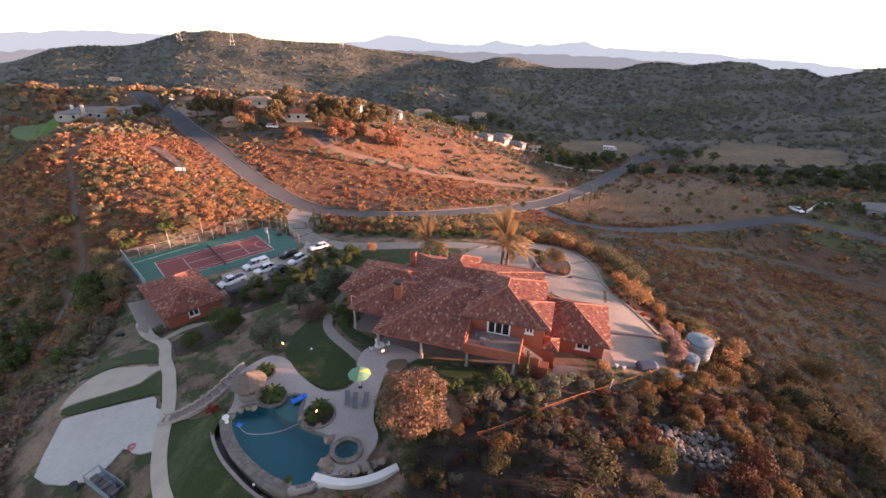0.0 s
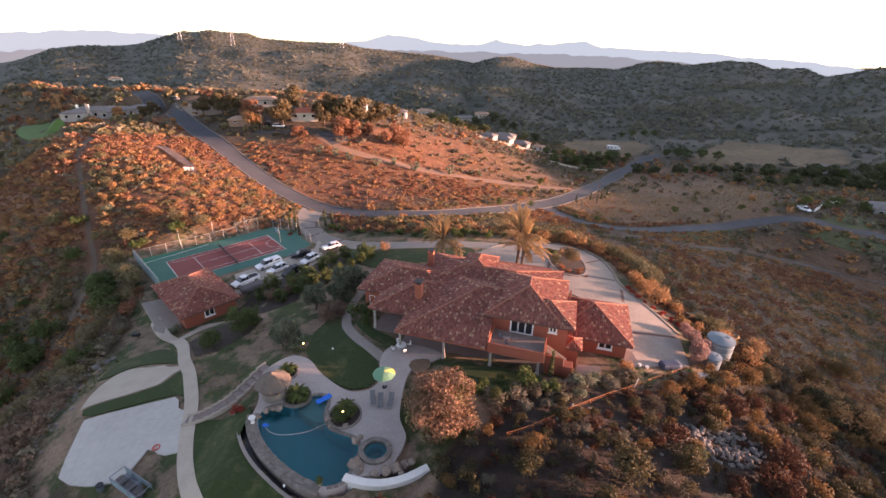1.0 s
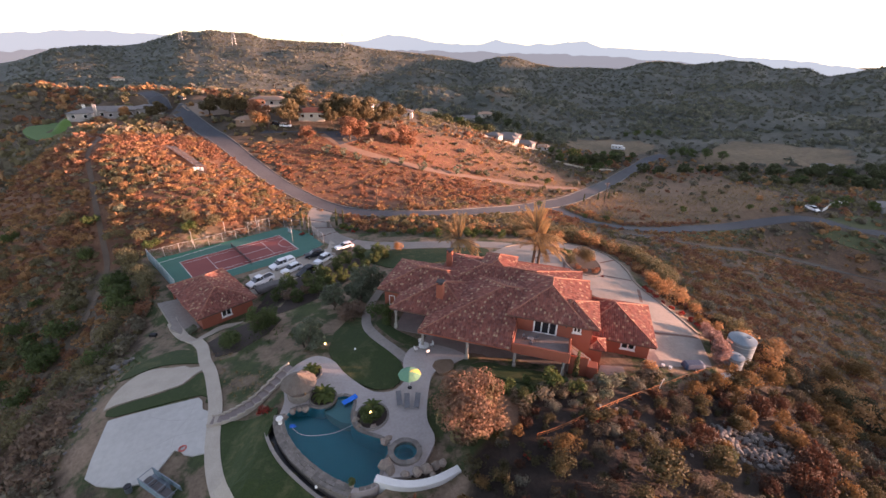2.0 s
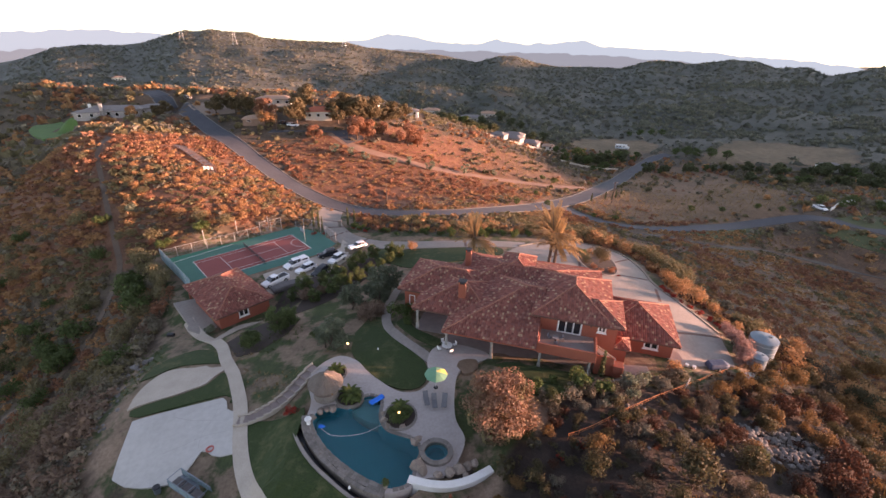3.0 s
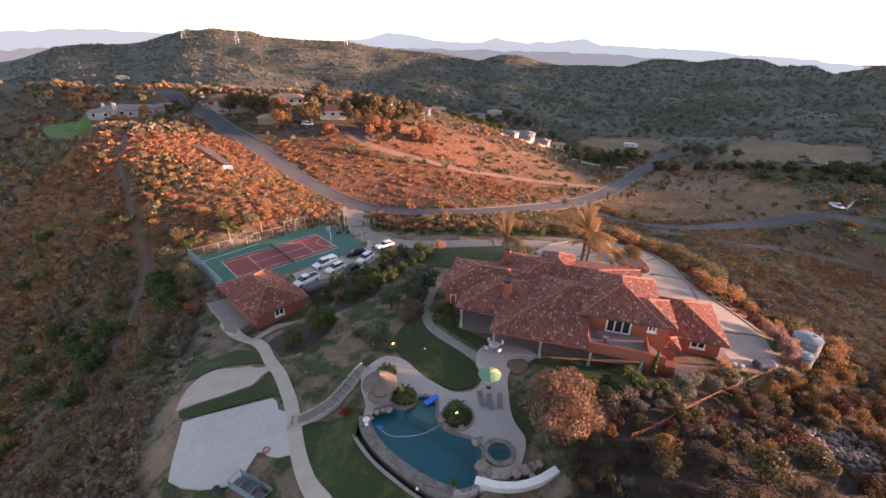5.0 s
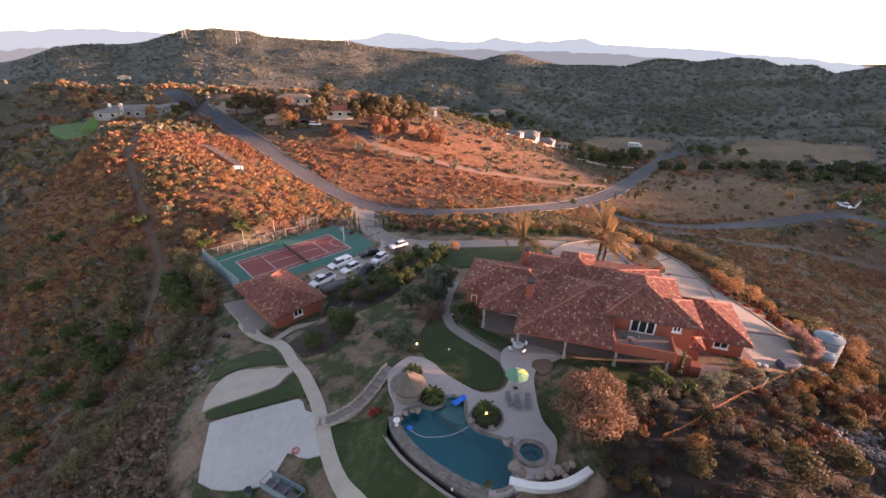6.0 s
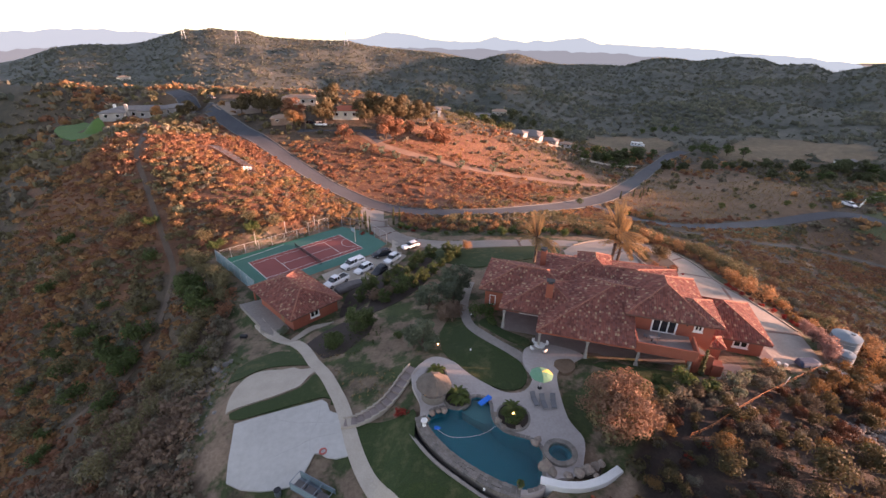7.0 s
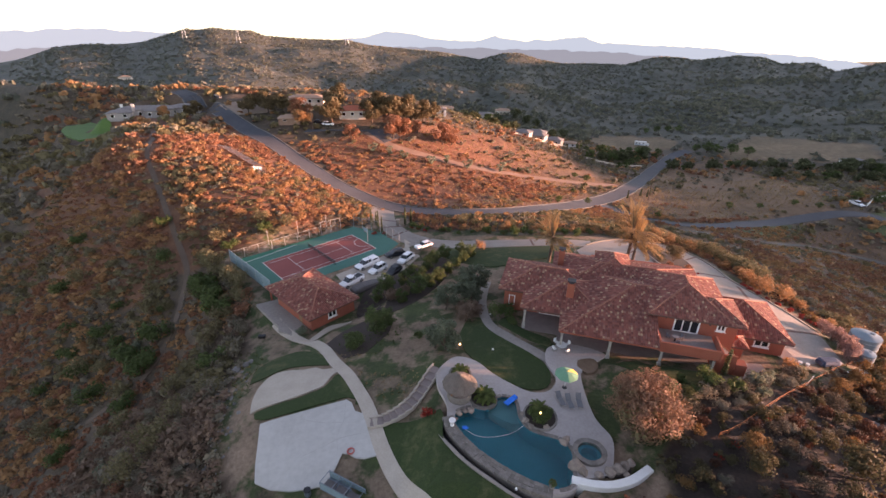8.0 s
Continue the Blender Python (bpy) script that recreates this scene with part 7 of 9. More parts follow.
# ---- wild cover: brush, tufts and stones past counting ----
def bare(x, y):
    """Where nothing wild grows: garden, roads, drives, yards."""
    b = inside(x, y, GARDEN)
    for line, half in ((ROAD_LINE, 5.0), (SIDE_LINE, 3.6), (TRACK_LINE, 2.6), (WASH_LINE, 1.8)):
        b |= seg_dist(x, y, line[::2] + line[-1:])[0] < half
    b |= turned_box(x, y, -92.2, 144.2, 13.5, 3.4, -39.5)
    b |= turned_box(x, y, -66, 203, 18, 9, 8) | turned_box(x, y, -158, 207, 20, 8, -20) | turned_box(x, y, -180, 197, 24, 10, -43) | turned_box(x, y, -118, 219, 16, 8, -30)
    return b


# bare firebreak down the western slope
HILL_TRACK = [(-141.5, 194), (-139.5, 180), (-131, 163), (-122.7, 149.5), (-115.9, 134.1), (-106.7, 121.1), (-98, 109), (-91, 99.5), (-85.4, 91.5), (-83.0, 84), (-81.2, 74), (-83.5, 66.5), (-93, 61.5)]
tagged(part("hill_track", ribbon(bend(HILL_TRACK, 1.5), 0.65, 0.08, 0.5, 2), rough_mat("track_earth", (0.070, 0.048, 0.035), (0.14, 0.095, 0.066), 0.5, 8), None), "bare earth firebreak track down the brushy hill", "track", kind="structure")


def brush_pattern(seed, n, size, h=1.0):
    r = random.Random(seed)
    blobs = []
    for k in range(6):
        a, rr = r.uniform(0, math.tau), math.sqrt(r.random()) * 0.62
        s = r.uniform(0.34, 0.55)
        blobs.append((math.cos(a) * rr, math.sin(a) * rr, 0.35 * h + 0.35 * h * r.random(), s, s, s * 0.8 * h))
    v, q = leaf_cloud(seed, blobs, n, size, 0.0, 0.25)
    v[:, 2] = np.maximum(v[:, 2], -0.15)
    return v


def scatter(name, patterns, xyz, size, leaf, label, category, seed, tall=None):
    """One joined mesh of many plants: patterns turned and scaled at the places given."""
    r = np.random.default_rng(seed)
    out = []
    which = r.integers(0, len(patterns), len(xyz))
    ang = r.uniform(0, math.tau, len(xyz))
    tl = r.uniform(0.7, 1.15, len(xyz)) if tall is None else tall
    for k, p in enumerate(patterns):
        m = which == k
        c, s = np.cos(ang[m])[:, None], np.sin(ang[m])[:, None]
        sz = size[m][:, None]
        x = (p[None, :, 0] * c - p[None, :, 1] * s) * sz + xyz[m, 0][:, None]
        y = (p[None, :, 0] * s + p[None, :, 1] * c) * sz + xyz[m, 1][:, None]
        z = p[None, :, 2] * sz * tl[m][:, None] + xyz[m, 2][:, None]
        out.append(np.stack([x, y, z], -1).reshape(-1, 3))
    v = np.concatenate(out)
    ob = new(name, np_mesh(name, v, np.arange(len(v)).reshape(-1, 4), LEAF[leaf] if isinstance(leaf, str) else leaf))
    return tagged(ob, label, category, kind="stuff")


def candidates(seed, x0, x1, y0, y1, step):
    r = np.random.default_rng(seed)
    gx_, gy_ = np.meshgrid(np.arange(x0, x1, step), np.arange(y0, y1, step))
    x = (gx_ + r.uniform(-0.5, 0.5, gx_.shape) * step).ravel()
    y = (gy_ + r.uniform(-0.5, 0.5, gy_.shape) * step).ravel()
    return x, y, r


def wild(step, near, far, seed, sizes, leaves, tuft, x0=-9999, x1=9999):
    """Brush over a belt of the land between two distances from the garden's near edge, split by kind."""
    x, y, r = candidates(seed, -far, far, -10 if near < 100 else 0, far, step)
    d = np.hypot(x + 13, y)
    keep = (d >= near) & (d < far) & (np.abs(np.degrees(np.arctan2(x + 13, y + 22))) < (50 if near > 300 else 55)) & (y > 18) & (x >= x0) & (x < x1)
    x, y, d = x[keep], y[keep], d[keep]
    patchy = fbm(x, y, 26, 3, 3.0) * 0.5 + 0.5
    want = np.clip(0.72 + patchy * 0.5, 0, 1)
    want = np.where(inside(x, y, DRY_FIELD), 0.30 + 0.9 * np.clip(fbm(x, y, 30, 3, 8.0) - 0.05, 0, 1), want)
    want = np.where(inside(x, y, RIGHT_FIELD), 0.10 + 0.8 * np.clip(fbm(x, y, 30, 3, 5.0) - 0.2, 0, 1), want)
    want = np.where(inside(x, y, BROWN_SLOPE), 0.68 + 0.5 * np.clip(fbm(x, y, 22, 2, 6.0), -0.6, 1), want)
    want = np.where(inside(x, y, MOUND) | inside(x, y, MEADOW), 0.02, want)
    # firebreak tracks down the western slope
    for line, half in ((HILL_TRACK, 1.6), ([(-66, 66), (-70, 52), (-82, 40)], 1.6)):
        want = np.where(seg_dist(x, y, bend(line, 6))[0] < half, 0.03, want)
    bank = inside(x, y, NEAR_BANK)
    want = np.where(bank, 0.5, want)
    keep = (r.random(len(x)) < want) & ~bare(x, y)
    bank = bank[keep]
    x, y, patchy = x[keep], y[keep], patchy[keep]
    z = height(x, y)
    kind = fbm(x, y, 17, 3, 11.0) + r.normal(size=len(x)) * 0.35
    size = sizes[0] + (sizes[1] - sizes[0]) * r.random(len(x)) ** 1.6
    size = np.where(bank, size * 0.55, size)
    size = size * np.where(x < (-88 if near < 150 else -118), 1.28 if near < 150 else 1.45 if near < 300 else 1.0, 1.0)
    lo = -9
    for leaf, hi, label in leaves:
        m = (kind >= lo) & (kind < hi)
        lo = hi
        if m.sum():
            scatter("brush", tuft, np.stack([x[m], y[m], z[m]], -1), size[m], leaf, label, "brush", seed + len(leaf))


NEAR_TUFTS = [brush_pattern(100 + k, 66, 0.19, 1.0) for k in range(5)]
MID_TUFTS = [brush_pattern(120 + k, 44, 0.215, 0.5) for k in range(5)]
FAR_TUFTS = [brush_pattern(140 + k, 22, 0.40, 0.8) for k in range(4)]
RIDGE_TUFTS = [brush_pattern(160 + k, 9, 0.56, 0.24) for k in range(5)]
HILL_LEAVES = [("rust", -0.72, "rust-brown dry chaparral brush on the hills"), ("gold", -0.45, "golden dry brush on the hills"), ("sage", 0.0, "grey-green sage brush on the hills"), ("olive", 9, "dark olive chaparral brush on the hills")]
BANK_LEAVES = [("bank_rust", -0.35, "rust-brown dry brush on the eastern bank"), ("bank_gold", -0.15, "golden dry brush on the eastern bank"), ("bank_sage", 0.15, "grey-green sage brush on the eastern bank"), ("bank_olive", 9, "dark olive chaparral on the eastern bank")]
SHADE_LEAVES = [("umber", -0.48, "dark brown dry brush on the western slope"), ("sage", 0.22, "grey-green sage brush on the western slope"), ("olive", 9, "dark olive chaparral on the western slope")]
WEST_LEAVES = [("rust", -0.20, HILL_LEAVES[0][2]), ("gold", 0.42, HILL_LEAVES[1][2]), ("sage", 0.62, HILL_LEAVES[2][2]), ("olive", 9, HILL_LEAVES[3][2])]
wild(1.1, 24, 88, 201, (0.6, 1.9), SHADE_LEAVES, NEAR_TUFTS, x1=-20)
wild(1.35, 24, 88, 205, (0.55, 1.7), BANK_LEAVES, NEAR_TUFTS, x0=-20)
wild(1.55, 88, 190, 202, (0.6, 1.9), WEST_LEAVES, MID_TUFTS)
wild(3.5, 190, 340, 203, (0.9, 2.4), [("rust", -0.75, "rust-brown brush beyond the road"), ("gold", -0.35, "golden brush beyond the road"), ("sage", 0.25, "grey-green brush beyond the road"), ("olive", 9, "olive brush beyond the road")], FAR_TUFTS)
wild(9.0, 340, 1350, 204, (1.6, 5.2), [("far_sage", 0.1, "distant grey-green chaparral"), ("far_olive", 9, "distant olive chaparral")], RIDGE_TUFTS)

# dry grass tufts in the open fields and on garden banks
def grass_tuft(seed):
    r = np.random.default_rng(seed)
    v = []
    for k in range(9):
        a, o = r.uniform(0, math.tau), r.normal(size=2) * 0.25
        h, w = r.uniform(0.5, 1.0), 0.09
        dx, dy = math.cos(a) * w, math.sin(a) * w
        lx, ly = r.normal(size=2) * 0.3
        v += [(o[0] - dx, o[1] - dy, -0.05), (o[0] + dx, o[1] + dy, -0.05), (o[0] + lx + dx * 0.3, o[1] + ly + dy * 0.3, h), (o[0] + lx - dx * 0.3, o[1] + ly - dy * 0.3, h)]
    return np.array(v)


TUFTS = [grass_tuft(300 + k) for k in range(4)]
x, y, r = candidates(400, -80, 150, 28, 240, 1.7)
m = (inside(x, y, DRY_FIELD) | inside(x, y, RIGHT_FIELD) | inside(x, y, BROWN_SLOPE)) & ~bare(x, y) & (fbm(x, y, 14, 2, 2.0) > -0.45)
scatter("dry_grass", TUFTS, np.stack([x[m], y[m], height(x[m], y[m])], -1), r.uniform(0.35, 0.85, m.sum()), "straw", "dry straw-coloured grass in the fields", "grass", 401)
BANKS = [[(-53.0, 56.5), (-50.0, 60.0), (-46.0, 57.0), (-40.0, 50.5), (-36.0, 45.5), (-33.5, 42.5), (-29.0, 42.0), (-27.5, 47.0), (-25.0, 50.0), (-28.0, 62.0), (-36.0, 62.0), (-40.0, 57.0), (-45.0, 58.5)],
         [(-60.0, 62.0), (-55.0, 62.0), (-52.0, 52.0), (-53.0, 44.0), (-50.0, 36.0), (-56.0, 36.0), (-60.0, 48.0)]]
x, y, r = candidates(402, -62, -22, 28, 66, 0.9)
m = (inside(x, y, BANKS[0]) | inside(x, y, BANKS[1])) & (fbm(x, y, 7, 2, 4.0) > 0.0) & (seg_dist(x, y, PATH_LINE[::3])[0] > 1.2)
scatter("bank_grass", TUFTS, np.stack([x[m], y[m], height(x[m], y[m])], -1), r.uniform(0.2, 0.5, m.sum()), "green", "tufts of green grass on the garden banks", "grass", 403)
m2 = (inside(x, y, BANKS[0]) | inside(x, y, BANKS[1])) & (fbm(x, y, 6, 2, 9.0) > 0.35) & (seg_dist(x, y, PATH_LINE[::3])[0] > 1.2)
scatter("bank_weeds", TUFTS, np.stack([x[m2], y[m2], height(x[m2], y[m2])], -1), r.uniform(0.2, 0.45, m2.sum()), "straw", "tufts of dry weeds on the garden banks", "grass", 404)

# foreground bushes as single plants: the broad ones first, then smaller ones between them
rng = random.Random(90)
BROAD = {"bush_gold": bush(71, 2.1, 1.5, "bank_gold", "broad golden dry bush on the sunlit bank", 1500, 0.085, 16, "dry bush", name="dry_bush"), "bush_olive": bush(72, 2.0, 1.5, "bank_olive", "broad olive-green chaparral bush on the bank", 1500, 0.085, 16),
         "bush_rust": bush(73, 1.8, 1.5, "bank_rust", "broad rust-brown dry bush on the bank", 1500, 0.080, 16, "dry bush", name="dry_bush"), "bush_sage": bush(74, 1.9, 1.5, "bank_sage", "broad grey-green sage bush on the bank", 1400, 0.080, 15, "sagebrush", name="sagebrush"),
         "bush_grey": bush(75, 1.5, 1.4, "shadegrey", "pale grey twiggy bush on the bank", 1100, 0.070, 12, "sagebrush", name="sagebrush"), "bush_green": bush(76, 2.1, 1.5, "bank_green", "dense green chaparral bush on the bank", 1500, 0.085, 16)}
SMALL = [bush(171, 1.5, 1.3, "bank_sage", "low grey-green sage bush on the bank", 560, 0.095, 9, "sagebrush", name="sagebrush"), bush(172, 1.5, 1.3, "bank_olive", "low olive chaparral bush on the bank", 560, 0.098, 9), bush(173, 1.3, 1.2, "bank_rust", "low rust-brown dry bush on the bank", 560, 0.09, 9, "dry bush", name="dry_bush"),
         bush(174, 1.2, 1.2, "shadegrey", "low pale twiggy bush on the bank", 460, 0.08, 8, "sagebrush", name="sagebrush"), bush(175, 1.6, 1.3, "bank_gold", "low golden dry bush on the bank", 560, 0.09, 9, "dry bush", name="dry_bush")]
CREST_BUSHES = (("bush_gold", 32.0, 48.1, 2.0), ("bush_gold", 37.3, 49.5, 2.3), ("bush_gold", 42.3, 51.8, 2.7), ("bush_sage", 51.8, 57.0, 2.9), ("bush_gold", 60.1, 60.7, 3.0), ("bush_olive", 56.2, 53.4, 3.4), ("bush_gold", 72.9, 67.7, 3.2), ("bush_rust", 35.6, 44.6, 2.5), ("bush_rust", 43.5, 45.8, 2.5), ("bush_gold", 48.5, 45.4, 3.1),
                ("bush_gold", 34.0, 46.6, 1.8), ("bush_gold", 27.5, 46.0, 1.7), ("bush_olive", 47.2, 54.6, 2.5), ("bush_gold", 52.0, 49.5, 2.6), ("bush_rust", 40.0, 46.6, 2.0), ("bush_olive", 62.0, 55.2, 2.8), ("bush_sage", 46.0, 50.0, 2.0))
BANK_BUSHES = (("bush_olive", 30.6, 40.9, 1.9), ("bush_sage", 23.7, 42.5, 1.7), ("bush_rust", 24.2, 37.8, 2.1), ("bush_olive", 23.6, 33.6, 2.6), ("bush_olive", 16.0, 30.8, 3.3), ("bush_rust", 36.0, 35.4, 3.2), ("bush_rust", 33.0, 32.6, 3.0), ("bush_gold", 37.1, 39.6, 1.9), ("bush_sage", 10.3, 32.7, 1.6), ("bush_grey", 12.9, 36.1, 1.4), ("bush_grey", 17.4, 36.4, 1.2),
               ("bush_sage", 9.6, 28.6, 1.6), ("bush_grey", 25.0, 29.6, 1.7), ("bush_gold", 6.7, 33.1, 2.0), ("bush_olive", 5.6, 30.6, 2.2), ("bush_grey", 1.5, 29.4, 1.2), ("bush_green", 25.6, 35.0, 1.9), ("bush_gold", 32.4, 42.4, 2.1), ("bush_gold", -2.2, 29.3, 1.1), ("bush_olive", 12.6, 27.6, 2.0), ("bush_rust", 20.4, 40.2, 1.4), ("bush_rust", 28.2, 32.0, 1.8))
HOUSE_BUSHES = (("bush_sage", 8.1, 41.9, 1.6), ("bush_green", 3.4, 40.1, 1.6), ("bush_grey", 6.7, 39.0, 1.5), ("bush_grey", 15.6, 44.6, 1.7), ("bush_grey", 19.0, 44.8, 1.7), ("bush_sage", 11.6, 43.0, 1.5), ("bush_sage", 17.6, 45.9, 1.5), ("bush_sage", 21.0, 46.6, 1.6), ("bush_green", 5.4, 41.6, 1.3), ("bush_grey", 9.4, 39.8, 1.2))
placed = []
for spots, grp in ((CREST_BUSHES, "bushes on the bank crest"), (BANK_BUSHES, "bushes on the near bank"), (HOUSE_BUSHES, "shrubs under the house")):
    for kind, x, y, wide in spots:
        put(BROAD[kind], x, y, wide / 1.75, rng.uniform(0, 360), group=grp)
        placed.append((x, y, wide * 0.8))
for k in range(4200):
    x, y = rng.uniform(-2, 66), rng.uniform(22, 62)
    if bare(np.array([x]), np.array([y]))[0] or math.dist((x, y), (31, 38.4)) < 4.6 or abs(y - (32.6 + x * 0.57)) < 0.9 or any(math.dist((x, y), p[:2]) < p[2] + 0.5 for p in placed):
        continue
    kind = rng.choices(SMALL, (14, 40, 26, 5, 6 if x < 24 else 28))[0]
    wide = rng.uniform(0.7, 1.5) + (0.5 if x > 30 else 0.0)
    placed.append((x, y, wide * 0.8))
    put(kind, x, y, wide / 1.4, rng.uniform(0, 360), group="bushes on the near bank")
    if len(placed) >= 330:
        break
for t in (*BROAD.values(), *SMALL):
    drop(t)
# larger bushes standing out of the western scrub
wr = random.Random(91)
stand = []
while len(stand) < 60:
    x, y = wr.uniform(-125, -62), wr.uniform(34, 108)
    if bare(np.array([x]), np.array([y]))[0] or abs(math.degrees(math.atan2(x + 13, y))) > 56 or any(math.dist((x, y), p) < 4.5 for p in stand):
        continue
    stand.append((x, y))
    put(PAT[wr.choices(("bush_olive", "bush_sage", "bush_green", "bush_rust", "bush_grey"), (9, 5, 4, 3, 2))[0]], x, y, wr.uniform(1.0, 2.0), wr.uniform(0, 360), label="broad dense bush in the western scrub", group="bushes in the western scrub")
gold_stand = []
while len(gold_stand) < 110:
    x, y = wr.uniform(-132, -60), wr.uniform(90, 138)
    if bare(np.array([x]), np.array([y]))[0] or not (inside(np.array([x]), np.array([y]), SUNLIT_HILL)[0] or x < -88) or seg_dist(np.array([x]), np.array([y]), HILL_TRACK)[0][0] < 2.6 or any(math.dist((x, y), p) < 3.4 for p in gold_stand):
        continue
    gold_stand.append((x, y))
    put(PAT[wr.choices(("bush_gold", "bush_rust", "bush_olive"), (11, 4, 3))[0]], x, y, wr.uniform(0.7, 1.35), wr.uniform(0, 360), label="rounded golden brush bush on the western hill", group="bushes on the western hill")
for t in PAT.values():
    drop(t)
x, y, r = candidates(207, -60, 520, 330, 640, 7.0)
az_ = np.degrees(np.arctan2(x + 13, y))
m = (az_ > -6) & (az_ < 46) & (fbm(x, y, 70, 3, 13.0) > 0.02) & ~(inside(x, y, MOUND) | inside(x, y, oval(118, 335, 40, 30, 30, 0.3)))
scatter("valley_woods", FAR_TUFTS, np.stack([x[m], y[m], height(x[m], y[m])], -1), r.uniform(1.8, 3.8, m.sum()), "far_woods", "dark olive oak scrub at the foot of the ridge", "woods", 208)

# rock heap, stones on the western bank
rng = random.Random(95)
for k in range(270):
    a, rr = rng.uniform(0, math.tau), math.sqrt(rng.random())
    x, y = 31.0 + math.cos(a) * rr * 5.2, 38.6 + math.sin(a) * rr * 3.4
    boulder(x, y, ground_z(x, y) + rng.uniform(0.0, 0.25), rng.uniform(0.14, 0.44), k, "pale grey stone in the rock heap", True, "stones of the rock heap", "stone")
for k in range(120):
    f = rng.random()
    x, y = -60.5 + 7.5 * f + rng.gauss(0, 1.4), 57.0 - 22.0 * f + rng.gauss(0, 1.6)
    boulder(x, y, ground_z(x, y) + 0.02, rng.uniform(0.10, 0.36), k, "pale stone on the dry western bank", True, "stones on the western bank")
for k in range(45):
    x, y = rng.uniform(8, 24), rng.uniform(33, 41)
    if not bare(np.array([x]), np.array([y]))[0]:
        boulder(x, y, ground_z(x, y), rng.uniform(0.12, 0.35), k, "pale stone among the bushes", True, "stones among the bushes")
# outcrops on the far ridge
r = np.random.default_rng(96)
verts, faces = [], []
base = [tuple(v.co) for v in PALE_BOULDERS[0].vertices]
tri_ = [tuple(p.vertices) for p in PALE_BOULDERS[0].polygons]
for k in range(1500):
    az, d = radians(r.uniform(-44, 44)), r.uniform(560, 1330)
    x, y = -13 + d * math.sin(az), d * math.cos(az)
    if fbm(np.array([x]), np.array([y]), 130, 3, 21.0)[0] < 0.15 or len(verts) > 14000:
        continue
    z, s = ground_z(x, y), 0.5 + 1.5 * r.random() ** 2
    o = len(verts)
    verts += [(x + a * s, y + b * s, z + c * s) for a, b, c in base]
    faces += [tuple(i + o for i in f) for f in tri_]
tagged(mesh_ob("rock_outcrops", verts, faces, PALE_ROCK), "pale granite outcrops on the distant ridges", "rocks", kind="stuff")

# ---- distance: hilltop houses, trees, poles, towers, mountains ----
# grey render, also put on white valley houses to dim them like shade
GREY_SHADE_WALL = rough_mat("grey_shade_render", (0.27, 0.26, 0.25), (0.38, 0.365, 0.35), 0.6, 10)
CREAM = rough_mat("cream_render", (0.50, 0.44, 0.36), (0.64, 0.58, 0.49), 0.6, 10)
GREY_ROOF = rough_mat("grey_shingle", (0.14, 0.13, 0.13), (0.24, 0.22, 0.21), 0.8, 10)
TAN_ROOF = rough_mat("tan_tile", (0.30, 0.19, 0.13), (0.42, 0.29, 0.21), 0.8, 10)
RED_ROOF = rough_mat("red_tile", (0.34, 0.09, 0.05), (0.46, 0.14, 0.08), 0.8, 10)


def cottage(x, y, turn, w, d, h, wall, cover, label, pitch=0.4, name="house", sink=0.8, windows=3, chimney_on=False, wings=()):
    """A distant house: walls, roof, windows and a door, and perhaps wings."""
    t = thing(name, pose(x, y, ground_z(x, y), 0, 0, turn), label, "house")
    for cx, cy, ww, dd, hh in ((0, 0, w, d, h), *wings):
        part("wall", block(cx - ww / 2, cx + ww / 2, cy - dd / 2, cy + dd / 2, -sink, hh), wall, t)
        faces, _ = hip_faces(cx - ww / 2 - 0.5, cx + ww / 2 + 0.5, cy - dd / 2 - 0.5, cy + dd / 2 + 0.5, hh, pitch)
        bm = bmesh.new()
        for f in faces:
            bm.faces.new([bm.verts.new(p) for p in f])
        q = [(cx - ww / 2 - 0.5, cy - dd / 2 - 0.5), (cx + ww / 2 + 0.5, cy - dd / 2 - 0.5), (cx + ww / 2 + 0.5, cy + dd / 2 + 0.5), (cx - ww / 2 - 0.5, cy + dd / 2 + 0.5)]
        block(q[0][0], q[2][0], q[0][1], q[2][1], hh - 0.2, hh - 0.002, bm)
        part("roof", bm, cover, t)
        n = max(2, int(ww / 3.5)) if windows else 0
        for k in range(n):
            a = cx - ww / 2 + ww * (k + 0.5) / n
            f = part("window", block(a - 0.7, a + 0.7, cy - dd / 2 - 0.06, cy - dd / 2 - 0.003, 0.9, min(2.3, hh - 0.4)), WHITE, t)
            part("pane", block(a - 0.6, a + 0.6, cy - dd / 2 - 0.09, cy - dd / 2 - 0.062, 1.0, min(2.2, hh - 0.5)), DARK_GLASS, f)
    if chimney_on:
        part("chimney", block(-w * 0.18 - 0.6, -w * 0.18 + 0.6, -d / 2 - 0.9, -d / 2 + 0.3, -sink, h + 2.6, bevel=0.05), wall, t)
        part("chimney", block(-w * 0.45, -w * 0.45 + 1.0, -0.5, 0.5, h - 0.2, h + 2.0, bevel=0.05), WHITE, t)
    return t


cottage(-160, 208, 20, 22, 9, 3.3, GREY_SHADE_WALL, GREY_ROOF, "large pale hilltop villa with grey roofs", 0.26, sink=4, chimney_on=True, wings=((-9, -5.5, 9, 7, 2.9), (4, -4.5, 7, 6, 3.0), (15, 3, 12, 9, 3.2)))
tagged(part("terrace_lawn", draped(bend([(-171, 178), (-164, 188.5), (-178, 203), (-192, 214), (-197, 207), (-192, 196), (-182, 186), (-171, 178)], 2.0)[:-1], 0.6, 0.9), rough_mat("bright_lawn", (0.06, 0.125, 0.025), (0.10, 0.185, 0.045), 0.3, 10), None), "bright green lawn beside the hilltop villa", "lawn", kind="structure")
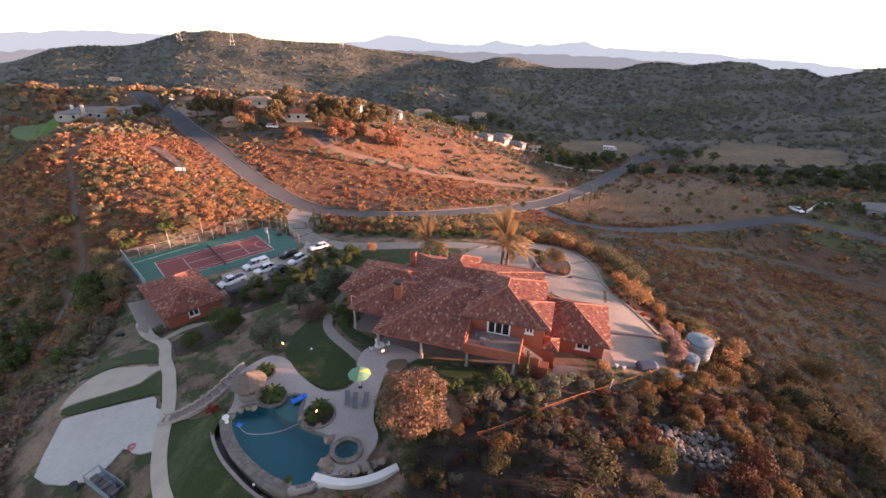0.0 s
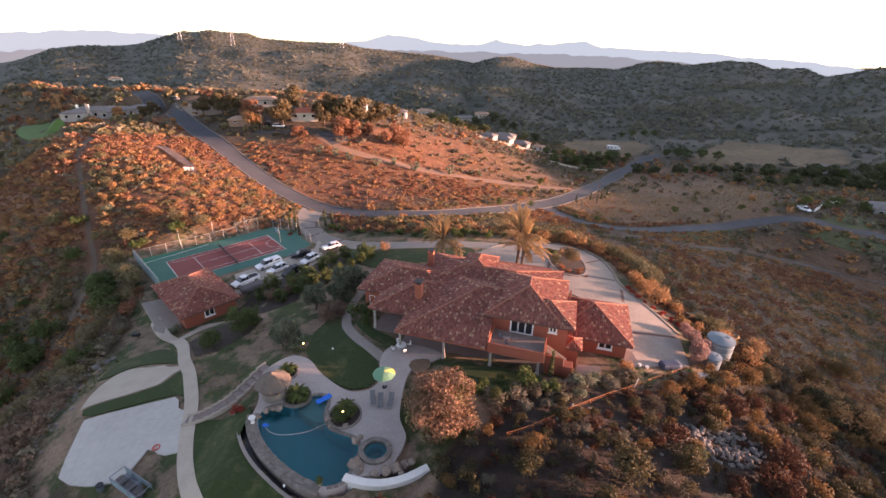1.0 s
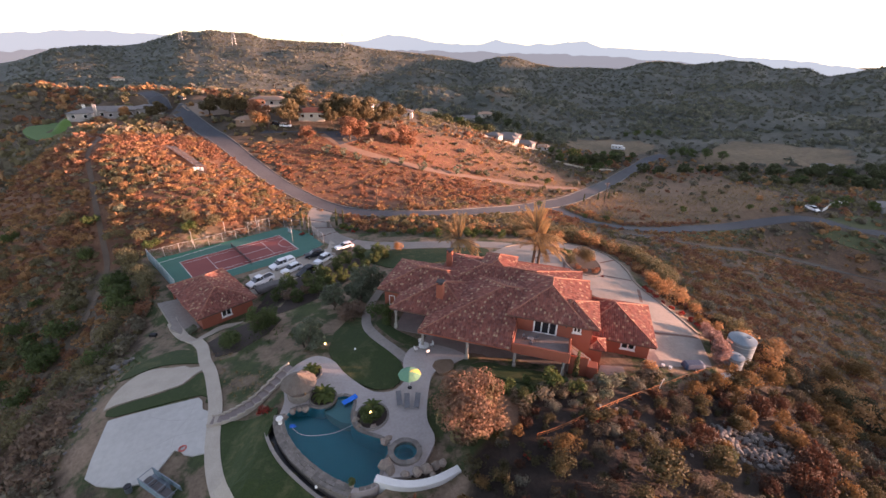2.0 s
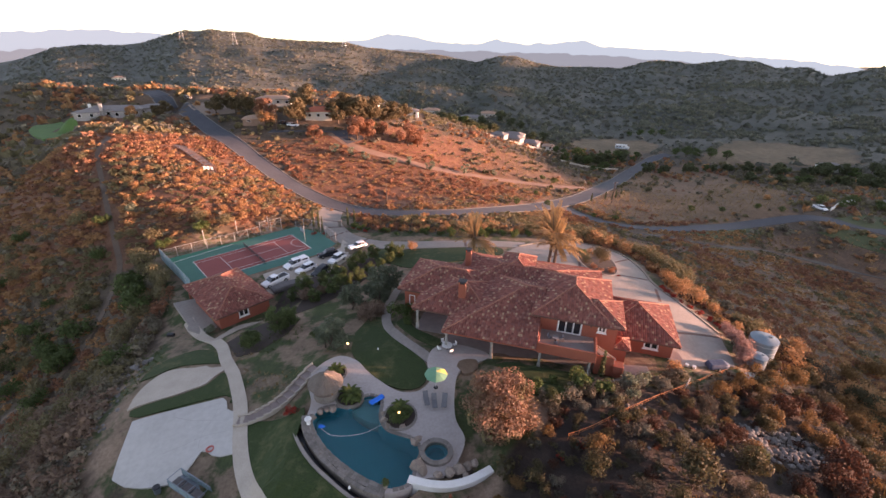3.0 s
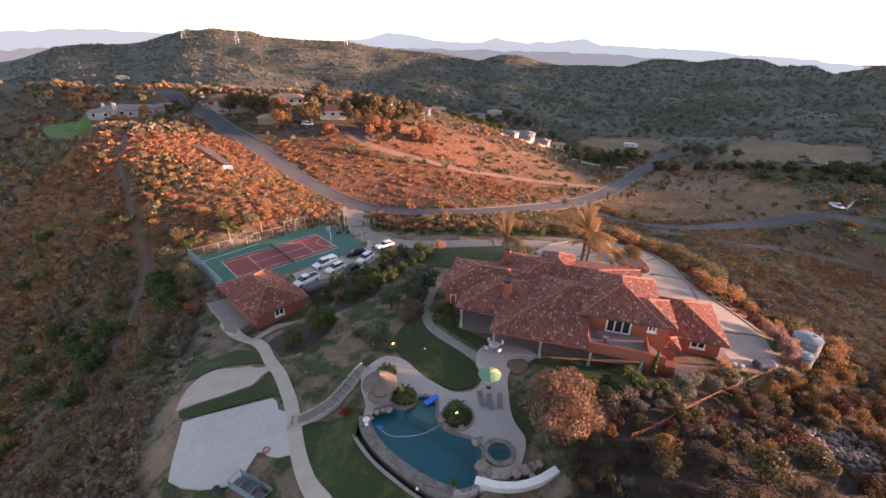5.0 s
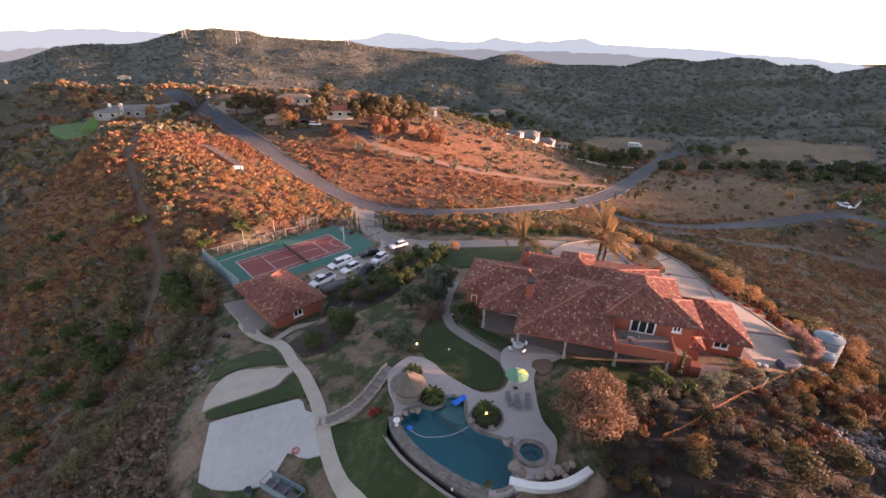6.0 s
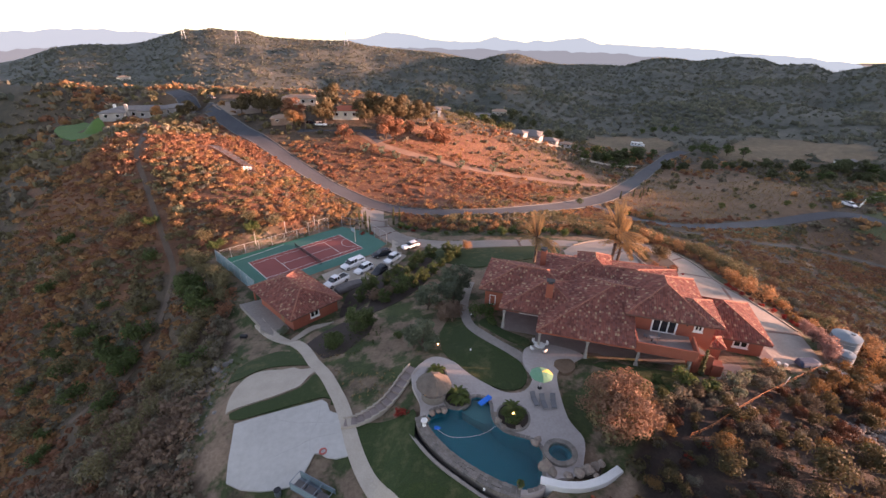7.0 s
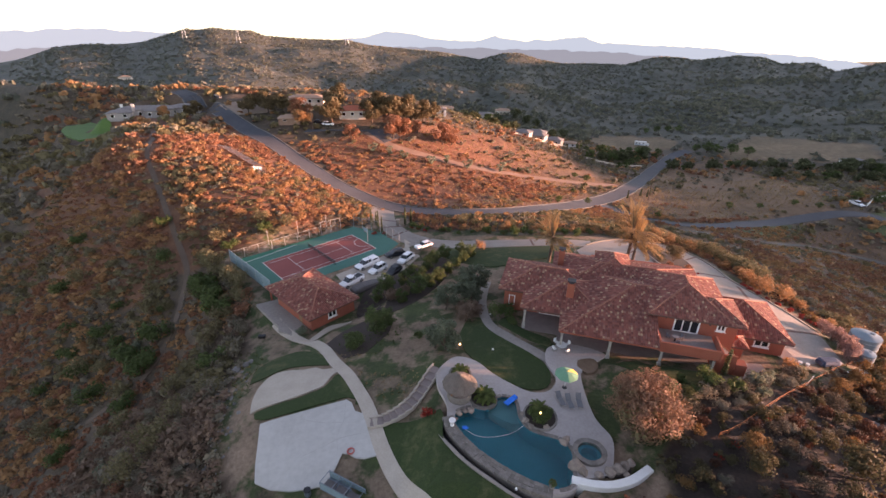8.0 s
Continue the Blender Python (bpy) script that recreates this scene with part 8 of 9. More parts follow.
cottage(-90, 218, 5, 16, 8, 2.9, CREAM, TAN_ROOF, "cream hilltop house with a low tan roof", 0.3)
cottage(-66, 203, 8, 11, 7, 3.2, CREAM, RED_ROOF, "cream hilltop house with a red tiled roof", 0.4)
cottage(-90, 193, 10, 10, 6, 2.1, rough_mat("brown_render", (0.22, 0.14, 0.10), (0.32, 0.22, 0.16), 0.6, 10), TAN_ROOF, "small house half hidden by hilltop trees", 0.35)
cottage(-46, 228, 0, 6, 5, 3.0, WHITE, GREY_ROOF, "small white hut behind the hilltop trees", 0.3)
cottage(-28, 243, 0, 7, 5, 2.8, WHITE, GREY_ROOF, "small white hut on the ridge", 0.3)
for x, y, a, w, d, h, wall, cover, lb in ((22, 268, -32, 9, 6, 2.8, GREY_SHADE_WALL, GREY_ROOF, "white bungalow with a grey roof below the field"), (32, 276, -30, 11, 7, 3.0, GREY_SHADE_WALL, GREY_ROOF, "white bungalow with a broad grey roof"), (36, 300, -25, 13, 8, 3.4, CREAM, GREY_ROOF, "cream house with a large grey roof"),
                                          (44, 281, -28, 10, 7, 3.0, GREY_SHADE_WALL, GREY_ROOF, "white house with grey gables in the valley"), (57, 290, -20, 7, 5, 2.6, WHITE, TAN_ROOF, "small white shed in the valley"), (-24, 452, 0, 16, 9, 3.5, CREAM, TAN_ROOF, "distant tan house among trees"),
                                          (14, 432, -6, 20, 9, 3.4, CREAM, GREY_ROOF, "long distant house with a grey roof"), (31, 440, -6, 14, 8, 3.4, CREAM, TAN_ROOF, "distant house with a tan roof"), (186, 176, -28, 17, 10, 3.2, GREY_SHADE_WALL, GREY_ROOF, "white house with a broad grey roof by the side road"), (220, 262, -10, 12, 8, 3.2, WHITE, GREY_ROOF, "white house at the valley edge")):
    cottage(x, y, a, w, d, h, wall, cover, lb)
cottage(-470, 660, 20, 15, 9, 4.0, CREAM, TAN_ROOF, "distant pale house on a wooded hill", 0.4)

# motor home
mh = thing("motor_home", pose(119.5, 326.5, ground_z(119.5, 326.5), 0, 0, -18), "white motor home parked in a dry meadow", "motor home")
part("body", block(-4.6, 3.4, -1.25, 1.25, 0.6, 3.3, bevel=0.2), WHITE, mh)
part("cab", block(3.4, 4.9, -1.1, 1.1, 0.5, 2.1, bevel=0.25), WHITE, mh)
for a in (-3.4, -1.4, 1.2):
    part("window", block(a - 0.6, a + 0.6, -1.29, -1.24, 1.7, 2.5), DARK_GLASS, mh)
part("stripe", block(-4.5, 3.3, -1.275, -1.252, 1.1, 1.35), rough_mat("blue_stripe", (0.10, 0.25, 0.40), (0.15, 0.32, 0.48), 1), mh)
wheels(mh, (-2.5, 3.6), 1.1, 0.42)


# hilltop and valley trees
def far_trees(leaf, label, spots, seed, h=12.0, w=6.6, n=2400, size=0.40):
    t = tree("tree", seed, h, w, h * 0.22, leaf, label, n, size, 20, trunk=0.3, flat=0.85)
    for k, (x, y, s) in enumerate(spots):
        put(t, x, y, s, k * 71, group=label.split(" ")[0] + " hill trees")
    drop(t)


far_trees("hill", "brown-green spreading tree on the hilltop", [(-113.4, 206.3, 0.8), (-108, 212, 0.8), (-104.5, 206.5, 0.85), (-97, 205, 0.8), (-73.5, 194.5, 1.05), (-75, 211, 1.05), (-60, 204, 0.75), (-57, 199.5, 0.9), (-52.5, 204, 1.15), (-48.5, 203.5, 1.1), (-44, 207.5, 1.1), (-35.5, 214, 0.95), (-30, 238, 0.6), (-140, 206, 0.5), (-141, 214, 0.6)], 501, h=10.0, w=6.0, n=3200)
far_trees("rust", "reddish dry tree on the sunlit hill", [(-87.3, 197, 0.95), (-47, 188.5, 1.05), (-43.5, 190, 0.9), (-26.1, 195.5, 1.0), (-22, 198, 0.85), (-63.3, 183, 0.65), (-37.4, 199, 0.6)], 502, h=9.0, w=5.4, n=1800)
far_trees("gold", "sunlit golden tree beside a hilltop house", [(-85.5, 190.5, 0.55), (-83, 191, 0.45), (-150, 203, 0.45)], 503)
far_trees("green", "green tree in the valley", [(71, 268, 1.0), (75, 262, 0.7), (100, 300, 0.5), (108, 305, 0.45), (114, 304, 0.5), (121, 302, 0.5), (92, 290, 0.5), (150, 308, 0.6), (156, 305, 0.75), (84, 282, 0.55), (80, 252, 0.5), (86, 262, 0.55), (104, 292, 0.7), (96, 275, 0.5), (160, 300, 0.7), (168, 297, 0.8), (176, 292, 0.7), (150, 372, 0.6), (160, 374, 0.55), (170, 376, 0.6), (141, 371, 0.5),
                                             (36, 203, 0.28), (41, 200, 0.34), (17, 156, 0.28), (30, 162, 0.27), (89, 168, 0.32), (102, 169, 0.27), (118, 172, 0.28), (125, 168, 0.28), (28, 176, 0.22), (45, 152, 0.22), (52, 150, 0.25), (148, 178, 0.5), (163, 180, 0.55), (156, 176, 0.4), (172, 176, 0.5), (178, 168, 0.45), (75, 250, 0.4), (60, 281, 0.5), (66, 284, 0.4)], 504, h=9.0, w=5.6, n=1000)
far_trees("dark", "dark oak in the valley hedgerow", [(190, 262, 0.7), (212, 258, 0.8), (220, 252, 0.9), (206, 248, 0.8), (240, 256, 0.8), (232, 240, 0.9), (215, 232, 0.8), (246, 250, 1.1), (200, 226, 0.7), (186, 238, 0.6), (176, 270, 0.6), (170, 262, 0.5), (182, 252, 0.6), (-6, 420, 1.1), (4, 412, 1.0), (22, 408, 1.1), (40, 420, 1.2), (48, 402, 1.0),
                                                   (56, 396, 0.9), (12, 330, 0.8), (24, 322, 0.9), (6, 345, 0.9), (40, 330, 0.7), (52, 318, 0.8), (62, 330, 0.8), (-16, 360, 1.0), (-30, 380, 1.0), (-8, 300, 0.7), (2, 290, 0.6), (14, 285, 0.6), (48, 300, 0.6)], 505, h=7.5, w=5.0, n=1000)
# low hedgerows across the valley floor
hr = random.Random(61)
low_tree = tree("tree", 506, 6.0, 4.2, 0.6, "dark", "low dark tree in a valley hedgerow", 420, 0.6, 14, trunk=0.2)
pale_tree = tree("tree", 507, 5.0, 3.6, 0.5, "green", "low green tree in a valley hedgerow", 420, 0.5, 14, trunk=0.2)
for line in ([(112, 262), (140, 268), (170, 262), (200, 256), (235, 248), (270, 242)], [(160, 232), (190, 226), (225, 222), (260, 216)], [(62, 262), (80, 270), (98, 284), (116, 300)], [(10, 272), (-6, 296), (-20, 330), (-4, 360), (30, 372)]):
    for x, y in bend(line, 5.0):
        put(hr.choice((low_tree, low_tree, pale_tree)), x + hr.gauss(0, 2.5), y + hr.gauss(0, 3.0), hr.uniform(0.5, 1.1), hr.uniform(0, 360), group="valley hedgerows")
drop(low_tree)
drop(pale_tree)
# row of grey olives along the dirt track
grey = tree("olive_tree", 511, 3.6, 1.9, 0.4, "grey", "pale young olive tree beside the dirt track", 420, 0.22, 10)
for k, (x, y, s) in enumerate(((-53.7, 175.0, 1.1), (-46.9, 174.4, 1.1), (-41.3, 173.6, 1.05), (-30.3, 174.0, 1.1), (-24.3, 178.4, 1.1), (-15.8, 178.0, 1.2), (-1.5, 184.6, 1.3), (12.0, 192.0, 0.9))):
    put(grey, x, y, s, k * 63, group="olives along the track")
drop(grey)


# poles and towers
def utility_pole(x, y, h, label, arms=1):
    t = thing("utility_pole", pose(x, y, ground_z(x, y), 0, 0, 25), label, "utility pole", "utility poles")
    part("pole", rod((0, 0, -0.5), (0, 0, h), 0.16, 0.11), BARK, t)
    for k in range(arms):
        part("crossarm", block(-1.2, 1.2, -0.06, 0.06, h - 0.7 - k * 0.8, h - 0.56 - k * 0.8), BARK, t)
        for a in (-1.0, 0.0, 1.0):
            part("insulator", rod((a, 0, h - 0.56 - k * 0.8), (a, 0, h - 0.36 - k * 0.8), 0.05, 0.03, 6), WHITE, t)
    return t


utility_pole(-79.8, 187.0, 9.0, "tall pale pole on the sunlit hilltop", 1)
utility_pole(-28.2, 135.3, 7.8, "timber utility pole beside the road", 1)
utility_pole(60.5, 177.2, 9.5, "timber utility pole at the road bend", 1)
utility_pole(48.4, 243.0, 10.5, "timber utility pole above the valley houses", 2)
utility_pole(38, 452, 14, "thin distant utility pole", 1)
for x, y in ((52.3, 178.6), (60.0, 183.9), (62.6, 183.0), (69.8, 192.0), (66.0, 188.0)):
    c = cypress(int(x), 3.6)
    c.matrix_basis = pose(x, y, ground_z(x, y))
    tagged(c, "young dark cypress beside the road", group="cypresses at the road bend")


def pylon(x, y, h):
    t = thing("power_pylon", pose(x, y, ground_z(x, y), 0, 0, 20), "grey lattice power pylon on the far ridge", "pylon", "power pylons")
    for sx, sy in ((-1, -1), (1, -1), (1, 1), (-1, 1)):
        part("leg", rod((sx * 4.0, sy * 4.0, -1), (sx * 0.5, sy * 0.5, h), 0.2, 0.12, 5), STEEL, t)
    for k in range(6):
        f0, f1 = k / 6, (k + 1) / 6
        w0, w1 = 4.0 - 3.5 * f0, 4.0 - 3.5 * f1
        bm = bmesh.new()
        for (ax, ay), (bx, by) in (((-1, -1), (1, -1)), ((1, -1), (1, 1)), ((1, 1), (-1, 1)), ((-1, 1), (-1, -1))):
            rod((ax * w0, ay * w0, h * f0), (bx * w1, by * w1, h * f1), 0.08, None, 4, bm)
        part("brace", bm, STEEL, t)
    for f in (0.72, 0.84, 0.96):
        part("crossarm", rod((-5.5, 0, h * f), (5.5, 0, h * f), 0.22, None, 5), STEEL, t)


pylon(-560, 1010, 36)
pylon(-440, 985, 36)
pylon(-245, 1105, 34)

# solar array on the hill
SOLAR, sn, sl, sb = shade("solar_glass", 0.6)
sb.inputs["Base Color"].default_value = (0.055, 0.055, 0.065, 1)
ax_, ay_ = Vector((-100.5, 151.0, 0)), Vector((-84.0, 137.4, 0))
dirn = (ay_ - ax_).normalized()
turn = math.degrees(math.atan2(dirn.y, dirn.x))
mid = (ax_ + ay_) / 2
arr = thing("solar_array", pose(mid.x, mid.y, ground_z(mid.x, mid.y) + 1.0, 0, 0, turn), "long tilted row of grey solar panels on the hillside", "solar panels")
gslope = (ground_z(ay_.x, ay_.y) - ground_z(ax_.x, ax_.y)) / (ay_ - ax_).length
for k in range(14):
    x0 = -10.7 + k * 1.54
    z = gslope * (x0 + 0.75)
    bm = block(x0, x0 + 1.48, -1.7, 1.7, -0.03, 0.03)
    bmesh.ops.transform(bm, matrix=pose(0, 0, z, -14), verts=bm.verts)
    pn = part("panel", bm, SOLAR, arr, "dull grey solar panel")
    if k % 2 == 0:
        part("strut", rod((x0, 0, z - 1.6), (x0, 0, z), 0.05), STEEL, arr)
for k in range(3):
    q = dirn * (11.4) + Vector((-dirn.y, dirn.x, 0)) * (k * 1.1 - 2.2)
    tk = thing("pump_box", pose(mid.x + q.x, mid.y + q.y, ground_z(mid.x + q.x, mid.y + q.y), 0, 0, turn), "small white box beside the solar panels", "utility box", "boxes by the solar panels")
    part("box_body", block(-0.4, 0.4, -0.4, 0.4, -0.2, 0.95, bevel=0.04), WHITE, tk)

# tanks, tarpaulin, wire fence and garden odds and ends
TANK_PAINT = rough_mat("tank_paint", (0.125, 0.17, 0.205), (0.19, 0.24, 0.275), 0.5, 8, 0.5, 0.05)


def tank(x, y, z, r, h):
    t = thing("water_tank", pose(x, y, z), "pale grey cylindrical water tank with a domed lid", "water tank", "water tanks")
    part("shell", rod((0, 0, -1.2), (0, 0, h), r, r, 36), TANK_PAINT, t, soft=False)
    part("lid", rod((0, 0, h), (0, 0, h + r * 0.18), r * 1.01, r * 0.12, 36), TANK_PAINT, t)
    part("hatch", rod((r * 0.45, 0, h + r * 0.06), (r * 0.45, 0, h + r * 0.2), r * 0.16, r * 0.16, 14), TANK_PAINT, t)
    part("outlet", rod((-r - 0.15, 0, h - 0.25), (-r + 0.1, 0, h - 0.25), 0.07), DARK_METAL, t)
    for k in range(3):
        part("band", ring_plate(oval(0, 0, r + 0.02, r + 0.02, 36), [oval(0, 0, r - 0.02, r - 0.02, 36)], h * (k + 0.6) / 3.2, h * (k + 0.6) / 3.2 + 0.06), STEEL, t)


tank(40.6, 57.2, ground_z(40.6, 57.2), 1.95, 3.3)
tank(37.3, 53.2, ground_z(37.3, 53.2), 1.15, 2.1)
BLUE_TARP = rough_mat("blue_tarp", (0.022, 0.042, 0.085), (0.055, 0.085, 0.14), 1.5, 6, 0.75, 0.6, 0.08)
tp = thing("covered_trailer", pose(29.8, 50.9, ground_z(29.8, 50.9) + 0.08, 0, 0, 5), "small trailer under a blue tarpaulin", "trailer")
part("tarpaulin", loft([(-1.5, 0.6, 0.3, 0.9, 0.6), (-1.2, 0.75, 0.25, 1.1, 0.6), (1.0, 0.75, 0.25, 1.05, 0.6), (1.5, 0.55, 0.3, 0.8, 0.6)]), BLUE_TARP, tp)
wheels(tp, (0.0,), 0.7, 0.27)
wt = thing("stacked_boards", pose(34.3, 50.3, ground_z(34.3, 50.3) + 0.05, 0, 0, 8), "pale boards stacked under a white sheet", "boards")
part("sheet", loft([(-1.8, 0.5, 0.0, 0.35, 0.6), (0, 0.6, 0.0, 0.5, 0.6), (1.8, 0.45, 0.0, 0.3, 0.6)]), WHITE, wt)
for x, y in ((25.0, 50.2), (26.0, 50.0)):
    pot = thing("plant_pot", pose(x, y, ground_z(x, y) + 0.05), "small white plant pot at the drive edge", "pot", "pots at the drive edge")
    part("pot", rod((0, 0, 0), (0, 0, 0.4), 0.18, 0.26, 14), WHITE, pot)
# orange-brown wire fence up the near bank
WIRE = rough_mat("rusty_wire", (0.24, 0.085, 0.028), (0.38, 0.15, 0.052), 3.0, 5, 0.8)
FL = bend([(4.1, 34.8), (7.2, 36.2), (15.2, 41.3), (23.5, 46.2), (30.1, 49.9), (36.5, 53.1)], 2.6)
wf = thing("wire_fence", pose(0, 0, 0), "rusty wire fence running up the dry bank", "fence")
for i, (x, y) in enumerate(FL):
    z = ground_z(x, y)
    part("fence_post", rod((x, y, z - 0.3), (x, y, z + 0.75), 0.035, None, 6), WIRE, wf)
for a, b in zip(FL[:-1], FL[1:]):
    za, zb = ground_z(*a), ground_z(*b)
    part("wire", rod((*a, za + 0.34), (*b, zb + 0.34), 0.02, None, 5), WIRE, wf)
    part("wire", rod((*a, za + 0.66), (*b, zb + 0.66), 0.032, None, 6), WIRE, wf)
mk = thing("marker_post", pose(22.6, 45.8, ground_z(22.6, 45.8), 12, 0, 0), "leaning pale marker post on the bank", "post")
part("post", rod((0, 0, -0.2), (0, 0, 2.1), 0.07, 0.06), WHITE, mk)
# long greenhouse frame or cage beside the slab
cg = thing("folded_cage", pose(-36.2, 31.9, ground_z(-36.2, 31.9) + 0.05, 0, 0, -27), "blue-grey metal cage trailer beside the slab", "cage")
BLUE_GREY = rough_mat("blue_grey_metal", (0.14, 0.17, 0.20), (0.24, 0.28, 0.32), 2.0, 6, 0.5, 0.1, 0.01, 0.5)
for y in (-0.8, 0.8):
    for z in (0.15, 1.2):
        part("rail", rod((-2.4, y, z), (2.4, y, z), 0.05, None, 6), BLUE_GREY, cg)
for x in (-2.4, -0.8, 0.8, 2.4):
    for y in (-0.8, 0.8):
        part("upright", rod((x, y, 0), (x, y, 1.2), 0.04, None, 6), BLUE_GREY, cg)
    part("crossbar", rod((x, -0.8, 1.2), (x, 0.8, 1.2), 0.04, None, 6), BLUE_GREY, cg)
part("floor_panel", block(-2.4, 2.4, -0.8, 0.8, 0.1, 0.2), BLUE_GREY, cg)
for k in range(3):
    part("deck_panel", block(-2.2 + k * 1.5, -0.9 + k * 1.5, -0.5, 0.3, 0.5, 0.62, bevel=0.03), COVER, cg)
for y in (-0.8, 0.8):
    part("side_mesh", sheet((-2.4, y), (2.4, y), 0.2, 1.2), SCREEN, cg)
dr = thing("barrel", pose(-40.2, 32.3, ground_z(-40.2, 32.3) + 0.05), "dark blue-grey barrel at the slab edge", "barrel")
part("barrel_body", rod((0, 0, 0), (0, 0, 0.8), 0.36, 0.36, 18), BLUE_GREY, dr)
part("rim", rod((0, 0, 0.78), (0, 0, 0.84), 0.39, 0.39, 18), DARK_METAL, dr)
rp = thing("ring_buoy", pose(-36.2, 36.5, ground_z(-36.2, 36.5) + 0.14), "faded red ring lying on the slab", "ring")
bm = bmesh.new()
for k in range(16):
    a, b = math.tau * k / 16, math.tau * (k + 1) / 16
    rod((0.38 * math.cos(a), 0.38 * math.sin(a), 0.08), (0.38 * math.cos(b), 0.38 * math.sin(b), 0.08), 0.1, None, 7, bm)
part("ring_tube", bm, rough_mat("faded_red", (0.40, 0.08, 0.07), (0.55, 0.16, 0.13), 2), rp)
for x, y, s in ((-58.2, 55.4, 0.9), (-57.0, 56.2, 0.7), (-56.4, 56.8, 0.5)):
    boulder(x, y, ground_z(x, y) + 0.2, s, 2, "large white rock on the western bank", True, "white rocks")
gr = thing("grill_cart", pose(-57.3, 63.8, ground_z(-57.3, 63.8)), "dark metal grill cart on the gravel", "grill")
part("grill_body", block(-0.6, 0.6, -0.35, 0.35, 0.35, 0.85, bevel=0.08), DARK_METAL, gr)
for a in (-0.5, 0.5):
    for b in (-0.28, 0.28):
        part("leg", rod((a, b, 0), (a, b, 0.4), 0.04, None, 6), DARK_METAL, gr)
for k, (x, y, z) in enumerate(((-17.9, 61.0, 0.25), (-18.6, 50.6, 0.25), (-18.4, 29.4, 0.2))):
    lm = thing("garden_lamp", pose(x, y, ground_z(x, y)), "small pale garden lamp on the lawn", "garden lamp", "garden lamps")
    part("stem", rod((0, 0, 0), (0, 0, 0.4), 0.03), DARK_METAL, lm)
    part("globe", rod((0, 0, 0.4), (0, 0, 0.62), 0.13, 0.1, 12), WHITE, lm)
GLOW, glow_n, glow_l, glow_b = shade("lamp_glow", 0.4)
glow_b.inputs["Base Color"].default_value = (0.9, 0.75, 0.5, 1)
glow_b.inputs["Emission Color"].default_value, glow_b.inputs["Emission Strength"].default_value = (1.0, 0.62, 0.22, 1), 1.6
for x, y, z in ((-14.4, 38.2, DECK_Z + 0.1), (-23.2, 52.0, ground_z(-23.2, 52.0))):
    lm = thing("garden_lamp", pose(x, y, z), "lit warm garden lamp among the plants", "garden lamp", "lit garden lamps")
    part("stem", rod((0, 0, -0.1), (0, 0, 0.75), 0.03), DARK_METAL, lm)
    part("globe", rod((0, 0, 0.75), (0, 0, 0.95), 0.13, 0.1, 12), GLOW, lm, "glowing warm globe")
urn = thing("garden_urn", pose(-24.55, 37.1, DECK_Z + 0.05), "white stone urn at the pool corner", "urn")
part("foot", rod((0, 0, 0), (0, 0, 0.22), 0.24, 0.14, 16), WHITE, urn)
part("bowl", rod((0, 0, 0.2), (0, 0, 0.72), 0.16, 0.36, 16), WHITE, urn)
part("rim", rod((0, 0, 0.72), (0, 0, 0.8), 0.4, 0.38, 16), WHITE, urn)
pp = thing("potted_plant", pose(-14.9, 29.5, DECK_Z + 0.05), "small green plant in a pale pot at the pool tip", "potted plant")
part("pot", rod((0, 0, 0), (0, 0, 0.45), 0.2, 0.3, 14), CONCRETE, pp)
v_, q_ = leaf_cloud(611, [(0, 0, 0.7, 0.38, 0.38, 0.32)], 160, 0.11)
ob = new("foliage", np_mesh("foliage", v_, q_, LEAF["garden"]))
ob.parent = pp
pc = thing("pool_cleaner", pose(-23.1, 36.9, WATER_Z), "small blue floating pool cleaner", "pool cleaner")
part("cleaner_body", block(-0.3, 0.3, -0.22, 0.22, -0.03, 0.16, bevel=0.07), BLUE_FOAM, pc)
part("hose_joint", rod((0.3, 0, 0.05), (0.5, 0, 0.05), 0.05, None, 8), BLUE_FOAM, pc)
tagged(part("bare_patch", slab(bend([(-7.6, 47.4), (-7.2, 48.5), (-6.1, 48.9), (-4.9, 48.8), (-4.7, 47.5), (-5.6, 46.3), (-6.6, 46.0), (-7.1, 46.6), (-7.6, 47.4)], 0.4)[:-1], 7.0, DECK_Z + 0.02), rough_mat("ochre_earth", (0.13, 0.085, 0.055), (0.22, 0.150, 0.100), 1.2, 8, 0.95, 0.4), None), "patch of bare ochre earth in the terrace", "earth", kind="structure")
slim = cypress(58, 4.3)
slim.matrix_basis = pose(11.2, 45.9, ground_z(11.2, 45.9))
tagged(slim, "slim dark cypress beside the outside stair", group="cypress by the stair")
# gate pillars and gate
for x, y in ((-45.6, 113.4), (-38.0, 112.2)):
    g = thing("gate_pillar", pose(x, y, ground_z(x, y)), "stone gate pillar with a pale cap", "gate pillar", "gate pillars")
    part("pillar", block(-0.4, 0.4, -0.4, 0.4, -0.5, 1.8, bevel=0.04), STONE, g)
    part("cap", block(-0.5, 0.5, -0.5, 0.5, 1.8, 1.95, bevel=0.03), CONCRETE, g)
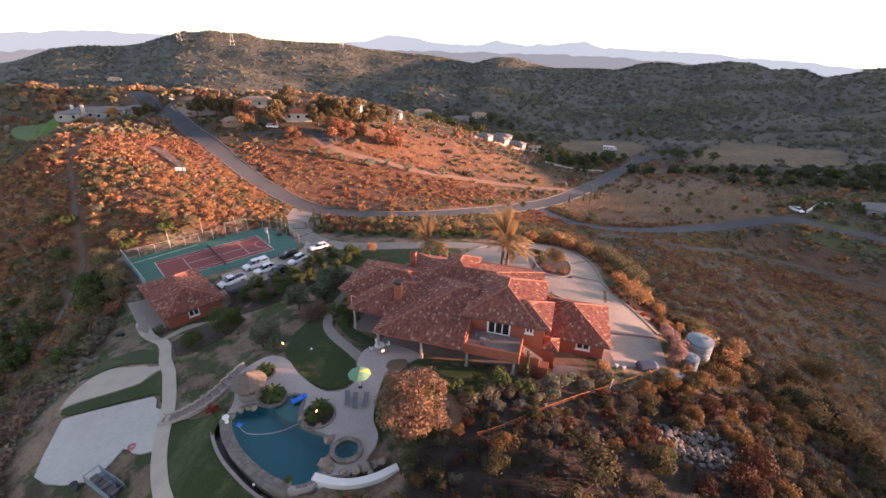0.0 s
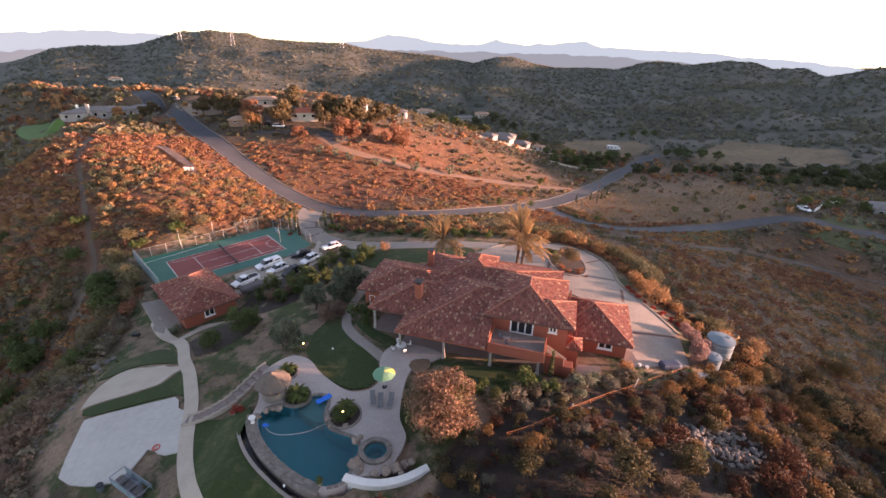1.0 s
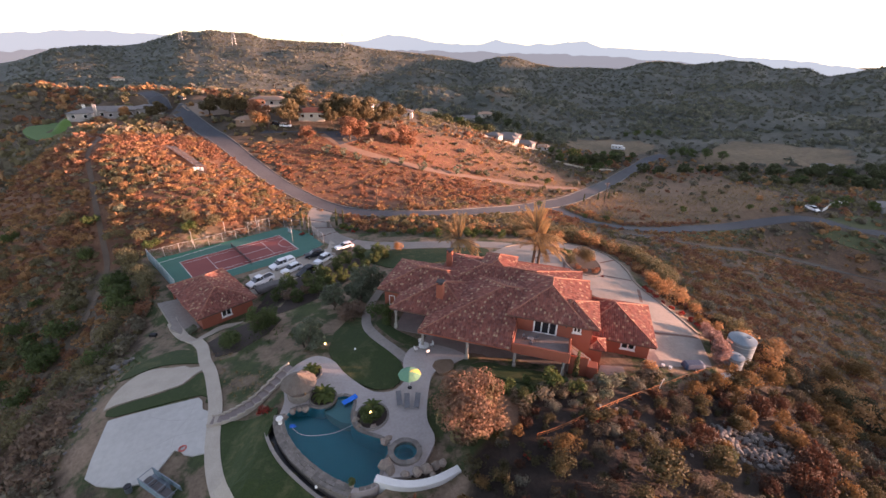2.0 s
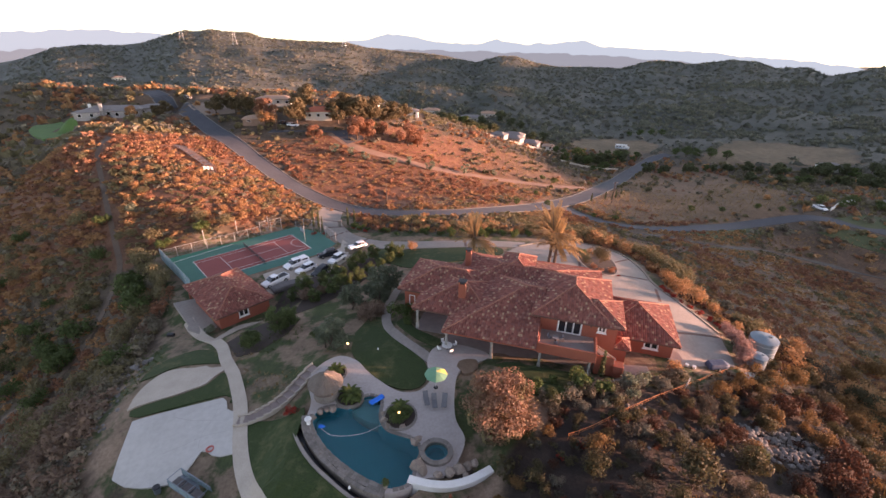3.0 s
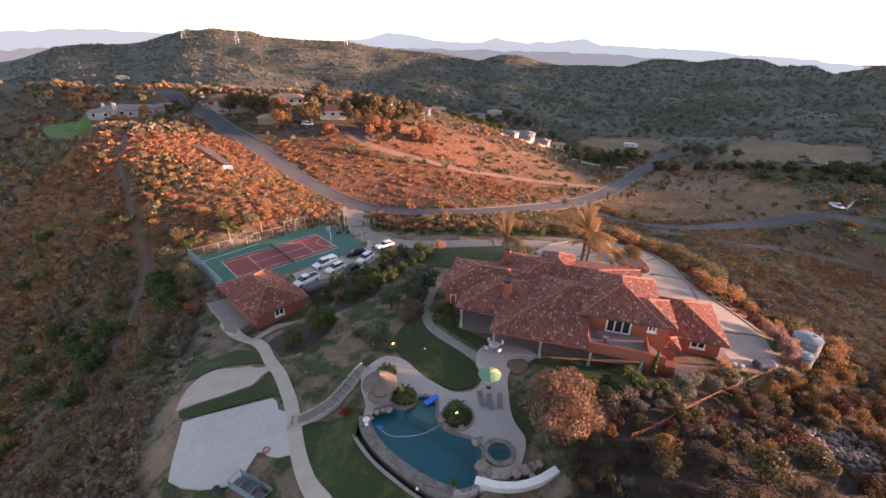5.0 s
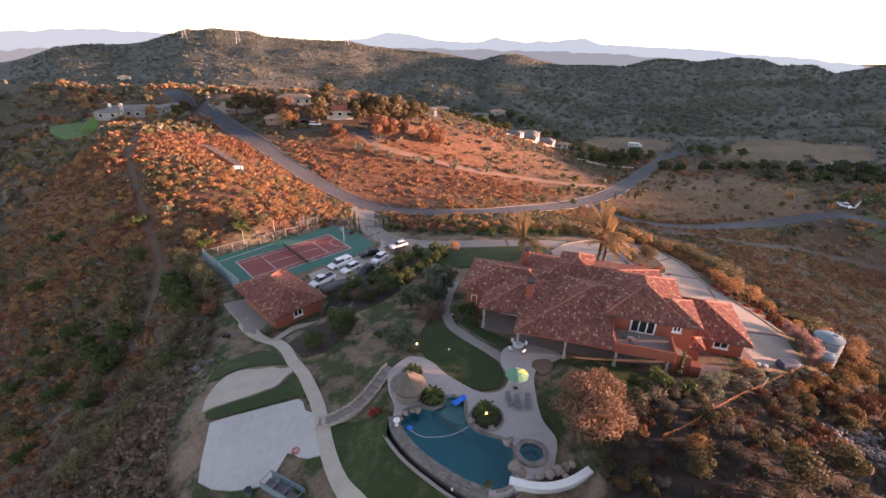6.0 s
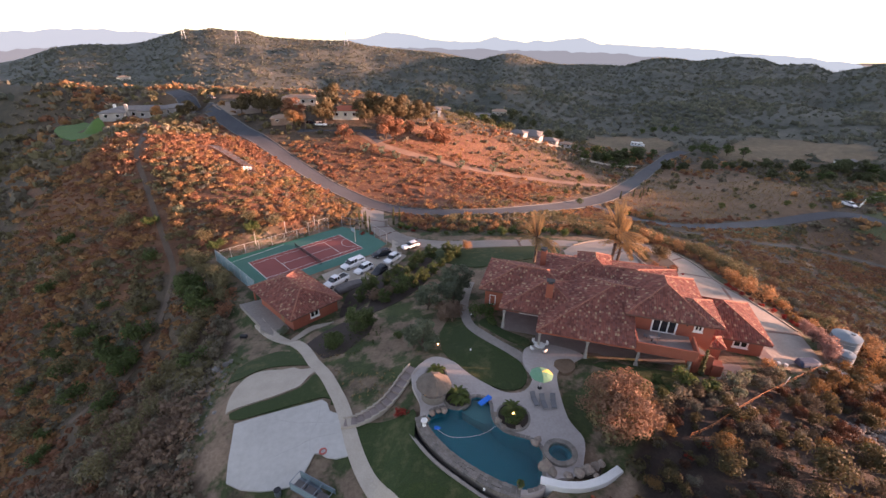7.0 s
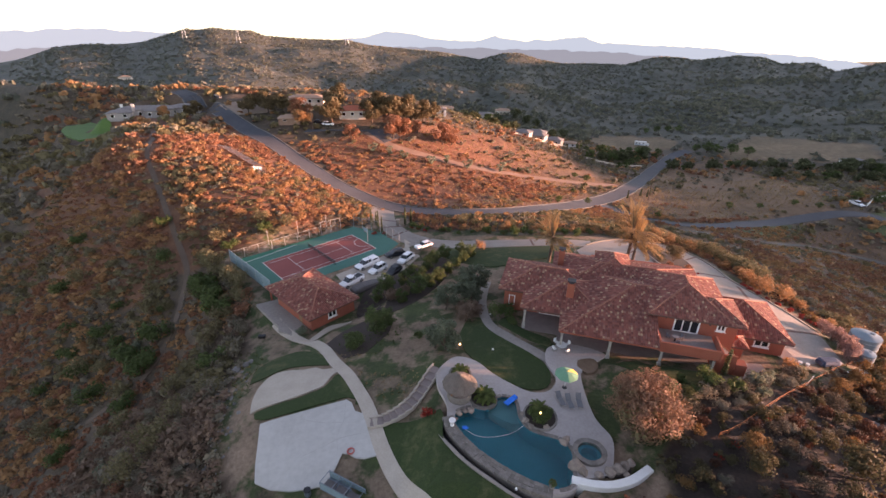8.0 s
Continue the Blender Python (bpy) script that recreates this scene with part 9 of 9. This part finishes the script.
# white fence by the side road, stone wall below the field
for label, line, h, mat in (("white board fence beside the side road", [(147, 171), (153, 176), (160, 182), (172, 188)], 1.3, WHITE), ("low pale wall below the sunlit field", [(14, 262), (30, 268), (48, 276), (66, 283)], 1.3, CREAM), ("low pale wall along the valley drive", [(58, 258), (72, 258), (86, 262), (96, 265)], 1.0, CREAM)):
    fw = thing("boundary_fence", pose(0, 0, 0), label, "fence")
    pts = bend(line, 3.0)
    for a, b in zip(pts[:-1], pts[1:]):
        za, zb = ground_z(*a), ground_z(*b)
        d = Vector((b[0] - a[0], b[1] - a[1], 0)).normalized()
        n = Vector((-d.y, d.x, 0)) * 0.12
        bm = bmesh.new()
        v = [bm.verts.new((p[0] + s * n.x, p[1] + s * n.y, z + k)) for k in (-0.3, h) for p, z in ((a, za), (b, zb)) for s in (-1, 1)]
        for f in ((0, 1, 3, 2), (4, 6, 7, 5), (0, 4, 5, 1), (2, 3, 7, 6), (0, 2, 6, 4), (1, 5, 7, 3)):
            bm.faces.new([v[i] for i in f])
        bmesh.ops.recalc_face_normals(bm, faces=bm.faces)
        part("wall_panel", bm, mat, fw)
tagged(part("hilltop_drive", draped([(-82, 187.5), (-62, 190), (-48, 196), (-44, 190), (-50, 183), (-58, 190.5), (-70, 188.5), (-83, 184.8)], 0.12), ASPHALT, None), "dark asphalt drive on the hilltop", "driveway", kind="structure")
tagged(part("hilltop_yard", draped([(-130, 214), (-118, 222), (-100, 214), (-104, 207), (-120, 204)], 0.10), rough_mat("yard_earth", (0.24, 0.17, 0.13), (0.34, 0.26, 0.20), 0.3, 8), None), "bare earth yard beside the road", "yard", kind="structure")

# far mountains beyond the ridge: sheets that glow in the colour of haze
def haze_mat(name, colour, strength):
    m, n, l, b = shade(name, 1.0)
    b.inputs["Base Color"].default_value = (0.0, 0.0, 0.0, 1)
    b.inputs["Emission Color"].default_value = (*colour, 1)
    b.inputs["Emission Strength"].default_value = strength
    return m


def range_of_hills(name, d, table, low, colour, strength, wobble, label):
    az = np.linspace(-70, 70, 561)
    t = np.array(table)
    top = np.interp(az, t[:, 0], t[:, 1]) + fbm(az * 30, az * 0, 40, 4, d * 0.01) * wobble
    vs, fs = [], []
    for a, z in zip(az, top):
        s, c = math.sin(radians(a)), math.cos(radians(a))
        vs += [(-13 + d * s, d * c, low), (-13 + d * s, d * c, z), (-13 + (d + 250) * s, (d + 250) * c, low)]
    for i in range(len(az) - 1):
        k = i * 3
        fs += [(k, k + 3, k + 4, k + 1), (k + 1, k + 4, k + 5, k + 2)]
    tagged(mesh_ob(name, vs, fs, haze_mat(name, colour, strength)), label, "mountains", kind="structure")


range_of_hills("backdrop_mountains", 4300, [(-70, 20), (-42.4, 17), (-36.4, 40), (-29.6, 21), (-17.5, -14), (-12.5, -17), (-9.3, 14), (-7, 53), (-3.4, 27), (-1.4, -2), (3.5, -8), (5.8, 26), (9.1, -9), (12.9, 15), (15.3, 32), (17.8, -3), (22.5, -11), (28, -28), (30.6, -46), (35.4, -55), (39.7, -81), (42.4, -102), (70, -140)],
               -420, (0.66, 0.80, 1.0), 0.172, 8, "pale blue backdrop mountains with haze painted as glow")
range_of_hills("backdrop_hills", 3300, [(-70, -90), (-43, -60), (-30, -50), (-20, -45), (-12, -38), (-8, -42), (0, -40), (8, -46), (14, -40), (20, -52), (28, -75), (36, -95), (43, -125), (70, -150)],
               -420, (0.72, 0.80, 1.0), 0.098, 7, "blue-grey backdrop hills with haze painted as glow")
